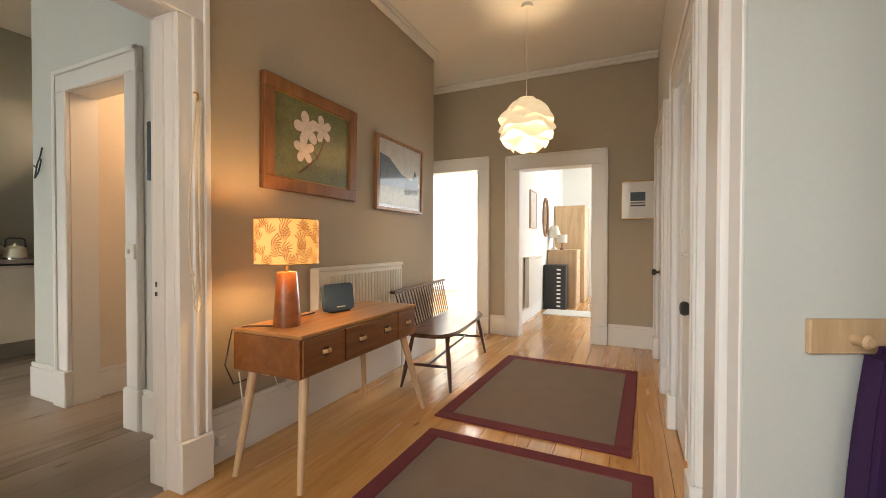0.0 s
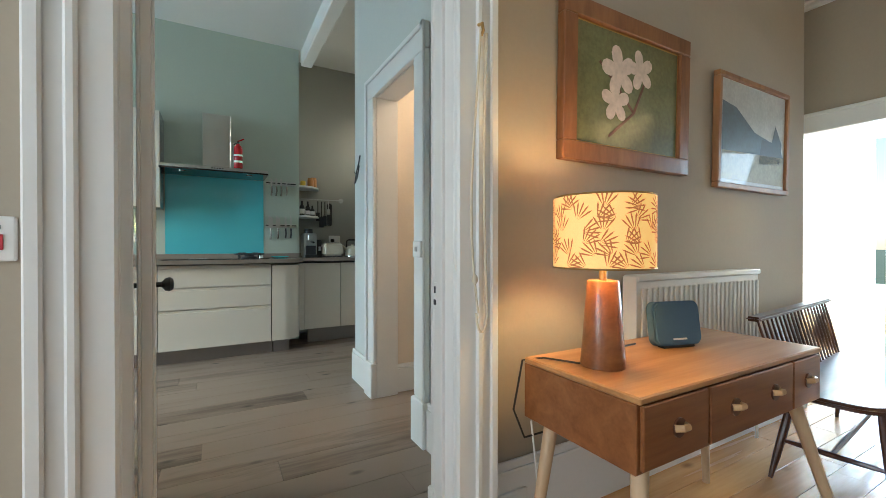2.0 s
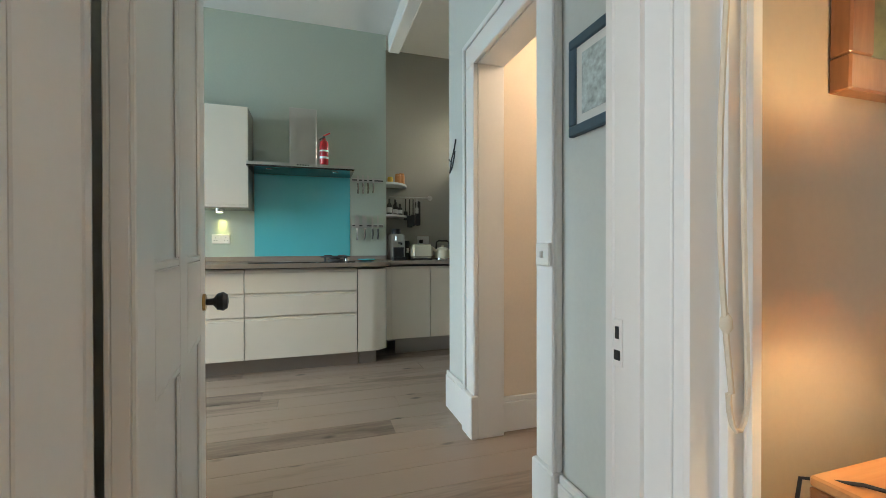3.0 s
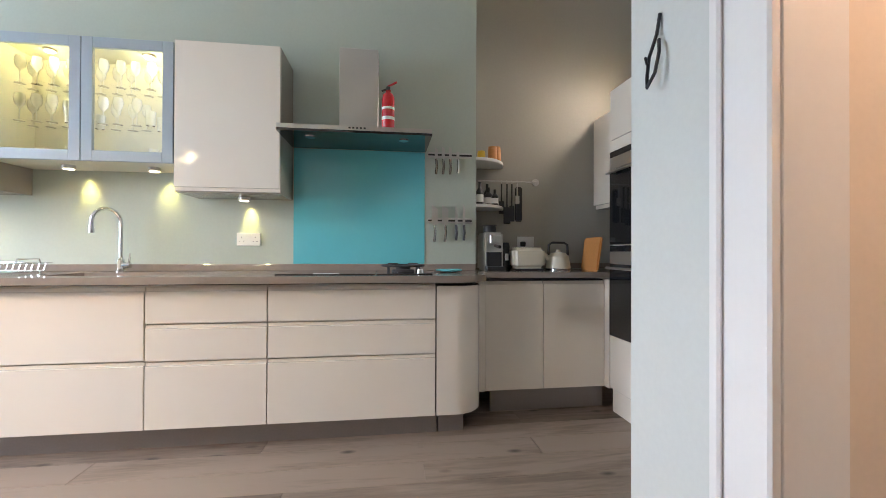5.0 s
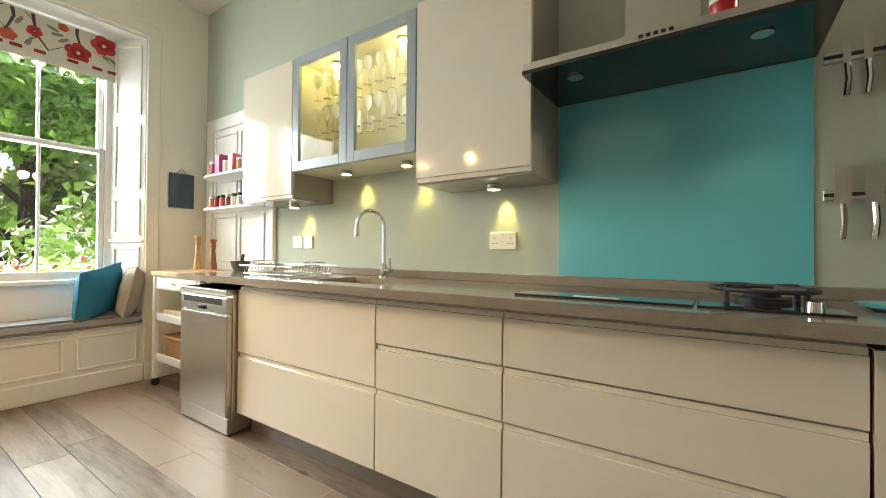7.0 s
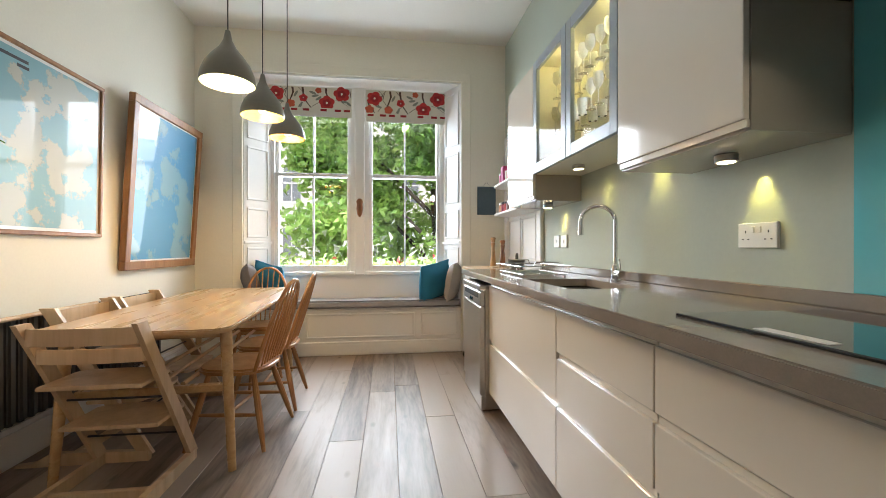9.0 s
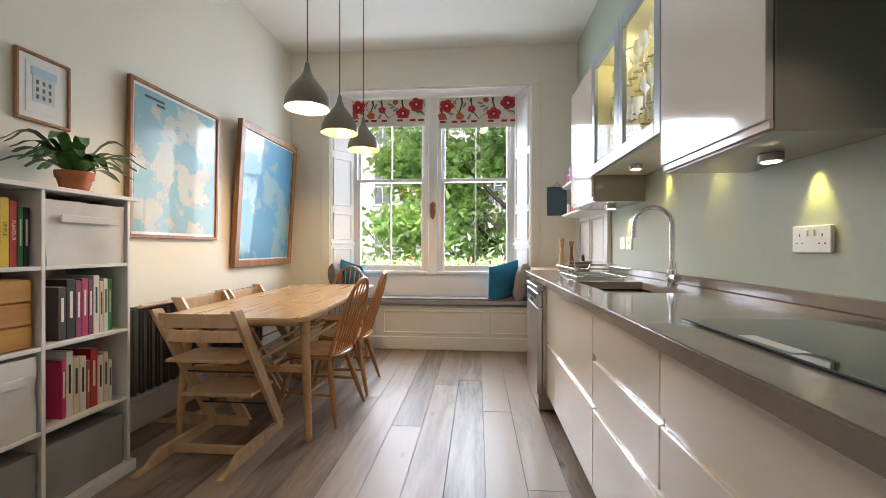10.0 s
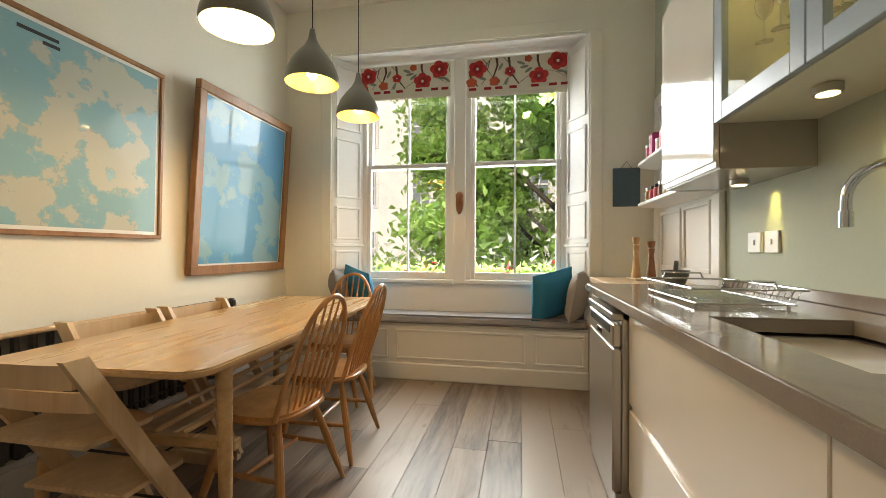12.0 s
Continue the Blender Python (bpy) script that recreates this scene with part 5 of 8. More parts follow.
def ribbon(bm, pts, w0, w1, y):
    n = len(pts) - 1
    for k in range(n):
        (a, c), (b, d) = pts[k], pts[k + 1]
        p, q = w0 + (w1 - w0) * k / n, w0 + (w1 - w0) * (k + 1) / n
        bm.faces.new([bm.verts.new(v) for v in ((a - p, y, c), (a + p, y, c), (b + q, y, d), (b - q, y, d))])


def petals(bm, x, z, r, y, rng):
    """A ruffled bloom of five broad petals."""
    turn, n = rng.random() * 6.28, 40
    bm.faces.new([bm.verts.new((x + r * math.cos(a) * (0.74 + 0.26 * abs(math.cos(2.5 * a + turn)) ** 0.6), y, z + 0.92 * r * math.sin(a) * (0.74 + 0.26 * abs(math.cos(2.5 * a + turn)) ** 0.6))) for a in np.linspace(0, 2 * math.pi, n, endpoint=False)])


# printed repeat across a blind: share of the width, share of the height, radius
BLOOMS = ((0.10, 0.66, 0.085), (0.88, 0.74, 0.088), (0.70, 0.24, 0.085), (0.42, 0.50, 0.046))
PALE_BLOOMS = ((0.27, 0.17, 0.048), (0.60, 0.96, 0.035), (0.04, 0.14, 0.05))
TRUNKS = (((0.29, 1.0), (0.30, 0.75), (0.27, 0.45), (0.24, 0.25)), ((0.41, 1.0), (0.42, 0.7), (0.44, 0.4), (0.51, 0.05)), ((0.69, 1.0), (0.69, 0.8), (0.71, 0.55), (0.75, 0.3)), ((0.02, 0.6), (0.03, 0.4), (0.07, 0.25), (0.10, 0.05)))
TWIGS = (((0.15, 1.0), (0.19, 0.85), (0.20, 0.75)), ((0.24, 1.0), (0.20, 0.85), (0.16, 0.6)), ((0.36, 1.0), (0.40, 0.85), (0.42, 0.75)), ((0.22, 0.9), (0.20, 0.6), (0.25, 0.35)), ((0.12, 0.45), (0.18, 0.3), (0.14, 0.1)), ((0.95, 1.0), (0.98, 0.9), (0.99, 0.6)), ((0.80, 0.45), (0.88, 0.35), (0.97, 0.15)), ((0.52, 0.1), (0.60, 0.3), (0.66, 0.35)), ((0.44, 0.35), (0.38, 0.2), (0.36, 0.05)))
SPRIGS = ((0.53, 0.76, 20), (0.60, 0.50, -35), (0.39, 0.16, -70), (0.91, 0.38, 10), (0.15, 0.32, 15), (0.33, 0.68, -60), (0.96, 0.30, 40), (0.56, 0.62, -10))


def roman_blind(x0, x1, z0, z1, seed, y=-2.925):
    rng = random.Random(seed)
    e = thing("roman_blind", ((x0 + x1) / 2, y, z0), "cream roman blind with red poppies, raised into folds", "blind", "roman blinds")
    part("face_cloth", box(x0, x1, y - 0.008, y, z0 + 0.06, z1, 0.002), LINEN, e, world=True)
    for k, dz in enumerate((0.045, 0.022, 0.0)):
        part("fold", box(x0, x1, y - 0.008, y + 0.012 - 0.004 * k, z0 + dz, z0 + dz + 0.05, 0.007, seg=2), LINEN, e, world=True)
    yy, w, base, high = y + 0.0012, x1 - x0, z0 + 0.085, z1 - z0 - 0.09

    def at(u, v):
        return x1 - u * w, base + v * high
    for u, v, r in BLOOMS:
        bm = bmesh.new()
        petals(bm, *at(u, max(v, r / high * 0.8)), r, yy + 0.0012, rng)
        f = part("flower_print", bm, POPPY, e, world=True, smooth=False)
        bm = bmesh.new()
        petals(bm, *at(u, max(v, r / high * 0.8)), r * 0.55, yy + 0.0017, rng)
        part("inner_petals", bm, POPPYDARK, f, world=True, smooth=False)
        bm = bmesh.new()
        blob(bm, *at(u, max(v, r / high * 0.8)), r * 0.16, yy + 0.0022, rng, 8)
        part("flower_heart", bm, LINEN, f, world=True, smooth=False)
    for u, v, r in PALE_BLOOMS:
        bm = bmesh.new()
        petals(bm, *at(u, min(max(v, r / high), 1 - r / high * 0.8)), r, yy + 0.0012, rng)
        part("bud_print", bm, CORAL, e, world=True, smooth=False)
    for line in TRUNKS:
        bm = bmesh.new()
        ribbon(bm, [at(*q) for q in line], 0.011, 0.006, yy)
        part("stem_print", bm, STEM, e, world=True, smooth=False)
    for line in TWIGS:
        bm = bmesh.new()
        ribbon(bm, [at(*q) for q in line], 0.0045, 0.0025, yy + 0.0003)
        part("twig_print", bm, STEM, e, world=True, smooth=False)
    for u, v, turn in SPRIGS:
        bm = bmesh.new()
        cx, cz = at(u, v)
        a = radians(turn)
        ring = [(0.038 * math.cos(q), 0.013 * math.sin(q)) for q in np.linspace(0, 2 * math.pi, 12, endpoint=False)]
        bm.faces.new([bm.verts.new((cx + p * math.cos(a) - q * math.sin(a), yy + 0.0006, cz + p * math.sin(a) + q * math.cos(a))) for p, q in ring])
        part("leaf_print", bm, GREYLEAF, e, world=True, smooth=False)
    for u in (0.05, 0.2, 0.31, 0.45, 0.66, 0.83, 0.94):
        cx = x1 - u * w
        part("fold_print", box(cx - 0.035, cx + 0.03, y + 0.012, y + 0.0132, z0 + 0.058, z0 + 0.082), POPPYDARK, e, world=True, smooth=False)


POPPYDARK = mat("poppy_dark_print", (0.30, 0.02, 0.025), 0.9, vary=0.15, size=0.05)
CORAL = mat("coral_bud_print", (0.50, 0.10, 0.05), 0.9, vary=0.15, size=0.05)
roman_blind(-2.985, -2.115, 2.50, 2.815, 2)
roman_blind(-4.03, -3.14, 2.47, 2.815, 3)
# ---- dining end ----
def round_rect(x0, x1, y0, y1, r, n=6):
    out = []
    for cx, cy, a0 in ((x1 - r, y1 - r, 0), (x0 + r, y1 - r, 90), (x0 + r, y0 + r, 180), (x1 - r, y0 + r, 270)):
        out += [(cx + r * math.cos(radians(a0 + 90 * k / n)), cy + r * math.sin(radians(a0 + 90 * k / n))) for k in range(n + 1)]
    return out


TZ = 0.73
e = thing("dining_table", (-2.19, -1.343, 0), "pale elm plank dining table with rounded corners", "table", rz=3.5)
ELMY = wood("golden_elm_top", (0.44, 0.25, 0.10), (0.62, 0.41, 0.20), (12, 1.1, 12), 0.28, coat=0.3)
part("tabletop", slab(round_rect(-0.415, 0.415, -1.01, 1.01, 0.09), TZ - 0.024, TZ, 0.006), ELMY, e)
for sx in (-1, 1):
    part("side_rail", box(sx * 0.30 - 0.012, sx * 0.30 + 0.012, -0.70, 0.70, TZ - 0.085, TZ - 0.025, 0.003), ELMY, e)
    for sy in (-1, 1):
        part("leg", rod((sx * 0.34, sy * 0.79, TZ - 0.025), (sx * 0.38, sy * 0.825, 0), 0.029, 0.019, 16), ELMY, e)
for sy in (-1, 1):
    part("end_rail", box(-0.33, 0.33, sy * 0.76 - 0.012, sy * 0.76 + 0.012, TZ - 0.085, TZ - 0.025, 0.003), ELMY, e)
    part("brace", box(-0.35, 0.35, sy * 0.72 - 0.02, sy * 0.72 + 0.02, 0.36, 0.40, 0.005), ELMY, e)
for sx in (-0.12, 0.0, 0.12):
    part("rack_rail", rod((sx, -0.72, 0.405), (sx, 0.72, 0.405), 0.012), ELMY, e)


def windsor_chair(name, label, wood_mat, hoop=0.485, seat_z=0.43, group="windsor chairs round the table"):
    """A hoop-back spindle chair at the origin that faces +x."""
    e = thing(name, (0, 0, 0), label, "chair", group)
    out = [(0.20 * (1 if math.cos(a) > 0 else 1.0) * math.copysign(abs(math.cos(a)) ** 0.75, math.cos(a)), 0.205 * math.copysign(abs(math.sin(a)) ** 0.7, math.sin(a))) for a in np.linspace(0, 2 * math.pi, 32, endpoint=False)]
    bm = slab(out, seat_z - 0.032, seat_z, 0.012, seg=3)
    part("seat", bm, wood_mat, e)
    for sx, sy in ((1, 1), (1, -1), (-1, 1), (-1, -1)):
        part("leg", rod((sx * 0.12, sy * 0.12, seat_z - 0.03), (sx * 0.20 + (-0.02 if sx < 0 else 0), sy * 0.225, 0), 0.013, 0.010, 10, mid=0.0185), wood_mat, e)
    f = 0.55
    lx, ly = 0.12 + f * 0.08, 0.12 + f * 0.105
    z = (seat_z - 0.03) * (1 - f)
    for sy in (-1, 1):
        part("side_stretcher", rod((lx, sy * ly, z), (-lx - 0.01, sy * ly, z), 0.008, mid=0.012), wood_mat, e)
    part("cross_stretcher", rod((0, -ly, z), (0, ly, z), 0.008, mid=0.012), wood_mat, e)
    pts = []
    for a in np.linspace(0, math.pi, 26):
        yy = 0.185 * math.cos(a) * (1 + 0.10 * math.sin(a))
        h = hoop * math.sin(a) ** 0.72
        pts.append((-0.155 - 0.32 * h, yy, seat_z - 0.01 + h))
    part("back_hoop", tube(pts, 0.0115, 10), wood_mat, e)
    for k in range(7):
        t = (k - 3) / 3
        y0, y1 = t * 0.115, t * 0.155
        c = max(-1, min(1, y1 / 0.2))
        h = hoop * math.sin(math.acos(c)) ** 0.72 - 0.004
        part("spindle", rod((-0.16, y0, seat_z - 0.01), (-0.155 - 0.32 * h, y1, seat_z - 0.01 + h), 0.005, 0.0045, 8, mid=0.0068), wood_mat, e)
    return e


CHAIRWOOD = wood("honey_beech", (0.33, 0.14, 0.04), (0.50, 0.25, 0.09), (10, 10, 1.5), 0.3, coat=0.35)
c = windsor_chair("windsor_chair", "honey coloured hoop-back windsor chair with turned legs", CHAIRWOOD)
c.matrix_basis = pose(-2.525, -0.955, 0, 0, 0, -6)
copy_thing(c, pose(-2.537, -1.475, 0, 0, 0, 2))
copy_thing(c, pose(-2.26, -2.18, 0, 0, 0, 92))


def high_chair():
    """An adjustable child's chair at the origin that faces +x: two slanted sides, two steps, two back slats."""
    e = thing("high_chair", (0, 0, 0), "pale beech adjustable high chair with slanted sides", "high chair", "high chairs")
    for sy in (-1, 1):
        y = sy * 0.215
        bm = bmesh.new()
        pts = [(0.33, 0.035), (0.40, 0.035), (-0.055, 0.79), (-0.125, 0.79)]
        a = [bm.verts.new((px - 0.08, y - 0.011, pz)) for px, pz in pts]
        b = [bm.verts.new((px - 0.08, y + 0.011, pz)) for px, pz in pts]
        bm.faces.new(a), bm.faces.new(b[::-1])
        for k in range(4):
            bm.faces.new((a[k], a[(k + 1) % 4], b[(k + 1) % 4], b[k]))
        part("side_rail", bm, BEECH, e)
        bm = bmesh.new()
        pts = [(0.30, 0), (0.30, 0.05), (-0.15, 0.065), (-0.23, 0.02), (-0.31, 0.012), (-0.31, 0), (-0.20, 0), (-0.12, 0.0)]
        a = [bm.verts.new((px, y - 0.014, pz)) for px, pz in pts]
        b = [bm.verts.new((px, y + 0.014, pz)) for px, pz in pts]
        bm.faces.new(a), bm.faces.new(b[::-1])
        for k in range(len(pts)):
            n = (k + 1) % len(pts)
            bm.faces.new((a[k], a[n], b[n], b[k]))
        part("runner", bm, BEECH, e)
    for z, d, name in ((0.515, 0.25, "seat_board"), (0.30, 0.27, "foot_board")):
        x = 0.285 - 0.455 * (z / 0.79) + 0.0
        out = [(x - d * 0.45, -0.20), (x - d * 0.45, 0.20)] + [(x + d * 0.5 + 0.05 * math.cos(a) - 0.02, 0.20 * math.sin(a)) for a in np.linspace(math.pi / 2, -math.pi / 2, 10)]
        part(name, slab(out, z - 0.009, z + 0.009, 0.003), BEECH, e)
    for z, h in ((0.735, 0.07), (0.645, 0.06)):
        x = 0.285 - 0.455 * (z / 0.79) - 0.02
        bm = bmesh.new()
        arc = [(x - 0.045 * math.cos(t) + 0.03, 0.205 * math.sin(t) / math.sin(1.0)) for t in np.linspace(-1.0, 1.0, 11)]
        front = [[bm.verts.new((px, py, zz)) for px, py in arc] for zz in (z - h / 2, z + h / 2)]
        rear = [[bm.verts.new((px - 0.012, py, zz)) for px, py in arc] for zz in (z - h / 2, z + h / 2)]
        for k in range(10):
            bm.faces.new((front[0][k], front[0][k + 1], front[1][k + 1], front[1][k]))
            bm.faces.new((rear[0][k], rear[1][k], rear[1][k + 1], rear[0][k + 1]))
            bm.faces.new((front[1][k], front[1][k + 1], rear[1][k + 1], rear[1][k]))
            bm.faces.new((front[0][k], rear[0][k], rear[0][k + 1], front[0][k + 1]))
        for k in (0, 10):
            bm.faces.new((front[0][k], front[1][k], rear[1][k], rear[0][k]))
        part("back_slat", bm, BEECH, e)
    part("cross_brace", box(-0.075, -0.05, -0.20, 0.20, 0.01, 0.055, 0.004), BEECH, e)
    for z in (0.41, 0.19):
        x = 0.285 - 0.455 * (z / 0.79)
        part("metal_rod", rod((x, -0.205, z), (x, 0.205, z), 0.005), INK, e)
    return e


h = high_chair()
h.matrix_basis = pose(-2.16, -0.40, 0, 0, 0, -90)
copy_thing(h, pose(-1.86, -0.92, 0, 0, 0, 180))
copy_thing(h, pose(-1.86, -1.42, 0, 0, 0, 180))

# column radiator
e = thing("radiator", (-1.56, -1.2, 0.2), "anthracite vertical-column radiator low on the wall", "radiator")
RADGREY = mat("anthracite_radiator", (0.10, 0.095, 0.09), 0.4, 0.3, vary=0.05)
for k in range(23):
    y = -0.50 - k * 0.063
    part("column", box(-1.60, -1.55, y - 0.024, y + 0.024, 0.235, 0.755, 0.012, seg=2), RADGREY, e, world=True)
for z in (0.25, 0.73):
    part("header", box(-1.555, -1.535, -1.91, -0.47, z - 0.02, z + 0.02, 0.004), RADGREY, e, world=True)
part("towel_bar", rod((-1.625, -1.15, 0.76), (-1.625, -0.50, 0.76), 0.012), BEECH, e, world=True)
for y in (-0.51, -1.14):
    part("bar_bracket", rod((-1.60, y, 0.75), (-1.63, y, 0.76), 0.007), STEEL, e, world=True)
part("valve", turned([(0.018, 0), (0.02, 0.04), (0.012, 0.06)], 14, at=(-1.575, -0.44, 0.24)), CHROME, e, world=True)
part("pipe", rod((-1.575, -0.44, 0), (-1.575, -0.44, 0.24), 0.009), CHROME, e, world=True)
for y in (-0.6, -1.8):
    part("wall_bracket", box(-1.55, -1.50, y - 0.015, y + 0.015, 0.40, 0.44), RADGREY, e, world=True)


# framed maps
def map_material(name, sea, land, rim, scale, shift):
    m = bpy.data.materials.new(name)
    m.use_nodes = True
    nt = m.node_tree
    b = nt.nodes["Principled BSDF"]
    co, mp, n = nt.nodes.new("ShaderNodeTexCoord"), nt.nodes.new("ShaderNodeMapping"), nt.nodes.new("ShaderNodeTexNoise")
    mp.inputs["Location"].default_value = shift
    n.inputs["Scale"].default_value, n.inputs["Detail"].default_value, n.inputs["Roughness"].default_value = scale, 9, 0.6
    nt.links.new(co.outputs["Object"], mp.inputs["Vector"])
    nt.links.new(mp.outputs[0], n.inputs["Vector"])
    r = nt.nodes.new("ShaderNodeValToRGB")
    els = r.color_ramp.elements
    els[0].position, els[0].color = 0.0, (*sea, 1)
    els[1].position, els[1].color = 1.0, (*land, 1)
    for pos, c in ((0.510, sea), (0.525, rim), (0.529, [a * 0.7 for a in land]), (0.534, land)):
        x = els.new(pos)
        x.color = (*c, 1)
    nt.links.new(n.outputs["Fac"], r.inputs[0])
    nt.links.new(r.outputs[0], b.inputs["Base Color"])
    b.inputs["Roughness"].default_value = 0.35
    b.inputs["Coat Weight"].default_value, b.inputs["Coat Roughness"].default_value = 1.0, 0.005
    b.inputs["Coat IOR"].default_value, b.inputs["Specular IOR Level"].default_value = 1.22, 0.2
    return m


def wall_frame(name, m, w, h, bar, depth, frame_mat, mount, sheet_mat, label, mount_w=0.0, category="picture"):
    """A framed sheet that stands in its own x-z plane and looks along -y; m places its lower middle."""
    e = new(name)
    e.empty_display_size = 0.1
    e.matrix_world = m
    tagged(e, label, category)
    bm = box(-w / 2, w / 2, -depth, 0, 0, bar, 0.004)
    box(-w / 2, w / 2, -depth, 0, h - bar, h, 0.004, bm)
    box(-w / 2, -w / 2 + bar, -depth, 0, bar, h - bar, 0.004, bm)
    box(w / 2 - bar, w / 2, -depth, 0, bar, h - bar, 0.004, bm)
    part("frame", bm, frame_mat, e)
    part("backing", box(-w / 2 + bar, w / 2 - bar, -depth * 0.55, -0.002, bar, h - bar), mount, e, smooth=False)
    q = bar + mount_w
    part("print", box(-w / 2 + q, w / 2 - q, -depth * 0.55 - 0.002, -depth * 0.55, q, h - q), sheet_mat, e, smooth=False)
    return e


MOUNT = mat("white_mount_card", (0.78, 0.77, 0.73), 0.6, vary=0.02, coat=1.0)
SEA, LAND = (0.23, 0.41, 0.45), (0.47, 0.48, 0.40)
MAPWOOD = wood("oiled_oak_frame", (0.22, 0.10, 0.035), (0.38, 0.19, 0.075), (10, 10, 2), 0.4)
EASTWALL = -1.50
m1 = wall_frame("framed_map", Matrix.Translation((EASTWALL, -0.935, 1.162)) @ pose(0, 0, 0, 0, 0, -90) @ pose(0, 0, 0, 1.0), 0.83, 0.97, 0.024, 0.03, MAPWOOD, MOUNT, map_material("sea_chart", SEA, LAND, (0.30, 0.46, 0.48), 3.1, (1.3, 0, 0.4)), "large framed map of islands in blue and buff", 0.018)
m2 = wall_frame("framed_map", Matrix.Translation((EASTWALL - 0.005, -2.06, 0.935)) @ pose(0, 0, 0, 0, 0, -90) @ pose(0, 0, 0, 3.4), 1.04, 1.26, 0.062, 0.045, MAPWOOD, MOUNT, map_material("coast_chart", (0.09, 0.29, 0.47), (0.20, 0.36, 0.42), (0.15, 0.36, 0.5), 2.6, (4.1, 0, 2.2)), "large wide-framed map of a coast in strong blue", 0.012)
for o in (m1,):
    for k, (x, z, w) in enumerate(((-0.22, 0.885, 0.16), (-0.17, 0.855, 0.07))):
        part("title_bar", box(x - w / 2, x + w / 2, -0.0195, -0.0187, z - 0.008, z + 0.008), INK, o, "small dark lettering", smooth=False)
SKYBLUE = mat("pale_blue_print", (0.42, 0.56, 0.64), 0.5, coat=1.0)
p = wall_frame("framed_print", Matrix.Translation((EASTWALL, -0.065, 1.69)) @ pose(0, 0, 0, 0, 0, -90), 0.25, 0.325, 0.016, 0.022, MAPWOOD, MOUNT, MOUNT, "small framed print of a white building", 0.03)
part("building", box(-0.05, 0.05, -0.0155, -0.0142, 0.10, 0.22), mat("print_stone", (0.62, 0.62, 0.60), 0.6, coat=1.0), p, smooth=False)
part("sky", box(-0.06, 0.06, -0.0152, -0.0142, 0.22, 0.26), SKYBLUE, p, smooth=False)
for a in range(3):
    for b in range(3):
        part("print_window", box(-0.036 + a * 0.028, -0.024 + a * 0.028, -0.0162, -0.0155, 0.115 + b * 0.034, 0.135 + b * 0.034), SLATE, p, smooth=False)
p = wall_frame("framed_print", Matrix.Translation((EASTWALL, 0.30, 1.56)) @ pose(0, 0, 0, 0, 0, -90), 0.32, 0.36, 0.014, 0.02, PLASTIC, MOUNT, mat("faint_print", (0.62, 0.70, 0.66), 0.5, coat=1.0), "white framed pale green print", 0.05)

# bookcase
e = thing("bookcase", (-1.69, 0.24, 0), "white open cube bookcase, filled with books and boxes", "bookcase")
BX0, BX1, BY0, BY1 = -1.865, -1.525, -0.165, 0.655
SHELF = mat("white_melamine", (0.76, 0.75, 0.72), 0.4, vary=0.02)
part("top_board", box(BX0 - 0.012, BX1, BY0 - 0.035, BY1 + 0.01, 1.335, 1.353, 0.002), SHELF, e, world=True)
part("base", box(BX0 - 0.02, BX1, BY0 - 0.015, BY1, 0.0, 0.055, 0.003), SHELF, e, world=True)
for y in (BY0, 0.233, BY1 - 0.016):
    part("upright", box(BX0, BX1, y, y + 0.016, 0.055, 1.335, 0.0015), SHELF, e, world=True)
part("back_panel", box(BX1 - 0.008, BX1 - 0.001, BY0 + 0.016, BY1 - 0.016, 0.055, 1.335), SHELF, e, world=True)
SHZ = (0.055, 0.376, 0.71, 1.03)
for z in SHZ[1:]:
    for a, b in ((BY0 + 0.016, 0.233), (0.249, BY1 - 0.016)):
        part("shelf", box(BX0, BX1 - 0.008, a, b, z - 0.016, z, 0.0015), SHELF, e, world=True)


def spine_text(words, y, z, size, material):
    """Lettering that runs down a book's spine."""
    data = bpy.data.curves.new("spine_lettering", "FONT")
    data.body, data.size, data.align_x, data.align_y = words, size, "CENTER", "CENTER"
    ob = new("lettering_source", data)
    ob.matrix_world = pose(0, 0, 0)
    mesh = bpy.data.meshes.new_from_object(ob.evaluated_get(bpy.context.evaluated_depsgraph_get()))
    bpy.data.objects.remove(ob)
    mesh.transform(Matrix.Translation((BX0 + 0.0335, y, z)) @ Matrix(((0, 0, -1, 0), (0, -1, 0, 0), (-1, 0, 0, 0), (0, 0, 0, 1))))
    mesh.materials.append(material)
    return mesh


def books(y0, y1, z, specs, room=0.27):
    """Upright books side by side from y1 down to y0; specs: width, height share, colour, leaning."""
    y = y0
    for w, hs, c, *words in specs:
        words = words[0] if words else ""
        if y + w > y1:
            break
        h, d = room * hs * 1.04, 0.19 + 0.03 * ((w * 977) % 1)
        b = thing("book", (BX0 + 0.04 + d / 2, y + w / 2, z), "upright book with a coloured spine on the shelf", "book", "books in the bookcase")
        m = mat("book_cloth", c, 0.5, vary=0.05, size=0.05)
        x0 = BX0 + 0.035
        part("cover", box(x0, x0 + d, y + 0.0006, y + w - 0.0006, z, z + h, 0.0015), m, b, world=True)
        part("pages", box(x0 + 0.006, x0 + d - 0.003, y + 0.003, y + w - 0.003, z + h - 0.0005, z + h + 0.0008), PAPER, b, world=True)
        if not words:
            part("title_bar", box(x0 - 0.0006, x0 + 0.0004, y + w * 0.35, y + w * 0.65, z + h * 0.35, z + h * 0.8), INK if sum(c) > 0.8 else PAPER, b, world=True)
        if words:
            mesh = spine_text(words, y + w / 2, z + h * 0.55, w * 0.62, INK if sum(c) > 0.8 else PAPER)
            part("lettering", None, None, b, mesh=mesh, world=True)
        y += w


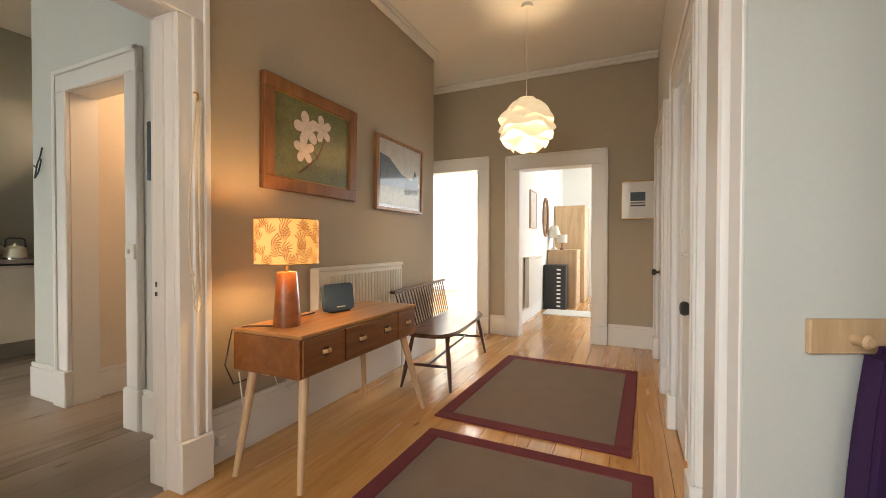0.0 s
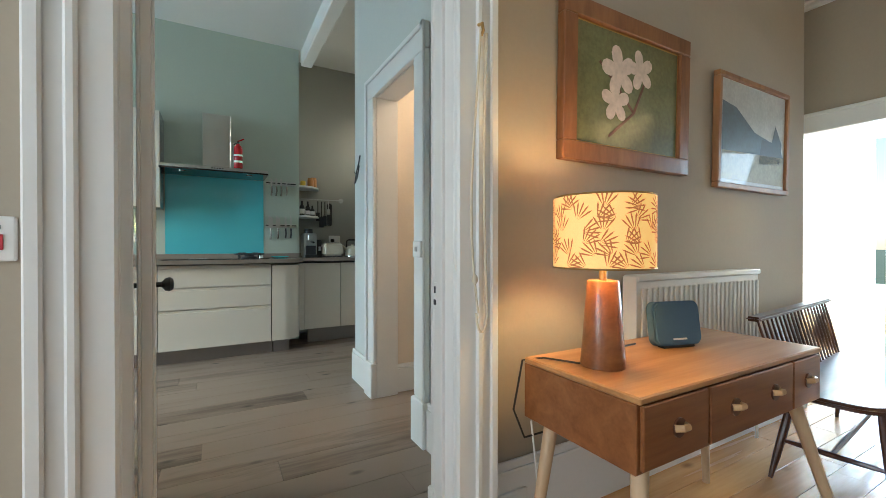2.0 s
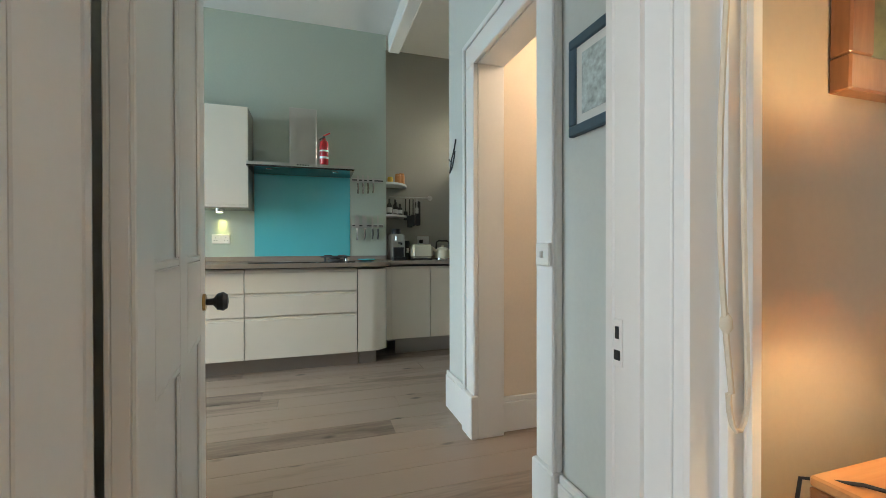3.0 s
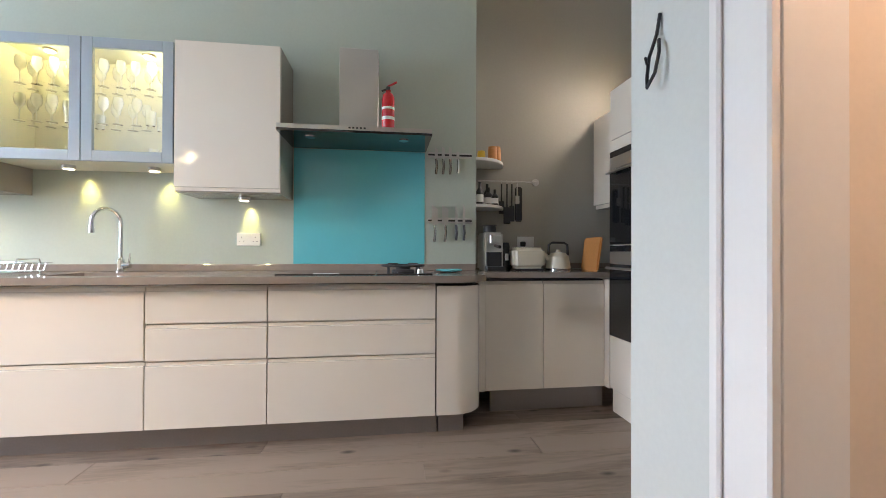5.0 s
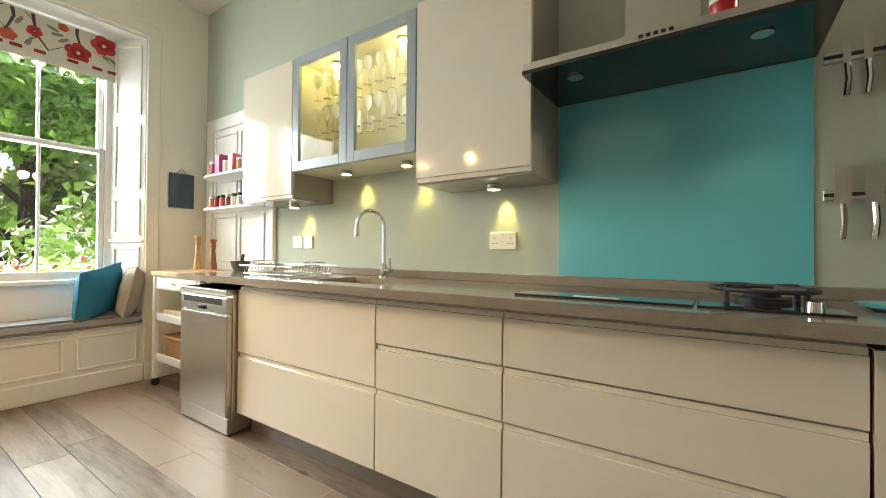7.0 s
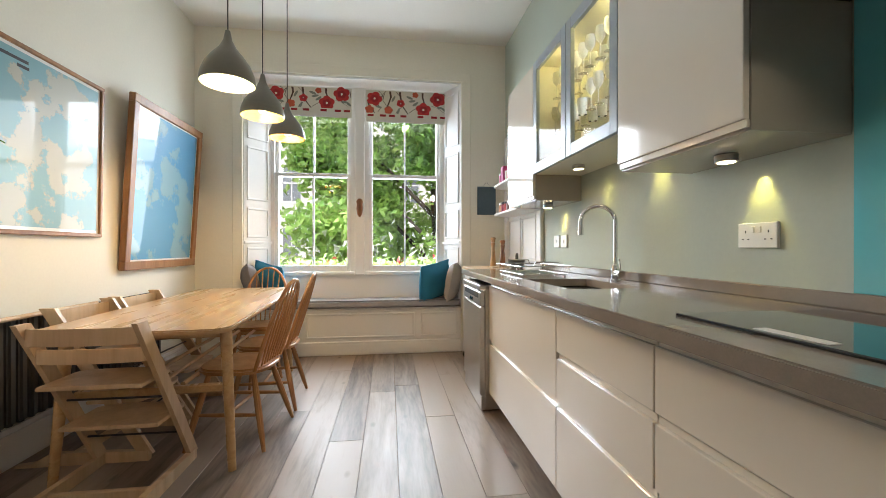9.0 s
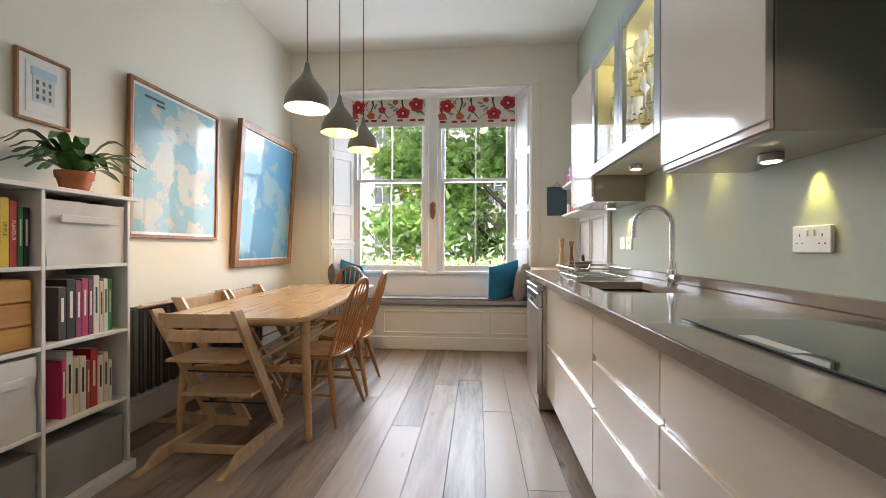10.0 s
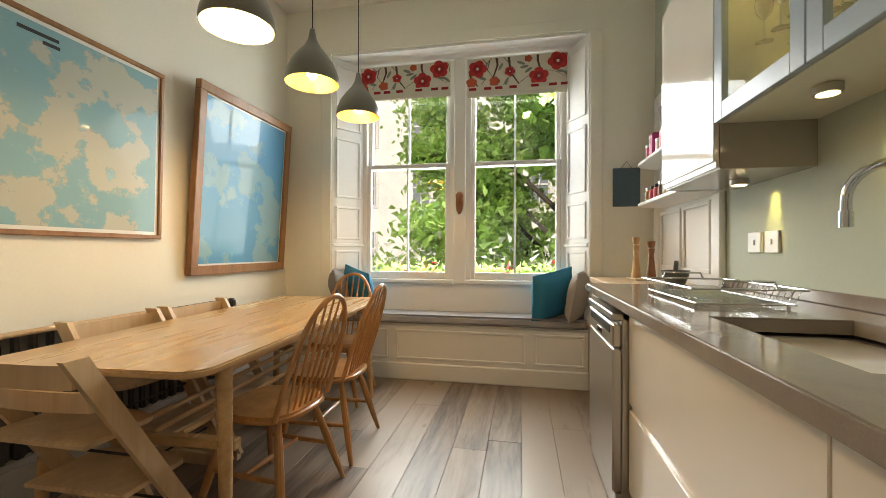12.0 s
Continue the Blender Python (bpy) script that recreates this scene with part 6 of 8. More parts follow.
PAPER = mat("book_pages", (0.72, 0.67, 0.56), 0.9, vary=0.05)
GREENB, REDB, YELB, WHITB, BLKB, PINKB, PURB, CREAMB = (0.03, 0.26, 0.09), (0.42, 0.03, 0.03), (0.66, 0.48, 0.03), (0.70, 0.67, 0.62), (0.025, 0.02, 0.02), (0.50, 0.03, 0.12), (0.14, 0.04, 0.09), (0.62, 0.55, 0.40)
books(0.262, 0.63, 1.03, [(0.022, 0.82, BLKB), (0.02, 0.82, GREENB), (0.028, 0.9, REDB, "FLAVOUR"), (0.03, 0.93, YELB, "SIMPLE"), (0.032, 0.95, WHITB, "PLENTY MORE"), (0.03, 0.9, PURB), (0.045, 0.85, (0.12, 0.07, 0.08)), (0.04, 0.9, BLKB), (0.04, 0.86, WHITB)])
books(-0.10, 0.228, 0.71, [(0.022, 0.80, GREENB), (0.022, 0.82, WHITB), (0.022, 0.78, CREAMB), (0.03, 0.88, WHITB), (0.024, 0.82, PURB), (0.03, 0.85, PINKB), (0.028, 0.82, (0.25, 0.05, 0.1)), (0.04, 0.85, BLKB), (0.035, 0.75, (0.06, 0.04, 0.04))], 0.29)
books(-0.10, 0.228, 0.376, [(0.02, 0.62, WHITB), (0.025, 0.75, CREAMB), (0.03, 0.72, WHITB), (0.035, 0.85, REDB), (0.02, 0.7, (0.3, 0.1, 0.1)), (0.03, 0.78, WHITB), (0.03, 0.8, CREAMB), (0.03, 0.9, WHITB), (0.02, 0.8, PINKB)], 0.30)


def soft_box(y0, y1, z0, h, material, label, flap=True, sag=0.012):
    b = thing("storage_basket", (BX0 + 0.15, (y0 + y1) / 2, z0), label, "storage box", "storage boxes in the bookcase")
    bm = box(BX0 + 0.012, BX1 - 0.02, y0, y1, z0, z0 + h)
    bmesh.ops.subdivide_edges(bm, edges=bm.edges, cuts=7, use_grid_fill=True)
    for v in bm.verts:
        v.co += Vector((noise.noise(v.co * 9) * sag, noise.noise(v.co * 8 + Vector((5, 1, 2))) * sag * 0.5, noise.noise(v.co * 11) * sag * 0.3 if v.co.z > z0 + 0.01 else 0))
    part("fabric_body", bm, material, b, world=True)
    if flap:
        part("handle_band", box(BX0 - 0.004, BX0 + 0.002, y0 + 0.05, y1 - 0.05, z0 + h * 0.66, z0 + h * 0.78, 0.002), material, b, world=True)
    return b


CANVAS = mat("pale_grey_canvas", (0.68, 0.67, 0.64), 0.9, vary=0.10, size=0.1, fine=400, bump=0.4)
FELT = mat("grey_felt", (0.27, 0.27, 0.26), 0.95, vary=0.12, size=0.1, fine=300, bump=0.5)
soft_box(-0.14, 0.222, 1.031, 0.27, CANVAS, "crumpled pale grey canvas storage box")
soft_box(0.26, 0.63, 0.377, 0.30, CANVAS, "crumpled pale grey canvas storage box")
soft_box(-0.13, 0.222, 0.056, 0.24, FELT, "dark grey felt storage basket", False)
soft_box(0.26, 0.63, 0.056, 0.24, FELT, "dark grey felt storage basket", False)
OCHRE = wood("ochre_stained_pine", (0.38, 0.17, 0.03), (0.56, 0.30, 0.07), (12, 1.2, 12), 0.45)
b = thing("mini_drawers", (-1.7, 0.45, 0.71), "small pine chest of three drawers in the bookcase", "drawers")
part("case", box(BX0 + 0.03, BX1 - 0.04, 0.262, 0.63, 0.7105, 0.985, 0.003), OCHRE, b, world=True)
for k in range(3):
    z = 0.715 + k * 0.09
    d = part("drawer", box(BX0 + 0.018, BX0 + 0.03, 0.268, 0.624, z, z + 0.084, 0.003), OCHRE, b, world=True)
    part("finger_hole", rod((BX0 + 0.0165, 0.446, z + 0.07), (BX0 + 0.0185, 0.446, z + 0.07), 0.014, n=16), INK, d, world=True)

# pot plant
e = thing("pot_plant", (-1.71, -0.03, 1.353), "leafy green plant in a terracotta pot on the bookcase", "plant")
e.scale = (0.82, 0.82, 0.82)
part("saucer", turned([(0.075, 0), (0.088, 0.018), (0.082, 0.018), (0.07, 0.006)], 28), TERRA, e)
part("pot", turned([(0.06, 0.006), (0.080, 0.085), (0.086, 0.085), (0.09, 0.125), (0.08, 0.125), (0.078, 0.105)], 28), TERRA, e)
part("soil", turned([(0.079, 0.10), (0.079, 0.108)], 24), mat("potting_soil", (0.03, 0.02, 0.014), 0.95, vary=0.3, size=0.02), e)
LEAF = mat("strap_leaf", (0.085, 0.24, 0.05), 0.35, vary=0.2, size=0.06, fine=30)
LEAFD = mat("strap_leaf_dark", (0.05, 0.15, 0.04), 0.35, vary=0.2, size=0.06, fine=30)
rng = random.Random(12)
for k in range(44):
    a = k * 2.4 + rng.uniform(-0.3, 0.3)
    ln = rng.uniform(0.15, 0.32) * (1.35 if k % 11 == 3 else 1)
    rise, w = rng.uniform(0.07, 0.24), rng.uniform(0.018, 0.028)
    bm = bmesh.new()
    prev = None
    for n in range(9):
        f = n / 8
        r = f * ln
        z = 0.11 + rise * math.sin(min(1.0, f * 1.1) * 2.2) - 0.05 * f * f
        c = Vector((0.02 * math.cos(a) + r * math.cos(a), 0.02 * math.sin(a) + r * math.sin(a), z))
        side = Vector((-math.sin(a), math.cos(a), 0)) * w * (0.25 + math.sin(math.pi * min(1, f * 0.9 + 0.08)) if f < 1 else 0.06)
        row = [bm.verts.new(c - side + Vector((0, 0, 0.006))), bm.verts.new(c), bm.verts.new(c + side + Vector((0, 0, 0.006)))]
        if prev:
            bm.faces.new((prev[0], prev[1], row[1], row[0]))
            bm.faces.new((prev[1], prev[2], row[2], row[1]))
        prev = row
    part("leaf", bm, LEAF if k % 3 else LEAFD, e)

# three pendant lamps over the table
GREYSHADE = mat("grey_green_enamel_shade", (0.20, 0.19, 0.155), 0.35, vary=0.04, coat=0.2)
INNER = [mat("white_shade_lining", (0.62, 0.74, 0.62), 0.5), mat("yellow_shade_lining", (0.80, 0.62, 0.12), 0.5), mat("orange_shade_lining", (0.80, 0.36, 0.05), 0.5)]
TINT = ("white", "yellow", "orange")
for k, (x, y) in enumerate(((-2.555, -0.667), (-2.572, -1.198), (-2.60, -1.724))):
    z = 1.945
    e = thing("pendant_lamp", (x, y, z), "grey onion-shaped pendant lamp with a " + TINT[k] + " lining, lit", "pendant lamp", "pendant lamps over the table")
    outer = [(0.132, 0.0), (0.134, 0.015), (0.128, 0.05), (0.108, 0.10), (0.076, 0.145), (0.042, 0.185), (0.022, 0.225), (0.012, 0.275), (0.005, 0.28)]
    part("shade", turned(outer, 32, cap=False), GREYSHADE, e)
    part("lining", turned([(r - 0.003, h) for r, h in outer[:6]], 32, cap=False), INNER[k], e, TINT[k] + " inside of the shade")
    part("lamp_holder", turned([(0.022, 0.11), (0.022, 0.18)], 14), INK, e)
    b = part("bulb", turned([(0.006, 0.02), (0.026, 0.035), (0.031, 0.06), (0.02, 0.095), (0.014, 0.11)], 16), GLOWBULB, e)
    b.visible_shadow = False
    part("flex", rod((0, 0, 0.275), (0, 0, H - z - 0.03), 0.0035, n=6), INK, e)
    part("ceiling_rose", turned([(0.05, H - z - 0.03), (0.045, H - z)], 20), PLASTIC, e)
# ---- kitchen door and pantry wall ----
def panel_door(name, m, w, h, label, knob_side=1, t=0.04, knob_z=0.93):
    """A four-panel door in its own x-z plane, hinged at x = 0, with knobs on both faces."""
    e = new(name)
    e.empty_display_size = 0.1
    e.matrix_world = m
    tagged(e, label, "door", "", "structure")
    part("leaf", box(0, w, -t / 2 + 0.008, t / 2 - 0.008, 0.006, h, 0.002), WHITE, e)
    s = 0.11
    for f in (-1, 1):
        y0, y1 = (t / 2 - 0.008, t / 2) if f > 0 else (-t / 2, -t / 2 + 0.008)
        bm = box(0, s, y0, y1, 0.006, h, 0.002)
        box(w - s, w, y0, y1, 0.006, h, 0.002, bm)
        box(w / 2 - 0.05, w / 2 + 0.05, y0, y1, 0.22, h - s, 0.002, bm)
        for a, b in ((0.006, 0.22), (0.80, 1.02), (h - s, h)):
            for u, v in ((s, w / 2 - 0.05), (w / 2 + 0.05, w - s)):
                box(u, v, y0, y1, a, b, 0.002, bm)
        part("rails", bm, WHITE, e)
        for u, v in ((s, w / 2 - 0.05), (w / 2 + 0.05, w - s)):
            for a, b in ((0.22, 0.80), (1.02, h - s)):
                bm = bmesh.new()
                yy0, yy1 = (t / 2 - 0.008, t / 2 - 0.001) if f > 0 else (-t / 2 + 0.001, -t / 2 + 0.008)
                for r in ((u, v, a, a + 0.018), (u, v, b - 0.018, b), (u, u + 0.018, a + 0.018, b - 0.018), (v - 0.018, v, a + 0.018, b - 0.018)):
                    box(r[0], r[1], yy0, yy1, r[2], r[3], 0.004, bm)
                part("panel_moulding", bm, WHITE, e)
        x = w - 0.055 if knob_side > 0 else 0.055
        y = f * t / 2
        part("rose", rod((x, y, knob_z), (x, y + f * 0.008, knob_z), 0.026, n=20), BRASS, e)
        bm = turned([(0.010, 0), (0.011, 0.02), (0.026, 0.032), (0.030, 0.048), (0.022, 0.060), (0.005, 0.063)], 20)
        part("knob", moved(bm, Matrix.Translation((x, y + f * 0.008, knob_z)) @ Matrix.Rotation(-f * math.pi / 2, 4, "X")), INK, e, "black turned knob")
    return e


BRASS = mat("aged_brass", (0.45, 0.30, 0.11), 0.35, 0.9, vary=0.1)
panel_door("door_kitchen", Matrix.Translation((-1.072, 0.924, 0)) @ pose(0, 0, 0, 0, 0, 186.8), 0.80, 2.04, "white four-panel kitchen door standing wide open", knob_z=0.89)
panel_door("door_cupboard", Matrix.Translation((1.155, 3.32, 0)) @ pose(0, 0, 0, 0, 0, -90), 0.84, 1.97, "white four-panel cupboard door, closed", knob_z=0.82)
panel_door("door_side", Matrix.Translation((1.155, 4.08, 0)) @ pose(0, 0, 0, 0, 0, 90), 0.84, 1.97, "white four-panel side door, closed", knob_z=0.82)
structure("trim_stop", box(-0.97, -0.955, 1.725, 1.736, 0.0, 2.05), WHITE, "white door stop bead", "door frame")
e = thing("strike_plate", (-1.018, 1.733, 0.87), "dark metal strike plate on the door frame", "strike plate")
part("plate", box(-1.029, -1.006, 1.7315, 1.7345, 0.835, 0.925, 0.001), WHITE, e, world=True)
part("catch", box(-1.024, -1.010, 1.7290, 1.7320, 0.848, 0.866), INK, e, world=True)
part("bolt_hole", box(-1.021, -1.013, 1.7290, 1.7320, 0.888, 0.911), INK, e, world=True)

# wall switch beside the kitchen door
e = thing("wall_switch", (-0.9, 0.69, 1.02), "white wall switch with a red rocker and a dark window", "switch")
part("plate", box(-0.9, -0.888, 0.650, 0.740, 1.018, 1.105, 0.003), PLASTIC, e, world=True)
part("rocker", box(-0.888, -0.884, 0.707, 0.723, 1.040, 1.070, 0.001), mat("red_plastic", (0.45, 0.02, 0.03), 0.35, vary=0.05), e, "red rocker", world=True)
part("indicator", box(-0.888, -0.886, 0.709, 0.719, 1.080, 1.088), INK, e, world=True)

# cord and bell pull on the door frame
e = thing("hanging_cord", (-0.845, 1.80, 1.72), "looped cream cord hanging from a hook on the frame", "cord")
part("hook", tube([(-0.856, 1.80, 1.74), (-0.835, 1.80, 1.735), (-0.83, 1.80, 1.71), (-0.84, 1.80, 1.70)], 0.005, 8), BRASS, e, world=True)
CORD = mat("cream_cord", (0.66, 0.58, 0.44), 0.9, vary=0.08)
pts = [(-0.838, 1.795 - 0.035 * math.sin(f * math.pi) * (0.4 + f), 1.715 - f * 0.93) for f in np.linspace(0, 0.94, 12)]
pts += [(-0.838, 1.80 + 0.02 * math.cos(a), 0.84 - 0.06 * math.sin(a)) for a in np.linspace(math.pi, 0, 8)]
pts += [(-0.838, 1.82 - 0.012 * math.sin(f * 3), 0.85 + f * 0.86) for f in np.linspace(0.05, 1, 10)]
part("cord_loop", tube(pts, 0.0042, 6), CORD, e, world=True)
part("acorn", turned([(0.003, 0), (0.009, 0.01), (0.008, 0.024), (0.003, 0.032)], 12, at=(-0.838, 1.775, 0.93)), CORD, e, world=True)
e = thing("light_switch", (-1.71, 2.0, 0.99), "white wall switch on the pantry door frame", "switch")
part("plate", box(-1.755, -1.665, 1.988, 2.0015, 0.99, 1.075, 0.004), PLASTIC, e, world=True)
part("rocker", box(-1.718, -1.702, 1.981, 1.989, 1.02, 1.045, 0.002), STEEL, e, world=True)
e = thing("wall_hook", (-2.865, 2.035, 1.52), "twisted iron wall hook beside the pantry", "hook")
part("wire", tube([(-2.820, 2.040, 1.74), (-2.820, 2.030, 1.68), (-2.840, 2.020, 1.62), (-2.835, 2.010, 1.56), (-2.820, 2.000, 1.525), (-2.800, 2.010, 1.56), (-2.795, 2.020, 1.62), (-2.810, 2.030, 1.66)], 0.005, 8), INK, e, world=True)
part("cross_hook", tube([(-2.855, 2.025, 1.615), (-2.835, 2.010, 1.60), (-2.820, 1.995, 1.61)], 0.004, 8), INK, e, world=True)
wall_frame("framed_print", Matrix.Translation((-1.417, 2.044, 1.435)), 0.36, 0.33, 0.035, 0.022, SLATE, MOUNT, mat("grey_leaf_picture", (0.50, 0.56, 0.55), 0.5, vary=0.5, size=0.05, coat=1.0), "dark framed print with pale leaf shapes", 0.03)

# ---- hall ----
e = thing("writing_desk", (-0.65, 2.5, 0), "teak writing desk with small drawers and splayed pale legs", "desk")
DY0, DY1, DX0, DX1, DZ0, DZ1 = 1.985, 3.03, -0.855, -0.425, 0.475, 0.675
# the top has a lighter teak tone than the case and drawers
DESKTOP = wood("lighter_teak_top", (0.36, 0.16, 0.05), (0.52, 0.27, 0.10), (14, 1.1, 14), 0.33, coat=0.2)
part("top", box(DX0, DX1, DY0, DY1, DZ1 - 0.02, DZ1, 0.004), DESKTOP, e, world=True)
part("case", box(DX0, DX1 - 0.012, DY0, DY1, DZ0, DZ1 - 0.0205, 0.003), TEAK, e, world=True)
for a, b in ((DY0 + 0.012, 2.285), (2.295, 2.80), (2.81, DY1 - 0.012)):
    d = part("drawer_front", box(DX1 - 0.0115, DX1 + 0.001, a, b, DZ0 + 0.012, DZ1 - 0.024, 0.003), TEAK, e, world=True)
    for y in ([(a + b) / 2] if b - a < 0.4 else [a + 0.13, b - 0.13]):
        bm = rod((DX1 + 0.001, y, 0.572), (DX1 + 0.006, y, 0.572), 0.026, n=20)
        part("pull_plate", bm, DARKWOOD, d, world=True)
        part("pull", tube([(DX1 + 0.006, y - 0.024, 0.575), (DX1 + 0.022, y - 0.012, 0.578), (DX1 + 0.022, y + 0.012, 0.578), (DX1 + 0.006, y + 0.024, 0.575)], 0.006, 8, flat=1.6), ELM, d, world=True)
for x, y, fx, fy in ((-0.80, 2.06, -0.775, 1.93), (-0.48, 2.06, -0.40, 1.95), (-0.80, 2.95, -0.80, 2.98), (-0.48, 2.95, -0.345, 2.99)):
    part("leg", rod((x, y, DZ0 + 0.001), (fx, fy, 0), 0.024, 0.014, 14), BEECH, e, world=True)

e = thing("table_lamp", (-0.66, 2.135, 0.675), "tapered teak table lamp with a leaf-patterned drum shade, lit", "lamp")
part("base", turned([(0.066, 0), (0.067, 0.004), (0.048, 0.262), (0.045, 0.266)], 32), TEAK, e)
part("neck", turned([(0.012, 0.266), (0.012, 0.33)], 12), BRASS, e)
SHADE = mat("lit_lampshade_linen", (0.80, 0.52, 0.22), 0.9, vary=0.12, size=0.12, fine=300, emit=0.62, glow=(0.95, 0.45, 0.09))
SPRAY = mat("rust_leaf_print", (0.42, 0.16, 0.05), 0.9, vary=0.2, size=0.02, emit=0.2, glow=(0.80, 0.25, 0.05))
bm = turned([(0.150, 0.305), (0.150, 0.525)], 48, cap=False)
turned([(0.147, 0.525), (0.147, 0.305)], 48, bm=bm, cap=False)
sh = part("shade", bm, SHADE, e)
rng = random.Random(4)
for row in range(6):
    for col in range(15):
        a0, z0 = 2 * math.pi * (col + 0.37 * row + rng.uniform(-0.3, 0.3)) / 15, 0.309 + row * 0.034
        tilt = rng.uniform(-1.3, 1.3)
        bm = bmesh.new()
        for k in range(-2, 3):
            d = tilt + k * 0.30
            ln = 0.06 * (1 - 0.05 * abs(k))
            ring = []
            for f, w in ((0.12, 0.0), (0.45, 0.0018), (0.8, 0.0025), (1.0, 0.0), (0.8, -0.0025), (0.45, -0.0018)):
                u = f * ln * math.sin(d) + w * math.cos(d)
                z = max(0.3065, min(z0 + f * ln * math.cos(d) - w * math.sin(d), 0.5225))
                ring.append(bm.verts.new((0.1508 * math.cos(a0 + u / 0.15), 0.1508 * math.sin(a0 + u / 0.15), z)))
            bm.faces.new(ring)
        part("leaf_spray", bm, SPRAY, sh, smooth=False)
for z in (0.307, 0.523):
    part("shade_ring", tube([(0.149 * math.cos(a), 0.149 * math.sin(a), z) for a in np.linspace(0, 2 * math.pi, 40, endpoint=False)], 0.003, 6, loop=True), BRASS, e)
bl = part("bulb", turned([(0.012, 0.33), (0.03, 0.38), (0.03, 0.41), (0.008, 0.44)], 16), GLOWBULB, e)
bl.visible_shadow = False
BOXBLUE = mat("slate_blue_cloth_speaker", (0.06, 0.12, 0.20), 0.85, vary=0.12, fine=500, bump=0.6)
e = thing("speaker", (-0.72, 2.57, 0.675), "slate blue rounded wireless speaker on the desk", "speaker")
part("body", moved(slab(round_rect(-0.08, 0.08, -0.105, 0.105, 0.028), -0.022, 0.022, 0.008), pose(-0.70, 2.57, 0.762, 0, 0, -14) @ pose(0, 0, 0, 0, 82, 0)), BOXBLUE, e, world=True)
part("foot", moved(box(-0.016, 0.016, -0.07, 0.07, 0, 0.010, 0.002), pose(-0.69, 2.57, 0.675, 0, 0, -14)), INK, e, world=True)
part("badge", moved(box(0.0205, 0.0245, -0.03, 0.03, -0.06, -0.054), pose(-0.70, 2.57, 0.762, 0, -8, -14)), PLASTIC, e, world=True)
for pts in ([(-0.70, 2.08, 0.679), (-0.80, 2.02, 0.681), (-0.87, 1.99, 0.66), (-0.868, 1.95, 0.5), (-0.86, 1.99, 0.40), (-0.86, 2.12, 0.40)], [(-0.86, 2.2, 0.47), (-0.85, 2.25, 0.32), (-0.86, 2.35, 0.25), (-0.85, 2.3, 0.38), (-0.86, 2.45, 0.42), (-0.855, 2.5, 0.3)], [(-0.86, 2.02, 0.45), (-0.855, 2.05, 0.2), (-0.86, 2.0, 0.09)], [(-0.74, 2.22, 0.68), (-0.77, 2.33, 0.681), (-0.78, 2.46, 0.68)]):
    e = thing("cable", pts[0], "thin trailing cable by the desk", "cable", "cables by the desk")
    fine = []
    for p, q in zip(pts, pts[1:]):
        fine += [Vector(p).lerp(Vector(q), f) for f in (0, 0.33, 0.66)]
    part("flex", tube(fine + [Vector(pts[-1])], 0.0035, 6), INK if pts[0][2] > 0.6 else PLASTIC, e, world=True)
e = thing("extension_block", (-0.84, 2.25, 0.40), "white cable tray with plugs under the desk", "extension block")
part("block", box(-0.855, -0.79, 2.14, 2.42, 0.40, 0.44, 0.006), PLASTIC, e, world=True)
for k in range(4):
    part("plug", box(-0.84, -0.80, 2.16 + k * 0.065, 2.20 + k * 0.065, 0.44, 0.474, 0.005), INK if k % 2 else PLASTIC, e, world=True)
e = thing("wall_socket", (-0.87, 2.0, 0.12), "white double socket on the skirting board", "socket")
part("plate", box(-0.947, -0.933, 1.93, 2.07, 0.085, 0.17, 0.003), PLASTIC, e, world=True)
part("plug", box(-0.933, -0.895, 1.945, 1.985, 0.10, 0.15, 0.006), PLASTIC, e, world=True)

# convector radiator
e = thing("radiator", (-0.85, 3.05, 0.25), "white ribbed panel radiator behind the desk", "radiator")
RW = mat("radiator_white", (0.74, 0.72, 0.66), 0.35, vary=0.02)
part("panel", box(-0.915, -0.885, 2.615, 3.635, 0.30, 0.90, 0.004), RW, e, world=True)
for k in range(26):
    y = 2.64 + k * 0.0385
    part("rib", box(-0.886, -0.876, y, y + 0.02, 0.33, 0.87, 0.004), RW, e, world=True)
part("top_grille", box(-0.945, -0.875, 2.610, 3.640, 0.90, 0.925, 0.004), RW, e, world=True)
part("side_cap", box(-0.945, -0.878, 2.603, 2.613, 0.30, 0.92, 0.002), RW, e, world=True)
for y in (2.8, 3.45):
    part("wall_bracket", box(WX, -0.915, y - 0.015, y + 0.015, 0.45, 0.55), RW, e, world=True)
part("valve", turned([(0.016, 0), (0.018, 0.05), (0.01, 0.06)], 12, at=(-0.90, 3.66, 0.28)), CHROME, e, world=True)
part("pipe", rod((-0.90, 3.66, 0), (-0.90, 3.66, 0.28), 0.008), RW, e, world=True)

# pictures
PICW = wood("walnut_frame", (0.16, 0.06, 0.018), (0.30, 0.13, 0.045), (10, 10, 2), 0.35, coat=0.2)
GOLDEN = mat("gilt_slip", (0.45, 0.28, 0.08), 0.4, 0.6)
OLIVE = mat("olive_painted_ground", (0.13, 0.14, 0.055), 0.4, vary=0.35, size=0.12, coat=0.35)
p = wall_frame("framed_painting", Matrix.Translation((WX, 2.656, 1.388)) @ pose(0, 0, 0, 0, 0, 90) @ pose(0, 0, 0, 1), 0.826, 0.64, 0.075, 0.04, PICW, GOLDEN, OLIVE, "walnut framed painting of pale magnolia flowers", 0.008, "painting")
PETAL = mat("magnolia_petal", (0.66, 0.56, 0.50), 0.45, vary=0.2, size=0.06, coat=0.35)
TWIG = mat("twig_brown", (0.12, 0.05, 0.03), 0.5, coat=0.35)
rng = random.Random(21)
yy = -0.0245
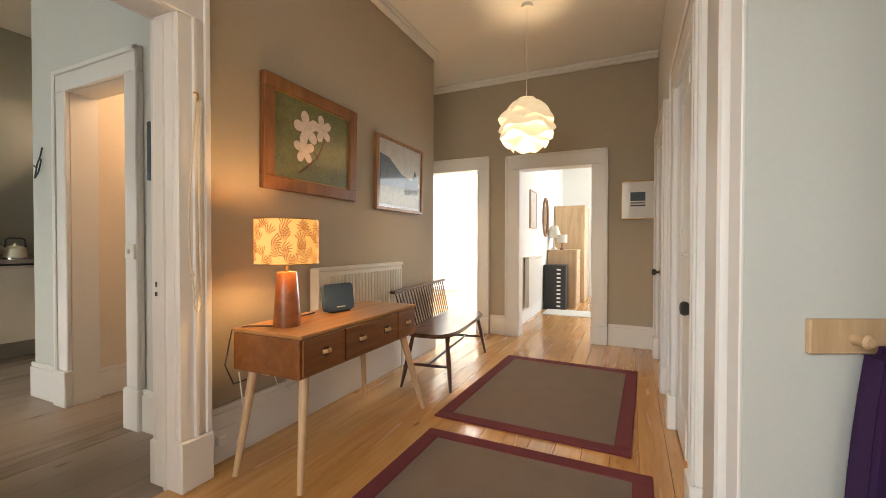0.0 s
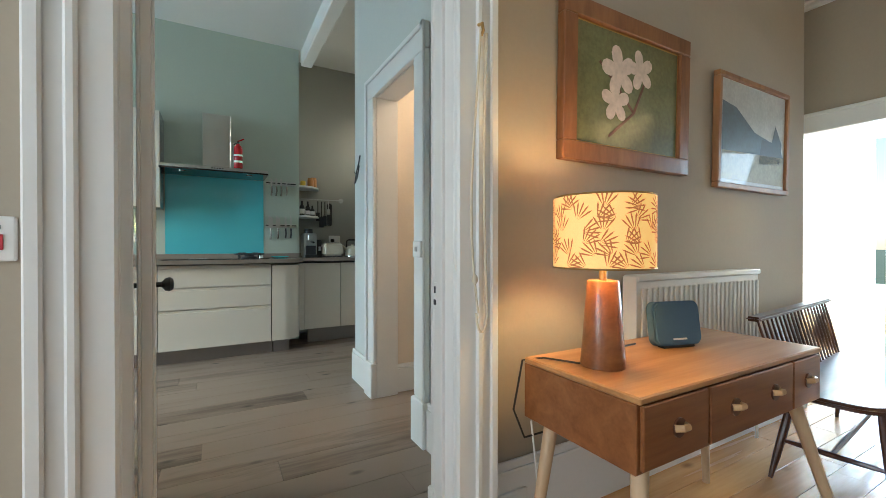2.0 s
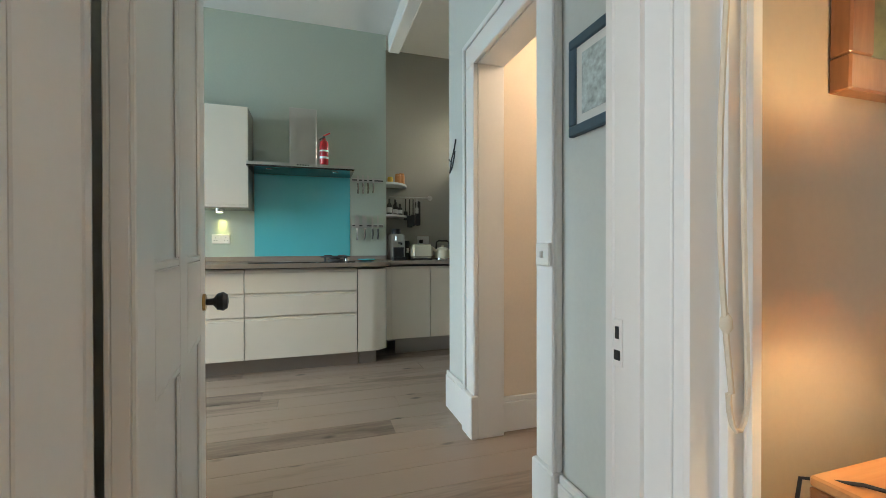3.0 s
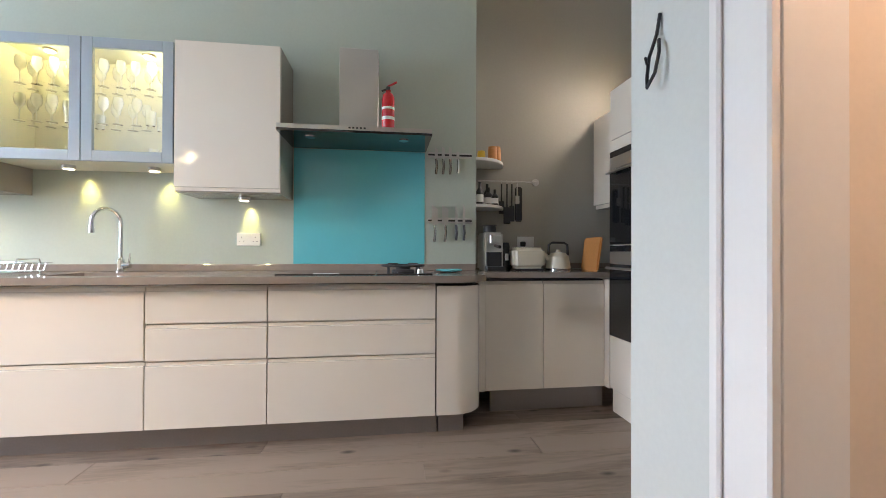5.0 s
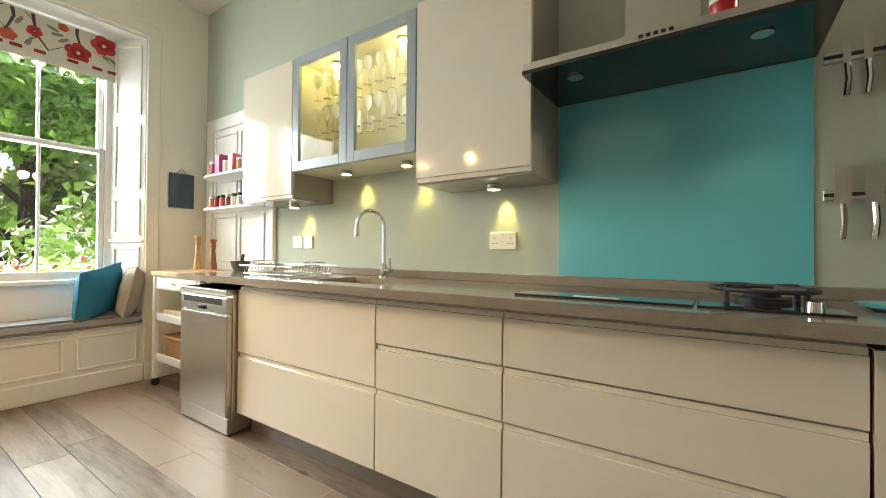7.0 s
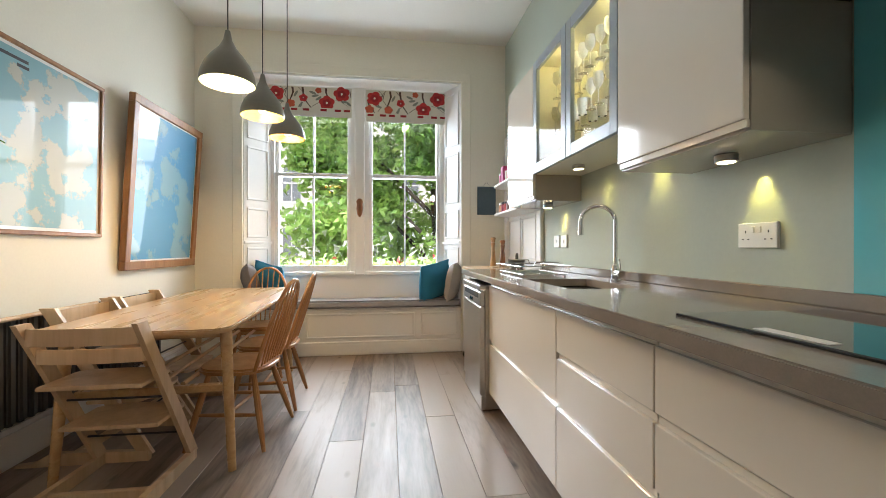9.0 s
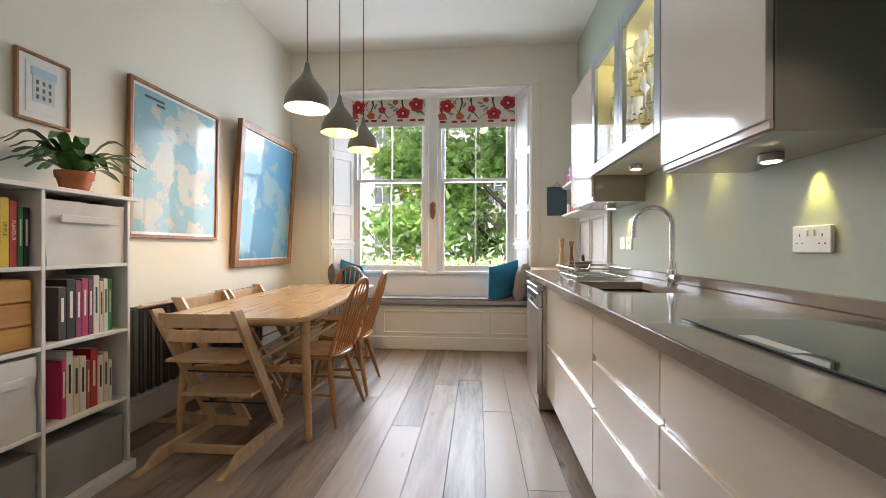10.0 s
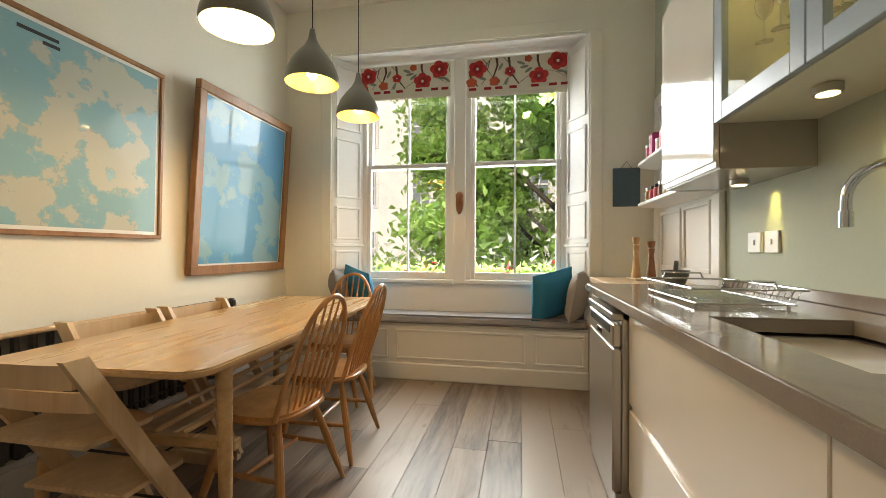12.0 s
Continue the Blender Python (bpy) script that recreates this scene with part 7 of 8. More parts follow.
for x0, z0, x1, z1 in ((-0.14, 0.12, 0.02, 0.24), (0.02, 0.24, 0.10, 0.40), (0.02, 0.24, -0.12, 0.36), (-0.12, 0.36, -0.20, 0.42)):
    part("twig", moved(box(0, math.hypot(x1 - x0, z1 - z0), yy - 0.001, yy, -0.006, 0.006), Matrix.Translation((x0, 0, z0)) @ Matrix.Rotation(-math.atan2(z1 - z0, x1 - x0), 4, "Y")), TWIG, p, smooth=False)
for cx, cz, r in ((-0.08, 0.40, 0.11), (-0.10, 0.27, 0.09), (0.06, 0.43, 0.09)):
    for k in range(5):
        a = k * 1.26 + cx * 9
        bm = bmesh.new()
        pts = []
        for f in np.linspace(0, 2 * math.pi, 12, endpoint=False):
            u, v = r * 0.5 * (1 + math.cos(f)), r * 0.30 * math.sin(f) * (1.0 + 0.25 * math.cos(f))
            pts.append((cx + u * math.cos(a) - v * math.sin(a), cz + u * math.sin(a) + v * math.cos(a)))
        bm.faces.new([bm.verts.new((u, yy - 0.0012 - 0.0002 * k, v)) for u, v in pts])
        part("petal", bm, PETAL, p, smooth=False)
p = wall_frame("framed_painting", Matrix.Translation((WX, 3.73, 1.356)) @ pose(0, 0, 0, 0, 0, 90) @ pose(0, 0, 0, 1), 0.78, 0.605, 0.028, 0.035, MAPWOOD, MOUNT, mat("painted_pale_sky", (0.50, 0.50, 0.46), 0.4, vary=0.2, size=0.1, coat=0.35), "pale framed landscape painting with dark trees", 0.004, "painting")
for pts, c, lab in (([(-0.34, 0.05), (0.34, 0.05), (0.34, 0.22), (-0.34, 0.20)], (0.30, 0.27, 0.15), "field"), ([(-0.34, 0.20), (0.34, 0.22), (0.30, 0.28), (0.0, 0.33), (-0.20, 0.44), (-0.34, 0.46)], (0.06, 0.09, 0.11), "hill"), ([(0.05, 0.16), (0.30, 0.17), (0.32, 0.30), (0.24, 0.40), (0.20, 0.30), (0.08, 0.30)], (0.03, 0.045, 0.05), "trees")):
    bm = bmesh.new()
    bm.faces.new([bm.verts.new((a, -0.0215 - 0.0004 * len(lab), z)) for a, z in pts])
    part("painted_" + lab, bm, mat("paint_" + lab, c, 0.45, vary=0.3, size=0.05, coat=0.35), p, smooth=False)
p = wall_frame("framed_print", Matrix.Translation((0.95, 5.308, 1.335)), 0.32, 0.40, 0.012, 0.02, BRASS, MOUNT, MOUNT, "small framed print with grey bands", 0.06)
part("grey_band", box(-0.07, 0.07, -0.0142, -0.0132, 0.19, 0.28), SLATE, p, smooth=False)
part("dark_band", box(-0.07, 0.07, -0.0142, -0.0132, 0.135, 0.15), INK, p, smooth=False)
part("pale_band", box(-0.07, 0.07, -0.0142, -0.0132, 0.16, 0.18), FELT, p, smooth=False)

# ruffled hall pendant
e = thing("pendant_lamp", (0.106, 3.94, 2.06), "round cream pendant lamp of ruffled layered paper, lit", "pendant lamp")
PAPERL = mat("lit_cream_paper", (0.82, 0.74, 0.56), 0.8, vary=0.05, size=0.1, emit=0.45, glow=(1.0, 0.80, 0.48))
for k in range(7):
    lat = -1.15 + k * 0.38
    r = 0.195 * math.cos(lat * 0.92)
    z = 0.165 * math.sin(lat) - 0.005
    bm = bmesh.new()
    n = 64
    rows = []
    for j, (dr, dz) in enumerate(((-0.03, 0.055), (0.0, 0.02), (0.022, -0.02), (0.028, -0.052))):
        ring = []
        for i in range(n):
            a = 2 * math.pi * i / n
            wv = math.sin(a * 5 + k * 1.9) * 0.5 + math.sin(a * 3 - k * 2.3) * 0.5
            amp = j / 3
            ring.append(bm.verts.new(((r + dr + 0.026 * wv * amp) * math.cos(a), (r + dr + 0.026 * wv * amp) * math.sin(a), z + dz + 0.032 * wv * amp)))
        rows.append(ring)
    for p, q in zip(rows, rows[1:]):
        for i in range(n):
            bm.faces.new((p[i], p[(i + 1) % n], q[(i + 1) % n], q[i]))
    part("ruffle", bm, PAPERL, e)
part("flex", rod((0, 0, 0.18), (0, 0, HH - 2.06 - 0.03), 0.003, n=6), PLASTIC, e)
part("ceiling_rose", turned([(0.05, HH - 2.06 - 0.03), (0.045, HH - 2.06)], 20), PLASTIC, e)


# rugs
def rug(x0, x1, y0, y1, rz, label):
    e = thing("rug", ((x0 + x1) / 2, (y0 + y1) / 2, 0), label, "rug", "hall rugs", rz=rz)
    w, l = (x1 - x0) / 2, (y1 - y0) / 2
    part("field", box(-w + 0.085, w - 0.085, -l + 0.085, l - 0.085, 0.0, 0.010, 0.002), SISAL, e)
    for a in ((-w, w, -l, -l + 0.084), (-w, w, l - 0.084, l), (-w, -w + 0.084, -l + 0.084, l - 0.084), (w - 0.084, w, -l + 0.084, l - 0.084)):
        part("border", box(*a, 0.0, 0.0125, 0.003), BORDER, e)


SISAL = mat("grey_brown_sisal", (0.19, 0.145, 0.115), 0.95, vary=0.12, size=0.15, fine=260, bump=1.0)
BORDER = mat("burgundy_rug_border", (0.14, 0.022, 0.03), 0.9, vary=0.08, size=0.1, fine=400, bump=0.4)
rug(-0.20, 0.92, 2.89, 4.42, -2.0, "grey-brown sisal rug with a burgundy border")
rug(-0.18, 0.97, 1.20, 2.73, -1.0, "grey-brown sisal rug with a burgundy border near the entrance")

# low two-seat bench beyond the desk
e = thing("spindle_bench", (-0.545, 3.86, 0), "dark stained two-seat bench with a spindle back and flat top rail", "bench", rz=6)
out = [(0.215 * math.copysign(abs(math.cos(a)) ** 0.6, math.cos(a)), 0.59 * math.copysign(abs(math.sin(a)) ** 0.45, math.sin(a))) for a in np.linspace(0, 2 * math.pi, 48, endpoint=False)]
part("seat", slab(out, 0.385, 0.415, 0.012, seg=3), DARKWOOD, e)
for sx, sy in ((1, 1), (1, -1), (-1, 1), (-1, -1)):
    part("leg", rod((sx * 0.135, sy * 0.47, 0.39), (sx * 0.195, sy * 0.57, 0), 0.013, 0.009, 10, mid=0.017), DARKWOOD, e)
for sy in (-1, 1):
    part("stretcher", rod((0.17, sy * 0.527, 0.17), (-0.17, sy * 0.527, 0.17), 0.008, mid=0.012), DARKWOOD, e)
part("cross_stretcher", rod((0, -0.527, 0.17), (0, 0.527, 0.17), 0.008, mid=0.012), DARKWOOD, e)
part("top_rail", box(-0.285, -0.225, -0.60, 0.60, 0.700, 0.722, 0.009, seg=2), DARKWOOD, e)
for k in range(20):
    y = -0.53 + k * 0.0558
    part("spindle", rod((-0.175, y * 0.98, 0.405), (-0.252, y * 1.04, 0.704), 0.005, 0.0045, 8, mid=0.0075), DARKWOOD, e)

# vestibule door with a coat rail
LEAFM = Matrix.Translation((1.15, 1.98, 0)) @ pose(0, 0, 0, 0, 0, 24.6)
e = new("door_vestibule")
e.empty_display_size = 0.1
e.matrix_world = LEAFM
tagged(e, "white vestibule door with shade in its colour, standing open, with a coat rail", "door", "", "structure")
# white leaf given the pale grey, which puts its shade into the colour
part("leaf", box(0.0, 0.78, -0.02, 0.02, 0.006, 2.06, 0.003), PALE, e)
part("edge_bead", box(-0.012, 0.0, -0.024, 0.024, 0.006, 2.06, 0.003), WHITE, e)
e = new("coat_rail")
e.empty_display_size = 0.1
e.matrix_world = LEAFM @ pose(0.165, -0.021, 0.79)
tagged(e, "pale wooden coat rail with round pegs on the door", "coat rail")
part("board", box(0, 0.52, -0.018, 0, 0, 0.093, 0.003), BEECH, e)
for x in (0.12, 0.34):
    bm = turned([(0.016, 0), (0.013, 0.02), (0.02, 0.035), (0.012, 0.042)], 16)
    part("peg", moved(bm, Matrix.Translation((x, -0.018, 0.04)) @ Matrix.Rotation(math.pi / 2, 4, "X")), BEECH, e)
COAT = mat("purple_wool", (0.035, 0.01, 0.06), 0.95, vary=0.2, fine=300, bump=0.5)
e = new("coat")
e.empty_display_size = 0.1
e.matrix_world = LEAFM @ pose(0.39, -0.085, 0.12)
tagged(e, "dark purple coat hanging from the rail", "coat")
bm = box(-0.17, 0.2, -0.06, 0.045, 0, 0.70, 0.03, seg=3)
bmesh.ops.subdivide_edges(bm, edges=bm.edges, cuts=5, use_grid_fill=True)
for v in bm.verts:
    v.co.y += 0.014 * math.sin(v.co.x * 45 + v.co.z * 3) * (1 if v.co.y < 0 else 0)
    v.co.x *= 1.0 - 0.45 * (v.co.z / 0.70) ** 2
part("cloth", bm, COAT, e)
part("loop", tube([(0, 0.03, 0.69), (0, 0.045, 0.72), (0, 0.05, 0.70)], 0.004, 6), COAT, e)

# ---- bedroom beyond ----
e = thing("drawer_tower", (-0.24, 7.55, 0), "black narrow multi-drawer cabinet with white labels", "drawers")
part("case", box(-0.415, -0.06, 7.42, 7.75, 0, 0.73, 0.004), INK, e, world=True)
for k in range(10):
    part("label", box(-0.20, -0.14, 7.414, 7.4195, 0.05 + k * 0.066, 0.075 + k * 0.066), PLASTIC, e, world=True)
e = thing("chest_of_drawers", (-0.15, 8.1, 0), "pale wooden chest of drawers", "chest of drawers")
part("case", box(-0.41, 0.06, 7.78, 8.35, 0, 0.95, 0.005), BEECH, e, world=True)
part("top", box(-0.415, 0.075, 7.765, 8.36, 0.95, 0.975, 0.004), BEECH, e, world=True)
for k in range(4):
    d = part("drawer", box(0.06, 0.068, 7.80, 8.33, 0.05 + k * 0.225, 0.26 + k * 0.225, 0.003), BEECH, e, world=True)
    part("knob", rod((0.068, 8.06, 0.155 + k * 0.225), (0.085, 8.06, 0.155 + k * 0.225), 0.012), BEECH, d, world=True)
e = thing("wardrobe", (-0.1, 8.9, 0), "tall pale wooden wardrobe", "wardrobe")
part("case", box(-0.41, 0.13, 8.45, 9.2, 0, 1.78, 0.005), BEECH, e, world=True)
part("door", box(-0.38, 0.10, 8.438, 8.449, 0.06, 1.74, 0.003), BEECH, e, world=True)
CREAMSHADE = mat("cream_lampshade", (0.70, 0.66, 0.56), 0.9)
for x, y, s in ((-0.33, 7.95, 1.0), (-0.19, 7.90, 0.62)):
    e = thing("bedside_lamp", (x, y, 0.975), "table lamp with a cream shade on the chest", "lamp", "lamps on the chest")
    part("base", turned([(0.06 * s, 0), (0.05 * s, 0.02), (0.015, 0.05 * s), (0.015, 0.22 * s)], 18, at=(x, y, 0.975)), TEAK if s < 1 else CREAMSHADE, e, world=True)
    part("shade", turned([(0.11 * s + 0.02, 0.2 * s), (0.06 * s + 0.05 * (s < 1), 0.42 * s)], 24, at=(x, y, 0.975), cap=False), CREAMSHADE, e, world=True)
e = thing("radiator", (-0.38, 6.5, 0.2), "white panel radiator on the bedroom wall", "radiator")
part("panel", box(-0.405, -0.345, 6.05, 6.95, 0.22, 0.88, 0.01, seg=2), RW, e, world=True)
part("top_grille", box(-0.418, -0.34, 6.045, 6.955, 0.88, 0.90, 0.004), RW, e, world=True)
for y in (6.15, 6.85):
    part("wall_bracket", box(-0.42, -0.405, y - 0.02, y + 0.02, 0.4, 0.5), RW, e, world=True)
wall_frame("framed_print", Matrix.Translation((-0.42, 6.6, 1.30)) @ pose(0, 0, 0, 0, 0, 90), 0.42, 0.55, 0.02, 0.02, BEECH, MOUNT, mat("pinkish_print", (0.6, 0.5, 0.42), 0.6, vary=0.3, size=0.06), "pale wood framed print", 0.07)
e = thing("wall_mirror", (-0.41, 7.55, 1.2), "oval mirror in a wooden frame", "mirror")
bm = tube([(-0.405, 7.55 + 0.2 * math.cos(a), 1.52 + 0.31 * math.sin(a)) for a in np.linspace(0, 2 * math.pi, 36, endpoint=False)], 0.02, 8, loop=True)
part("frame", bm, MAPWOOD, e, world=True)
bm = bmesh.new()
bm.faces.new([bm.verts.new((-0.408, 7.55 + 0.195 * math.cos(a), 1.52 + 0.305 * math.sin(a))) for a in np.linspace(0, 2 * math.pi, 36, endpoint=False)])
part("mirror_glass", bm, CHROME, e, world=True)
e = thing("bedroom_rug", (0.5, 8.1, 0), "pale cream bedroom rug", "rug")
part("pile", box(-0.34, 1.3, 6.9, 7.41, 0, 0.014, 0.004), mat("cream_rug", (0.66, 0.63, 0.56), 0.95, vary=0.08, fine=300, bump=0.8), e, world=True)
structure("baseboard_bedroom", box(-0.42, 2.2, 9.478, 9.5, 0, 0.2, 0.004), WHITE, "white painted skirting board", "skirting board")
# ---- outside the kitchen window ----
GZ = -4.2
GRASS = mat("garden_ground", (0.07, 0.10, 0.035), 0.95, vary=0.35, size=0.8, fine=25)
structure("ground", box(-900, 900, -900, 900, GZ - 0.4, GZ), GRASS, "grassy back green below the window", "ground")
SANDSTONE = mat("blond_sandstone", (0.82, 0.79, 0.72), 0.9, vary=0.14, size=0.6, fine=14, bump=0.3)
REDSTONE = mat("pink_sandstone", (0.42, 0.25, 0.17), 0.9, vary=0.14, size=0.6, fine=14, bump=0.3)
ROOF = mat("slate_roof", (0.09, 0.10, 0.11), 0.7, vary=0.2, size=0.3, fine=20)
# far panes are lightened: reflected sky is put into their colour
DARKGLASS = mat("far_window_glass", (0.22, 0.24, 0.25), 0.05, vary=0.2, bump=0)


def tenement(x0, x1, y0, y1, top, face, stone, label, step=2.6):
    """A stone tenement block whose face ('y' front at y1, or 'x' front at x1) holds rows of sash windows."""
    e = thing("tenement", ((x0 + x1) / 2, (y0 + y1) / 2, GZ), label, "building")
    part("wall", box(x0, x1, y0, y1, GZ, top), stone, e, world=True)
    part("cornice", box(x0 - 0.15, x1 + 0.15, y0 - 0.15, y1 + 0.15, top, top + 0.3, 0.05), stone, e, world=True)
    part("roof", box(x0 + 0.5, x1 - 0.5, y0 + 0.5, y1 - 0.5, top + 0.3, top + 1.6, 0.6), ROOF, e, world=True)
    lo, hi = (x0, x1) if face == "y" else (y0, y1)
    n = int((hi - lo) / step)
    for lev in range(5):
        z = GZ + 1.3 + lev * 3.2
        if z + 2 > top:
            break
        for k in range(n):
            c = lo + (k + 0.5) * (hi - lo) / n
            if face == "y":
                surround = box(c - 0.62, c + 0.62, y1, y1 + 0.04, z - 0.15, z + 2.0, 0.01)
                glass_b = box(c - 0.45, c + 0.45, y1 + 0.041, y1 + 0.06, z, z + 1.8)
                bars = box(c - 0.47, c + 0.47, y1 + 0.061, y1 + 0.09, z + 0.86, z + 0.93)
                box(c - 0.025, c + 0.025, y1 + 0.061, y1 + 0.09, z, z + 1.8, bm=bars)
                box(c - 0.48, c - 0.43, y1 + 0.061, y1 + 0.09, z, z + 1.8, bm=bars)
                box(c + 0.43, c + 0.48, y1 + 0.061, y1 + 0.09, z, z + 1.8, bm=bars)
            else:
                surround = box(x1, x1 + 0.04, c - 0.62, c + 0.62, z - 0.15, z + 2.0, 0.01)
                glass_b = box(x1 + 0.041, x1 + 0.06, c - 0.45, c + 0.45, z, z + 1.8)
                bars = box(x1 + 0.061, x1 + 0.09, c - 0.47, c + 0.47, z + 0.86, z + 0.93)
                box(x1 + 0.061, x1 + 0.09, c - 0.025, c + 0.025, z, z + 1.8, bm=bars)
                box(x1 + 0.061, x1 + 0.09, c - 0.48, c - 0.43, z, z + 1.8, bm=bars)
                box(x1 + 0.061, x1 + 0.09, c + 0.43, c + 0.48, z, z + 1.8, bm=bars)
            w = part("window", surround, stone, e, world=True)
            part("pane", glass_b, DARKGLASS, w, world=True, smooth=False)
            part("sash_bars", bars, WHITE, w, world=True)
    return e


t = tenement(-6.0, 12.0, -26.0, -20.0, 11.5, "y", SANDSTONE, "pale blond sandstone tenement across the back green")
part("drain_pipe", rod((-1.3, -19.9, GZ), (-1.3, -19.9, 11.4), 0.07), INK, t, world=True)
tenement(-34.0, -15.0, -30.0, -4.0, 11.5, "x", REDSTONE, "pink sandstone tenement beside the back green")

LEAVES = mat("maple_leaf", (0.20, 0.36, 0.07), 0.5, vary=0.35, size=0.5, fine=3, bump=0)
nt = LEAVES.node_tree
tl, mx = nt.nodes.new("ShaderNodeBsdfTranslucent"), nt.nodes.new("ShaderNodeMixShader")
tl.inputs[0].default_value, mx.inputs[0].default_value = (0.58, 0.76, 0.22, 1), 0.6
nt.links.new(nt.nodes["Principled BSDF"].outputs[0], mx.inputs[1])
nt.links.new(tl.outputs[0], mx.inputs[2])
nt.links.new(mx.outputs[0], nt.nodes["Material Output"].inputs[0])
BARK = mat("tree_bark", (0.07, 0.055, 0.04), 0.95, vary=0.3, size=0.15, fine=20, bump=0.8)


def tree(x, y, height, spread, seed, n_leaf, label, low=0.25):
    rng = np.random.default_rng(seed)
    e = thing("tree", (x, y, GZ), label, "tree", "garden trees")
    part("trunk", tube([(0, 0, 0), (0.1, 0.05, height * 0.25), (-0.05, 0.1, height * 0.5), (0.1, 0, height * 0.85)], [0.22, 0.17, 0.11, 0.03], 10), BARK, e)
    clumps = []
    for k in range(26):
        a, f = k * 2.4 + rng.random(), low + (1 - low) * (k / 26)
        r = spread * math.sin(math.pi * (0.18 + 0.74 * (f - low) / (1 - low))) * (0.65 + 0.5 * rng.random())
        tip = Vector((r * math.cos(a), r * math.sin(a), height * (f * 0.92 + 0.06)))
        root = Vector((0.03, 0.05, height * max(0.12, f * 0.75 - 0.05)))
        mid = root.lerp(tip, 0.55) + Vector((0, 0, 0.25))
        part("limb", tube([root, mid, tip], [0.07, 0.045, 0.012], 6), BARK, e)
        for g in (0.55, 0.8, 1.0):
            clumps.append((root.lerp(tip, g) + Vector((0, 0, 0.15)), 0.45 + 0.4 * rng.random()))
    c = np.array([v for v, _ in clumps])
    s = np.array([q for _, q in clumps])
    pick = rng.integers(0, len(clumps), n_leaf)
    centre = c[pick] + rng.normal(0, 0.55, (n_leaf, 3)) * s[pick][:, None] * (1, 1, 0.6)
    size = rng.uniform(0.06, 0.13, n_leaf)
    nrm = rng.normal(0, 1, (n_leaf, 3)) + (0, 0, 0.9)
    nrm /= np.linalg.norm(nrm, axis=1)[:, None]
    u = np.cross(nrm, rng.normal(0, 1, (n_leaf, 3)))
    u /= np.linalg.norm(u, axis=1)[:, None]
    v = np.cross(nrm, u)
    u, v = u * size[:, None], v * size[:, None] * 0.8
    fold = nrm * size[:, None] * 0.25
    verts = np.stack([centre - u, centre - 0.2 * u - v + fold, centre + u, centre - 0.2 * u + v + fold], 1).reshape(-1, 3)
    idx = np.arange(n_leaf)[:, None] * 4
    faces = np.concatenate([idx + (0, 1, 2), idx + (0, 2, 3)]).tolist()
    mesh = bpy.data.meshes.new("crown")
    mesh.from_pydata(verts.tolist(), [], faces)
    mesh.materials.append(LEAVES)
    part("crown", None, None, e, mesh=mesh, kind="stuff")
    return e


tree(-4.7, -10.0, 12.0, 3.6, 5, 90000, "leafy green maple tree close to the window", low=0.2)
tree(-9.6, -12.0, 11.0, 3.2, 6, 40000, "leafy green maple tree further along the green", low=0.2)
tree(-5.4, -15.0, 7.4, 2.2, 9, 8000, "smaller green tree behind the maple", low=0.15)
# flowering shrubs and a window box
def shrub(x, y, height, spread, seed, n, material, label):
    rng = np.random.default_rng(seed)
    e = thing("shrub", (x, y, GZ), label, "shrub", "garden shrubs")
    part("stem", rod((0, 0, 0), (0.1, 0, height * 0.7), 0.08, 0.03), BARK, e)
    clump = rng.normal(0, 1, (40, 3)) * (spread * 0.5, spread * 0.5, height * 0.10) + (0, 0, height * 0.82)
    for name, m, k, sz in (("foliage", LEAVES, n, 0.07), ("blossom", material, n // 2, 0.06)):
        cen = clump[rng.integers(0, 40, k)] + rng.normal(0, 0.28, (k, 3)) + (0, 0, 0.06 if name == "blossom" else 0)
        mesh = bpy.data.meshes.new(name)
        mesh.from_pydata((cen[:, None] + rng.normal(0, 1, (k, 3, 3)) * sz).reshape(-1, 3).tolist(), [], np.arange(k * 3).reshape(-1, 3).tolist())
        mesh.materials.append(m)
        part(name, None, None, e, mesh=mesh, kind="stuff")


BLOOM = mat("white_blossom", (0.75, 0.74, 0.68), 0.8, vary=0.1)
REDBLOOM = mat("red_geranium", (0.55, 0.03, 0.03), 0.7, vary=0.1)
for k, (x, y, h) in enumerate(((-3.0, -7.6, 5.0), (-5.6, -7.9, 5.8), (-8.0, -8.2, 6.0), (-0.8, -8.4, 4.6))):
    shrub(x, y, h, 1.3, 30 + k, 6000, BLOOM, "white flowering shrub below the window")
e = thing("window_box", (-3.06, -3.3, 0.62), "window box of red and white geraniums on the outer sill", "window box")
part("trough", box(-4.0, -2.15, -3.42, -3.22, 0.60, 0.78, 0.01), TERRA, e, world=True)
structure("trim_outer_sill", box(-4.2, -1.9, -3.45, -3.16, 0.52, 0.60, 0.01), SANDSTONE, "stone window sill outside", "window sill")
rng = np.random.default_rng(3)
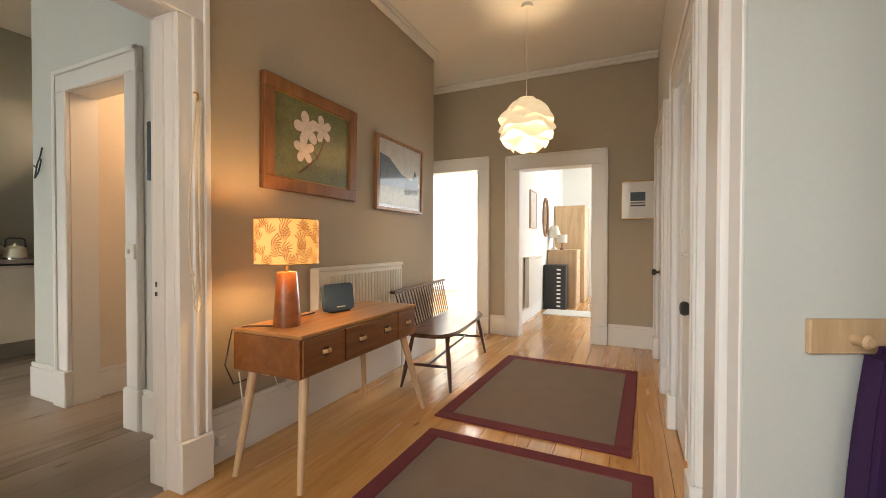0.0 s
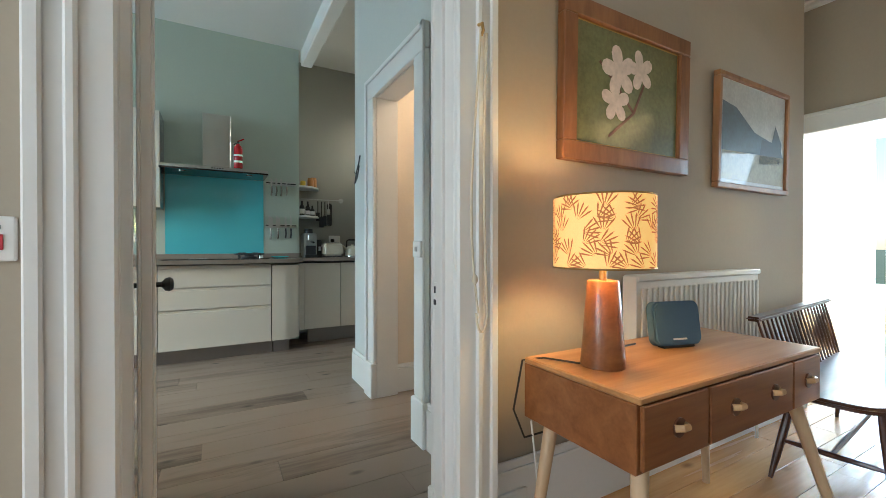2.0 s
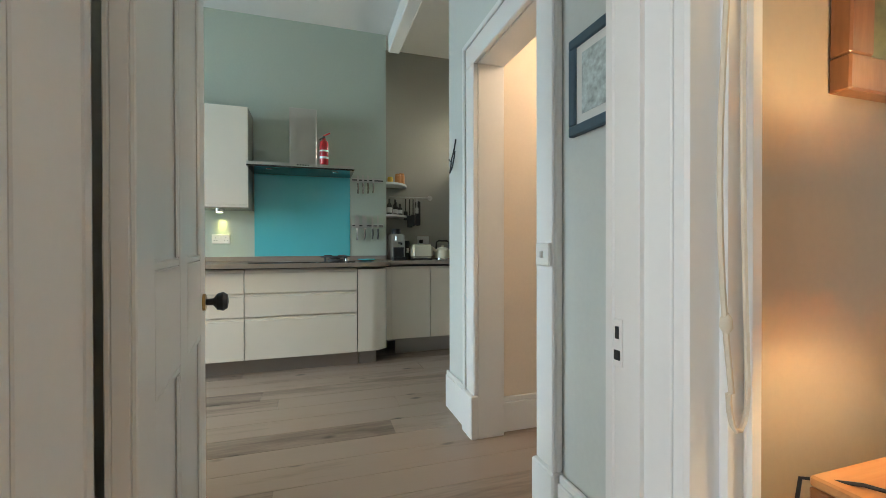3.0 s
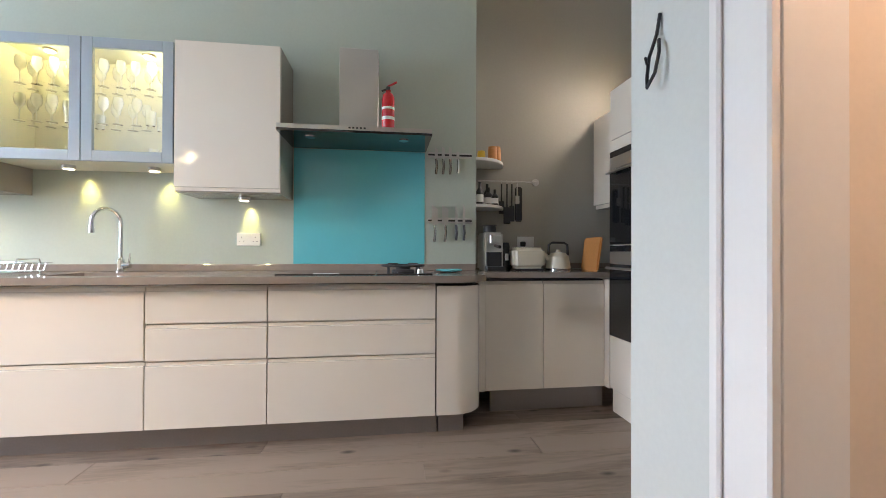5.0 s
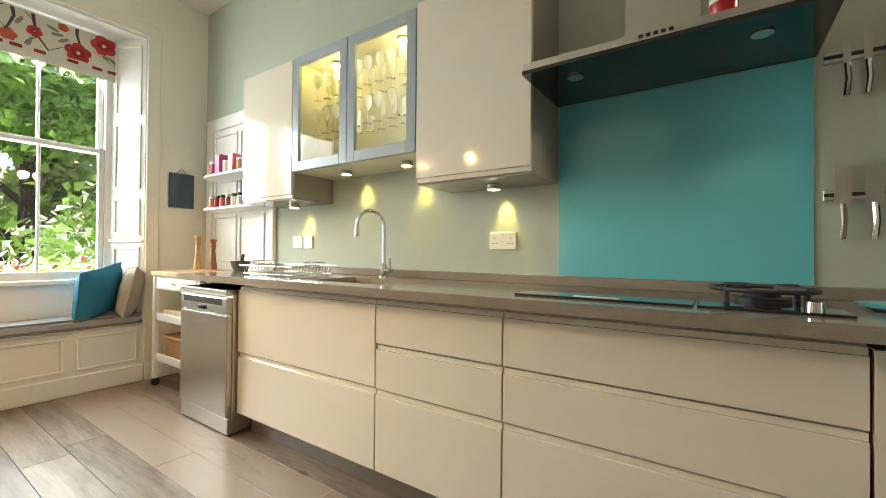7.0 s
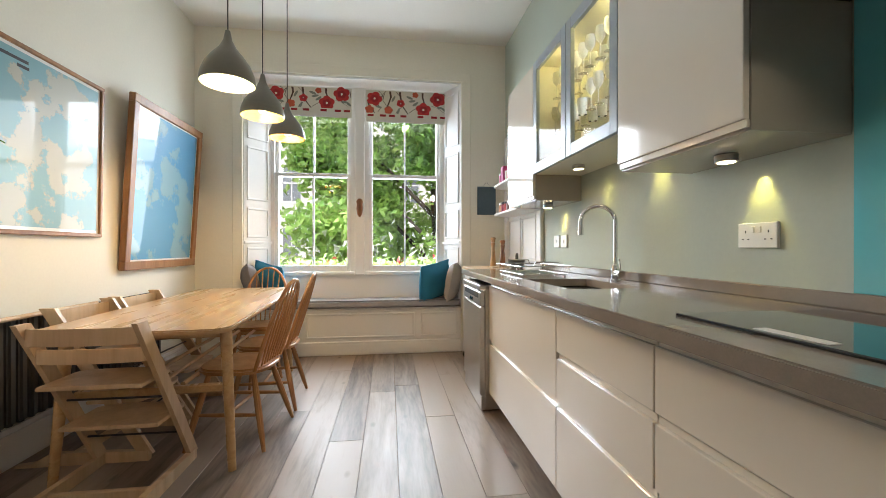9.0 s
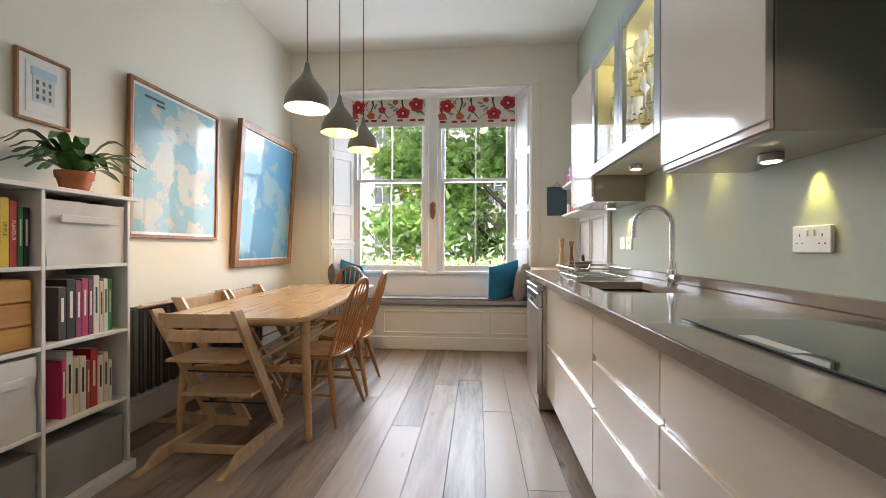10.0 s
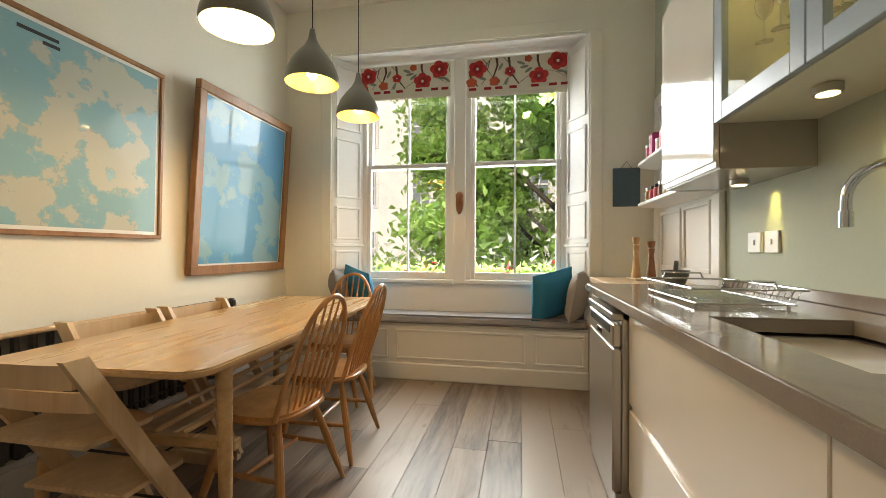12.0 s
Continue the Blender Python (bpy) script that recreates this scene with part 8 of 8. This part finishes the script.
for name, m, n, spread, sz in (("foliage", LEAVES, 900, 0.07, 0.03), ("red_flowers", REDBLOOM, 70, 0.06, 0.022), ("white_flowers", BLOOM, 60, 0.06, 0.02)):
    cx = rng.uniform(-4.0, -2.15, n)
    if name == "red_flowers":
        cx = rng.choice([-2.4, -2.75, -3.55, -3.45, -3.9], n) + rng.normal(0, 0.05, n)
    cen = np.stack([cx, rng.normal(-3.31, 0.05, n), 0.80 + np.abs(rng.normal(0, spread, n)) + (0.05 if "flowers" in name else 0)], 1)
    d = rng.normal(0, 1, (n, 3, 3)) * sz
    mesh = bpy.data.meshes.new(name)
    mesh.from_pydata((cen[:, None] + d).reshape(-1, 3).tolist(), [], np.arange(n * 3).reshape(-1, 3).tolist())
    mesh.materials.append(m)
    part(name, None, None, e, mesh=mesh, world=True, kind="stuff")
# ---- floor pieces, last ----
def boards(parent, name, material, x0, x1, y0, y1, along, width, length, seed, gap=0.0016, limit=300):
    """Floorboards laid in staggered rows over a rectangle; alike boards share one mesh."""
    rng = random.Random(seed)
    made, rest = {}, bmesh.new()
    count, extra = 0, 0
    lo, hi, a0, a1 = (y0, y1, x0, x1) if along == "x" else (x0, x1, y0, y1)
    row = lo
    while row < hi - 1e-4:
        w = min(width, hi - row)
        at = a0 - rng.random() * length
        while at < a1:
            ln = length * rng.choice((0.7, 0.9, 1.0, 1.0, 1.15))
            s, t = max(at, a0), min(at + ln, a1)
            at += ln
            if t - s < 0.05:
                continue
            ln2 = round(t - s, 2)
            if count < limit:
                key = (round(w, 3), ln2)
                dims = (ln2 - gap, w - gap) if along == "x" else (w - gap, ln2 - gap)
                if key not in made:
                    made[key] = None
                    ob = part(name, box(-dims[0] / 2, dims[0] / 2, -dims[1] / 2, dims[1] / 2, -0.02, 0, 0.0012), material, parent, smooth=False)
                    made[key] = ob.data
                else:
                    ob = part(name, None, None, parent, mesh=made[key])
                c = ((s + t) / 2, row + w / 2) if along == "x" else (row + w / 2, (s + t) / 2)
                ob.location = (c[0], c[1], 0.0)
                count += 1
            else:
                extra += 1
                if along == "x":
                    box(s, t - gap, row, row + w - gap, -0.02, 0, bm=rest)
                else:
                    box(row, row + w - gap, s, t - gap, -0.02, 0, bm=rest)
        row += width
    if extra:
        tagged(part(name + "_rest", rest, material, parent, smooth=False), kind="stuff")
    else:
        rest.free()


f = thing("floor_kitchen", (0, 0, 0), "grey-brown smoked oak plank floor", "floor", "", "structure")
boards(f, "plank", OAK, -4.95, -0.96, -2.69, 3.34, "y", 0.19, 2.5, 3)
f = thing("floor_hall", (0, 0, 0), "honey coloured varnished pine floorboards", "floor", "", "structure")
boards(f, "board", PINE, -0.96, 1.13, -1.2, 5.47, "y", 0.135, 3.2, 5)
boards(f, "board", PINE, -2.6, -0.96, 4.25, 5.47, "y", 0.135, 3.2, 6)
f = thing("floor_parlour", (0, 0, 0), "honey coloured pine floorboards in the sunny room", "floor", "", "structure")
boards(f, "board", PINE, -3.48, -0.62, 5.47, 9.28, "y", 0.2, 4.0, 7)
f = thing("floor_bedroom", (0, 0, 0), "honey coloured pine floorboards in the bedroom", "floor", "", "structure")
boards(f, "board", PINE, -0.42, 2.2, 5.47, 9.5, "y", 0.135, 4.0, 9)
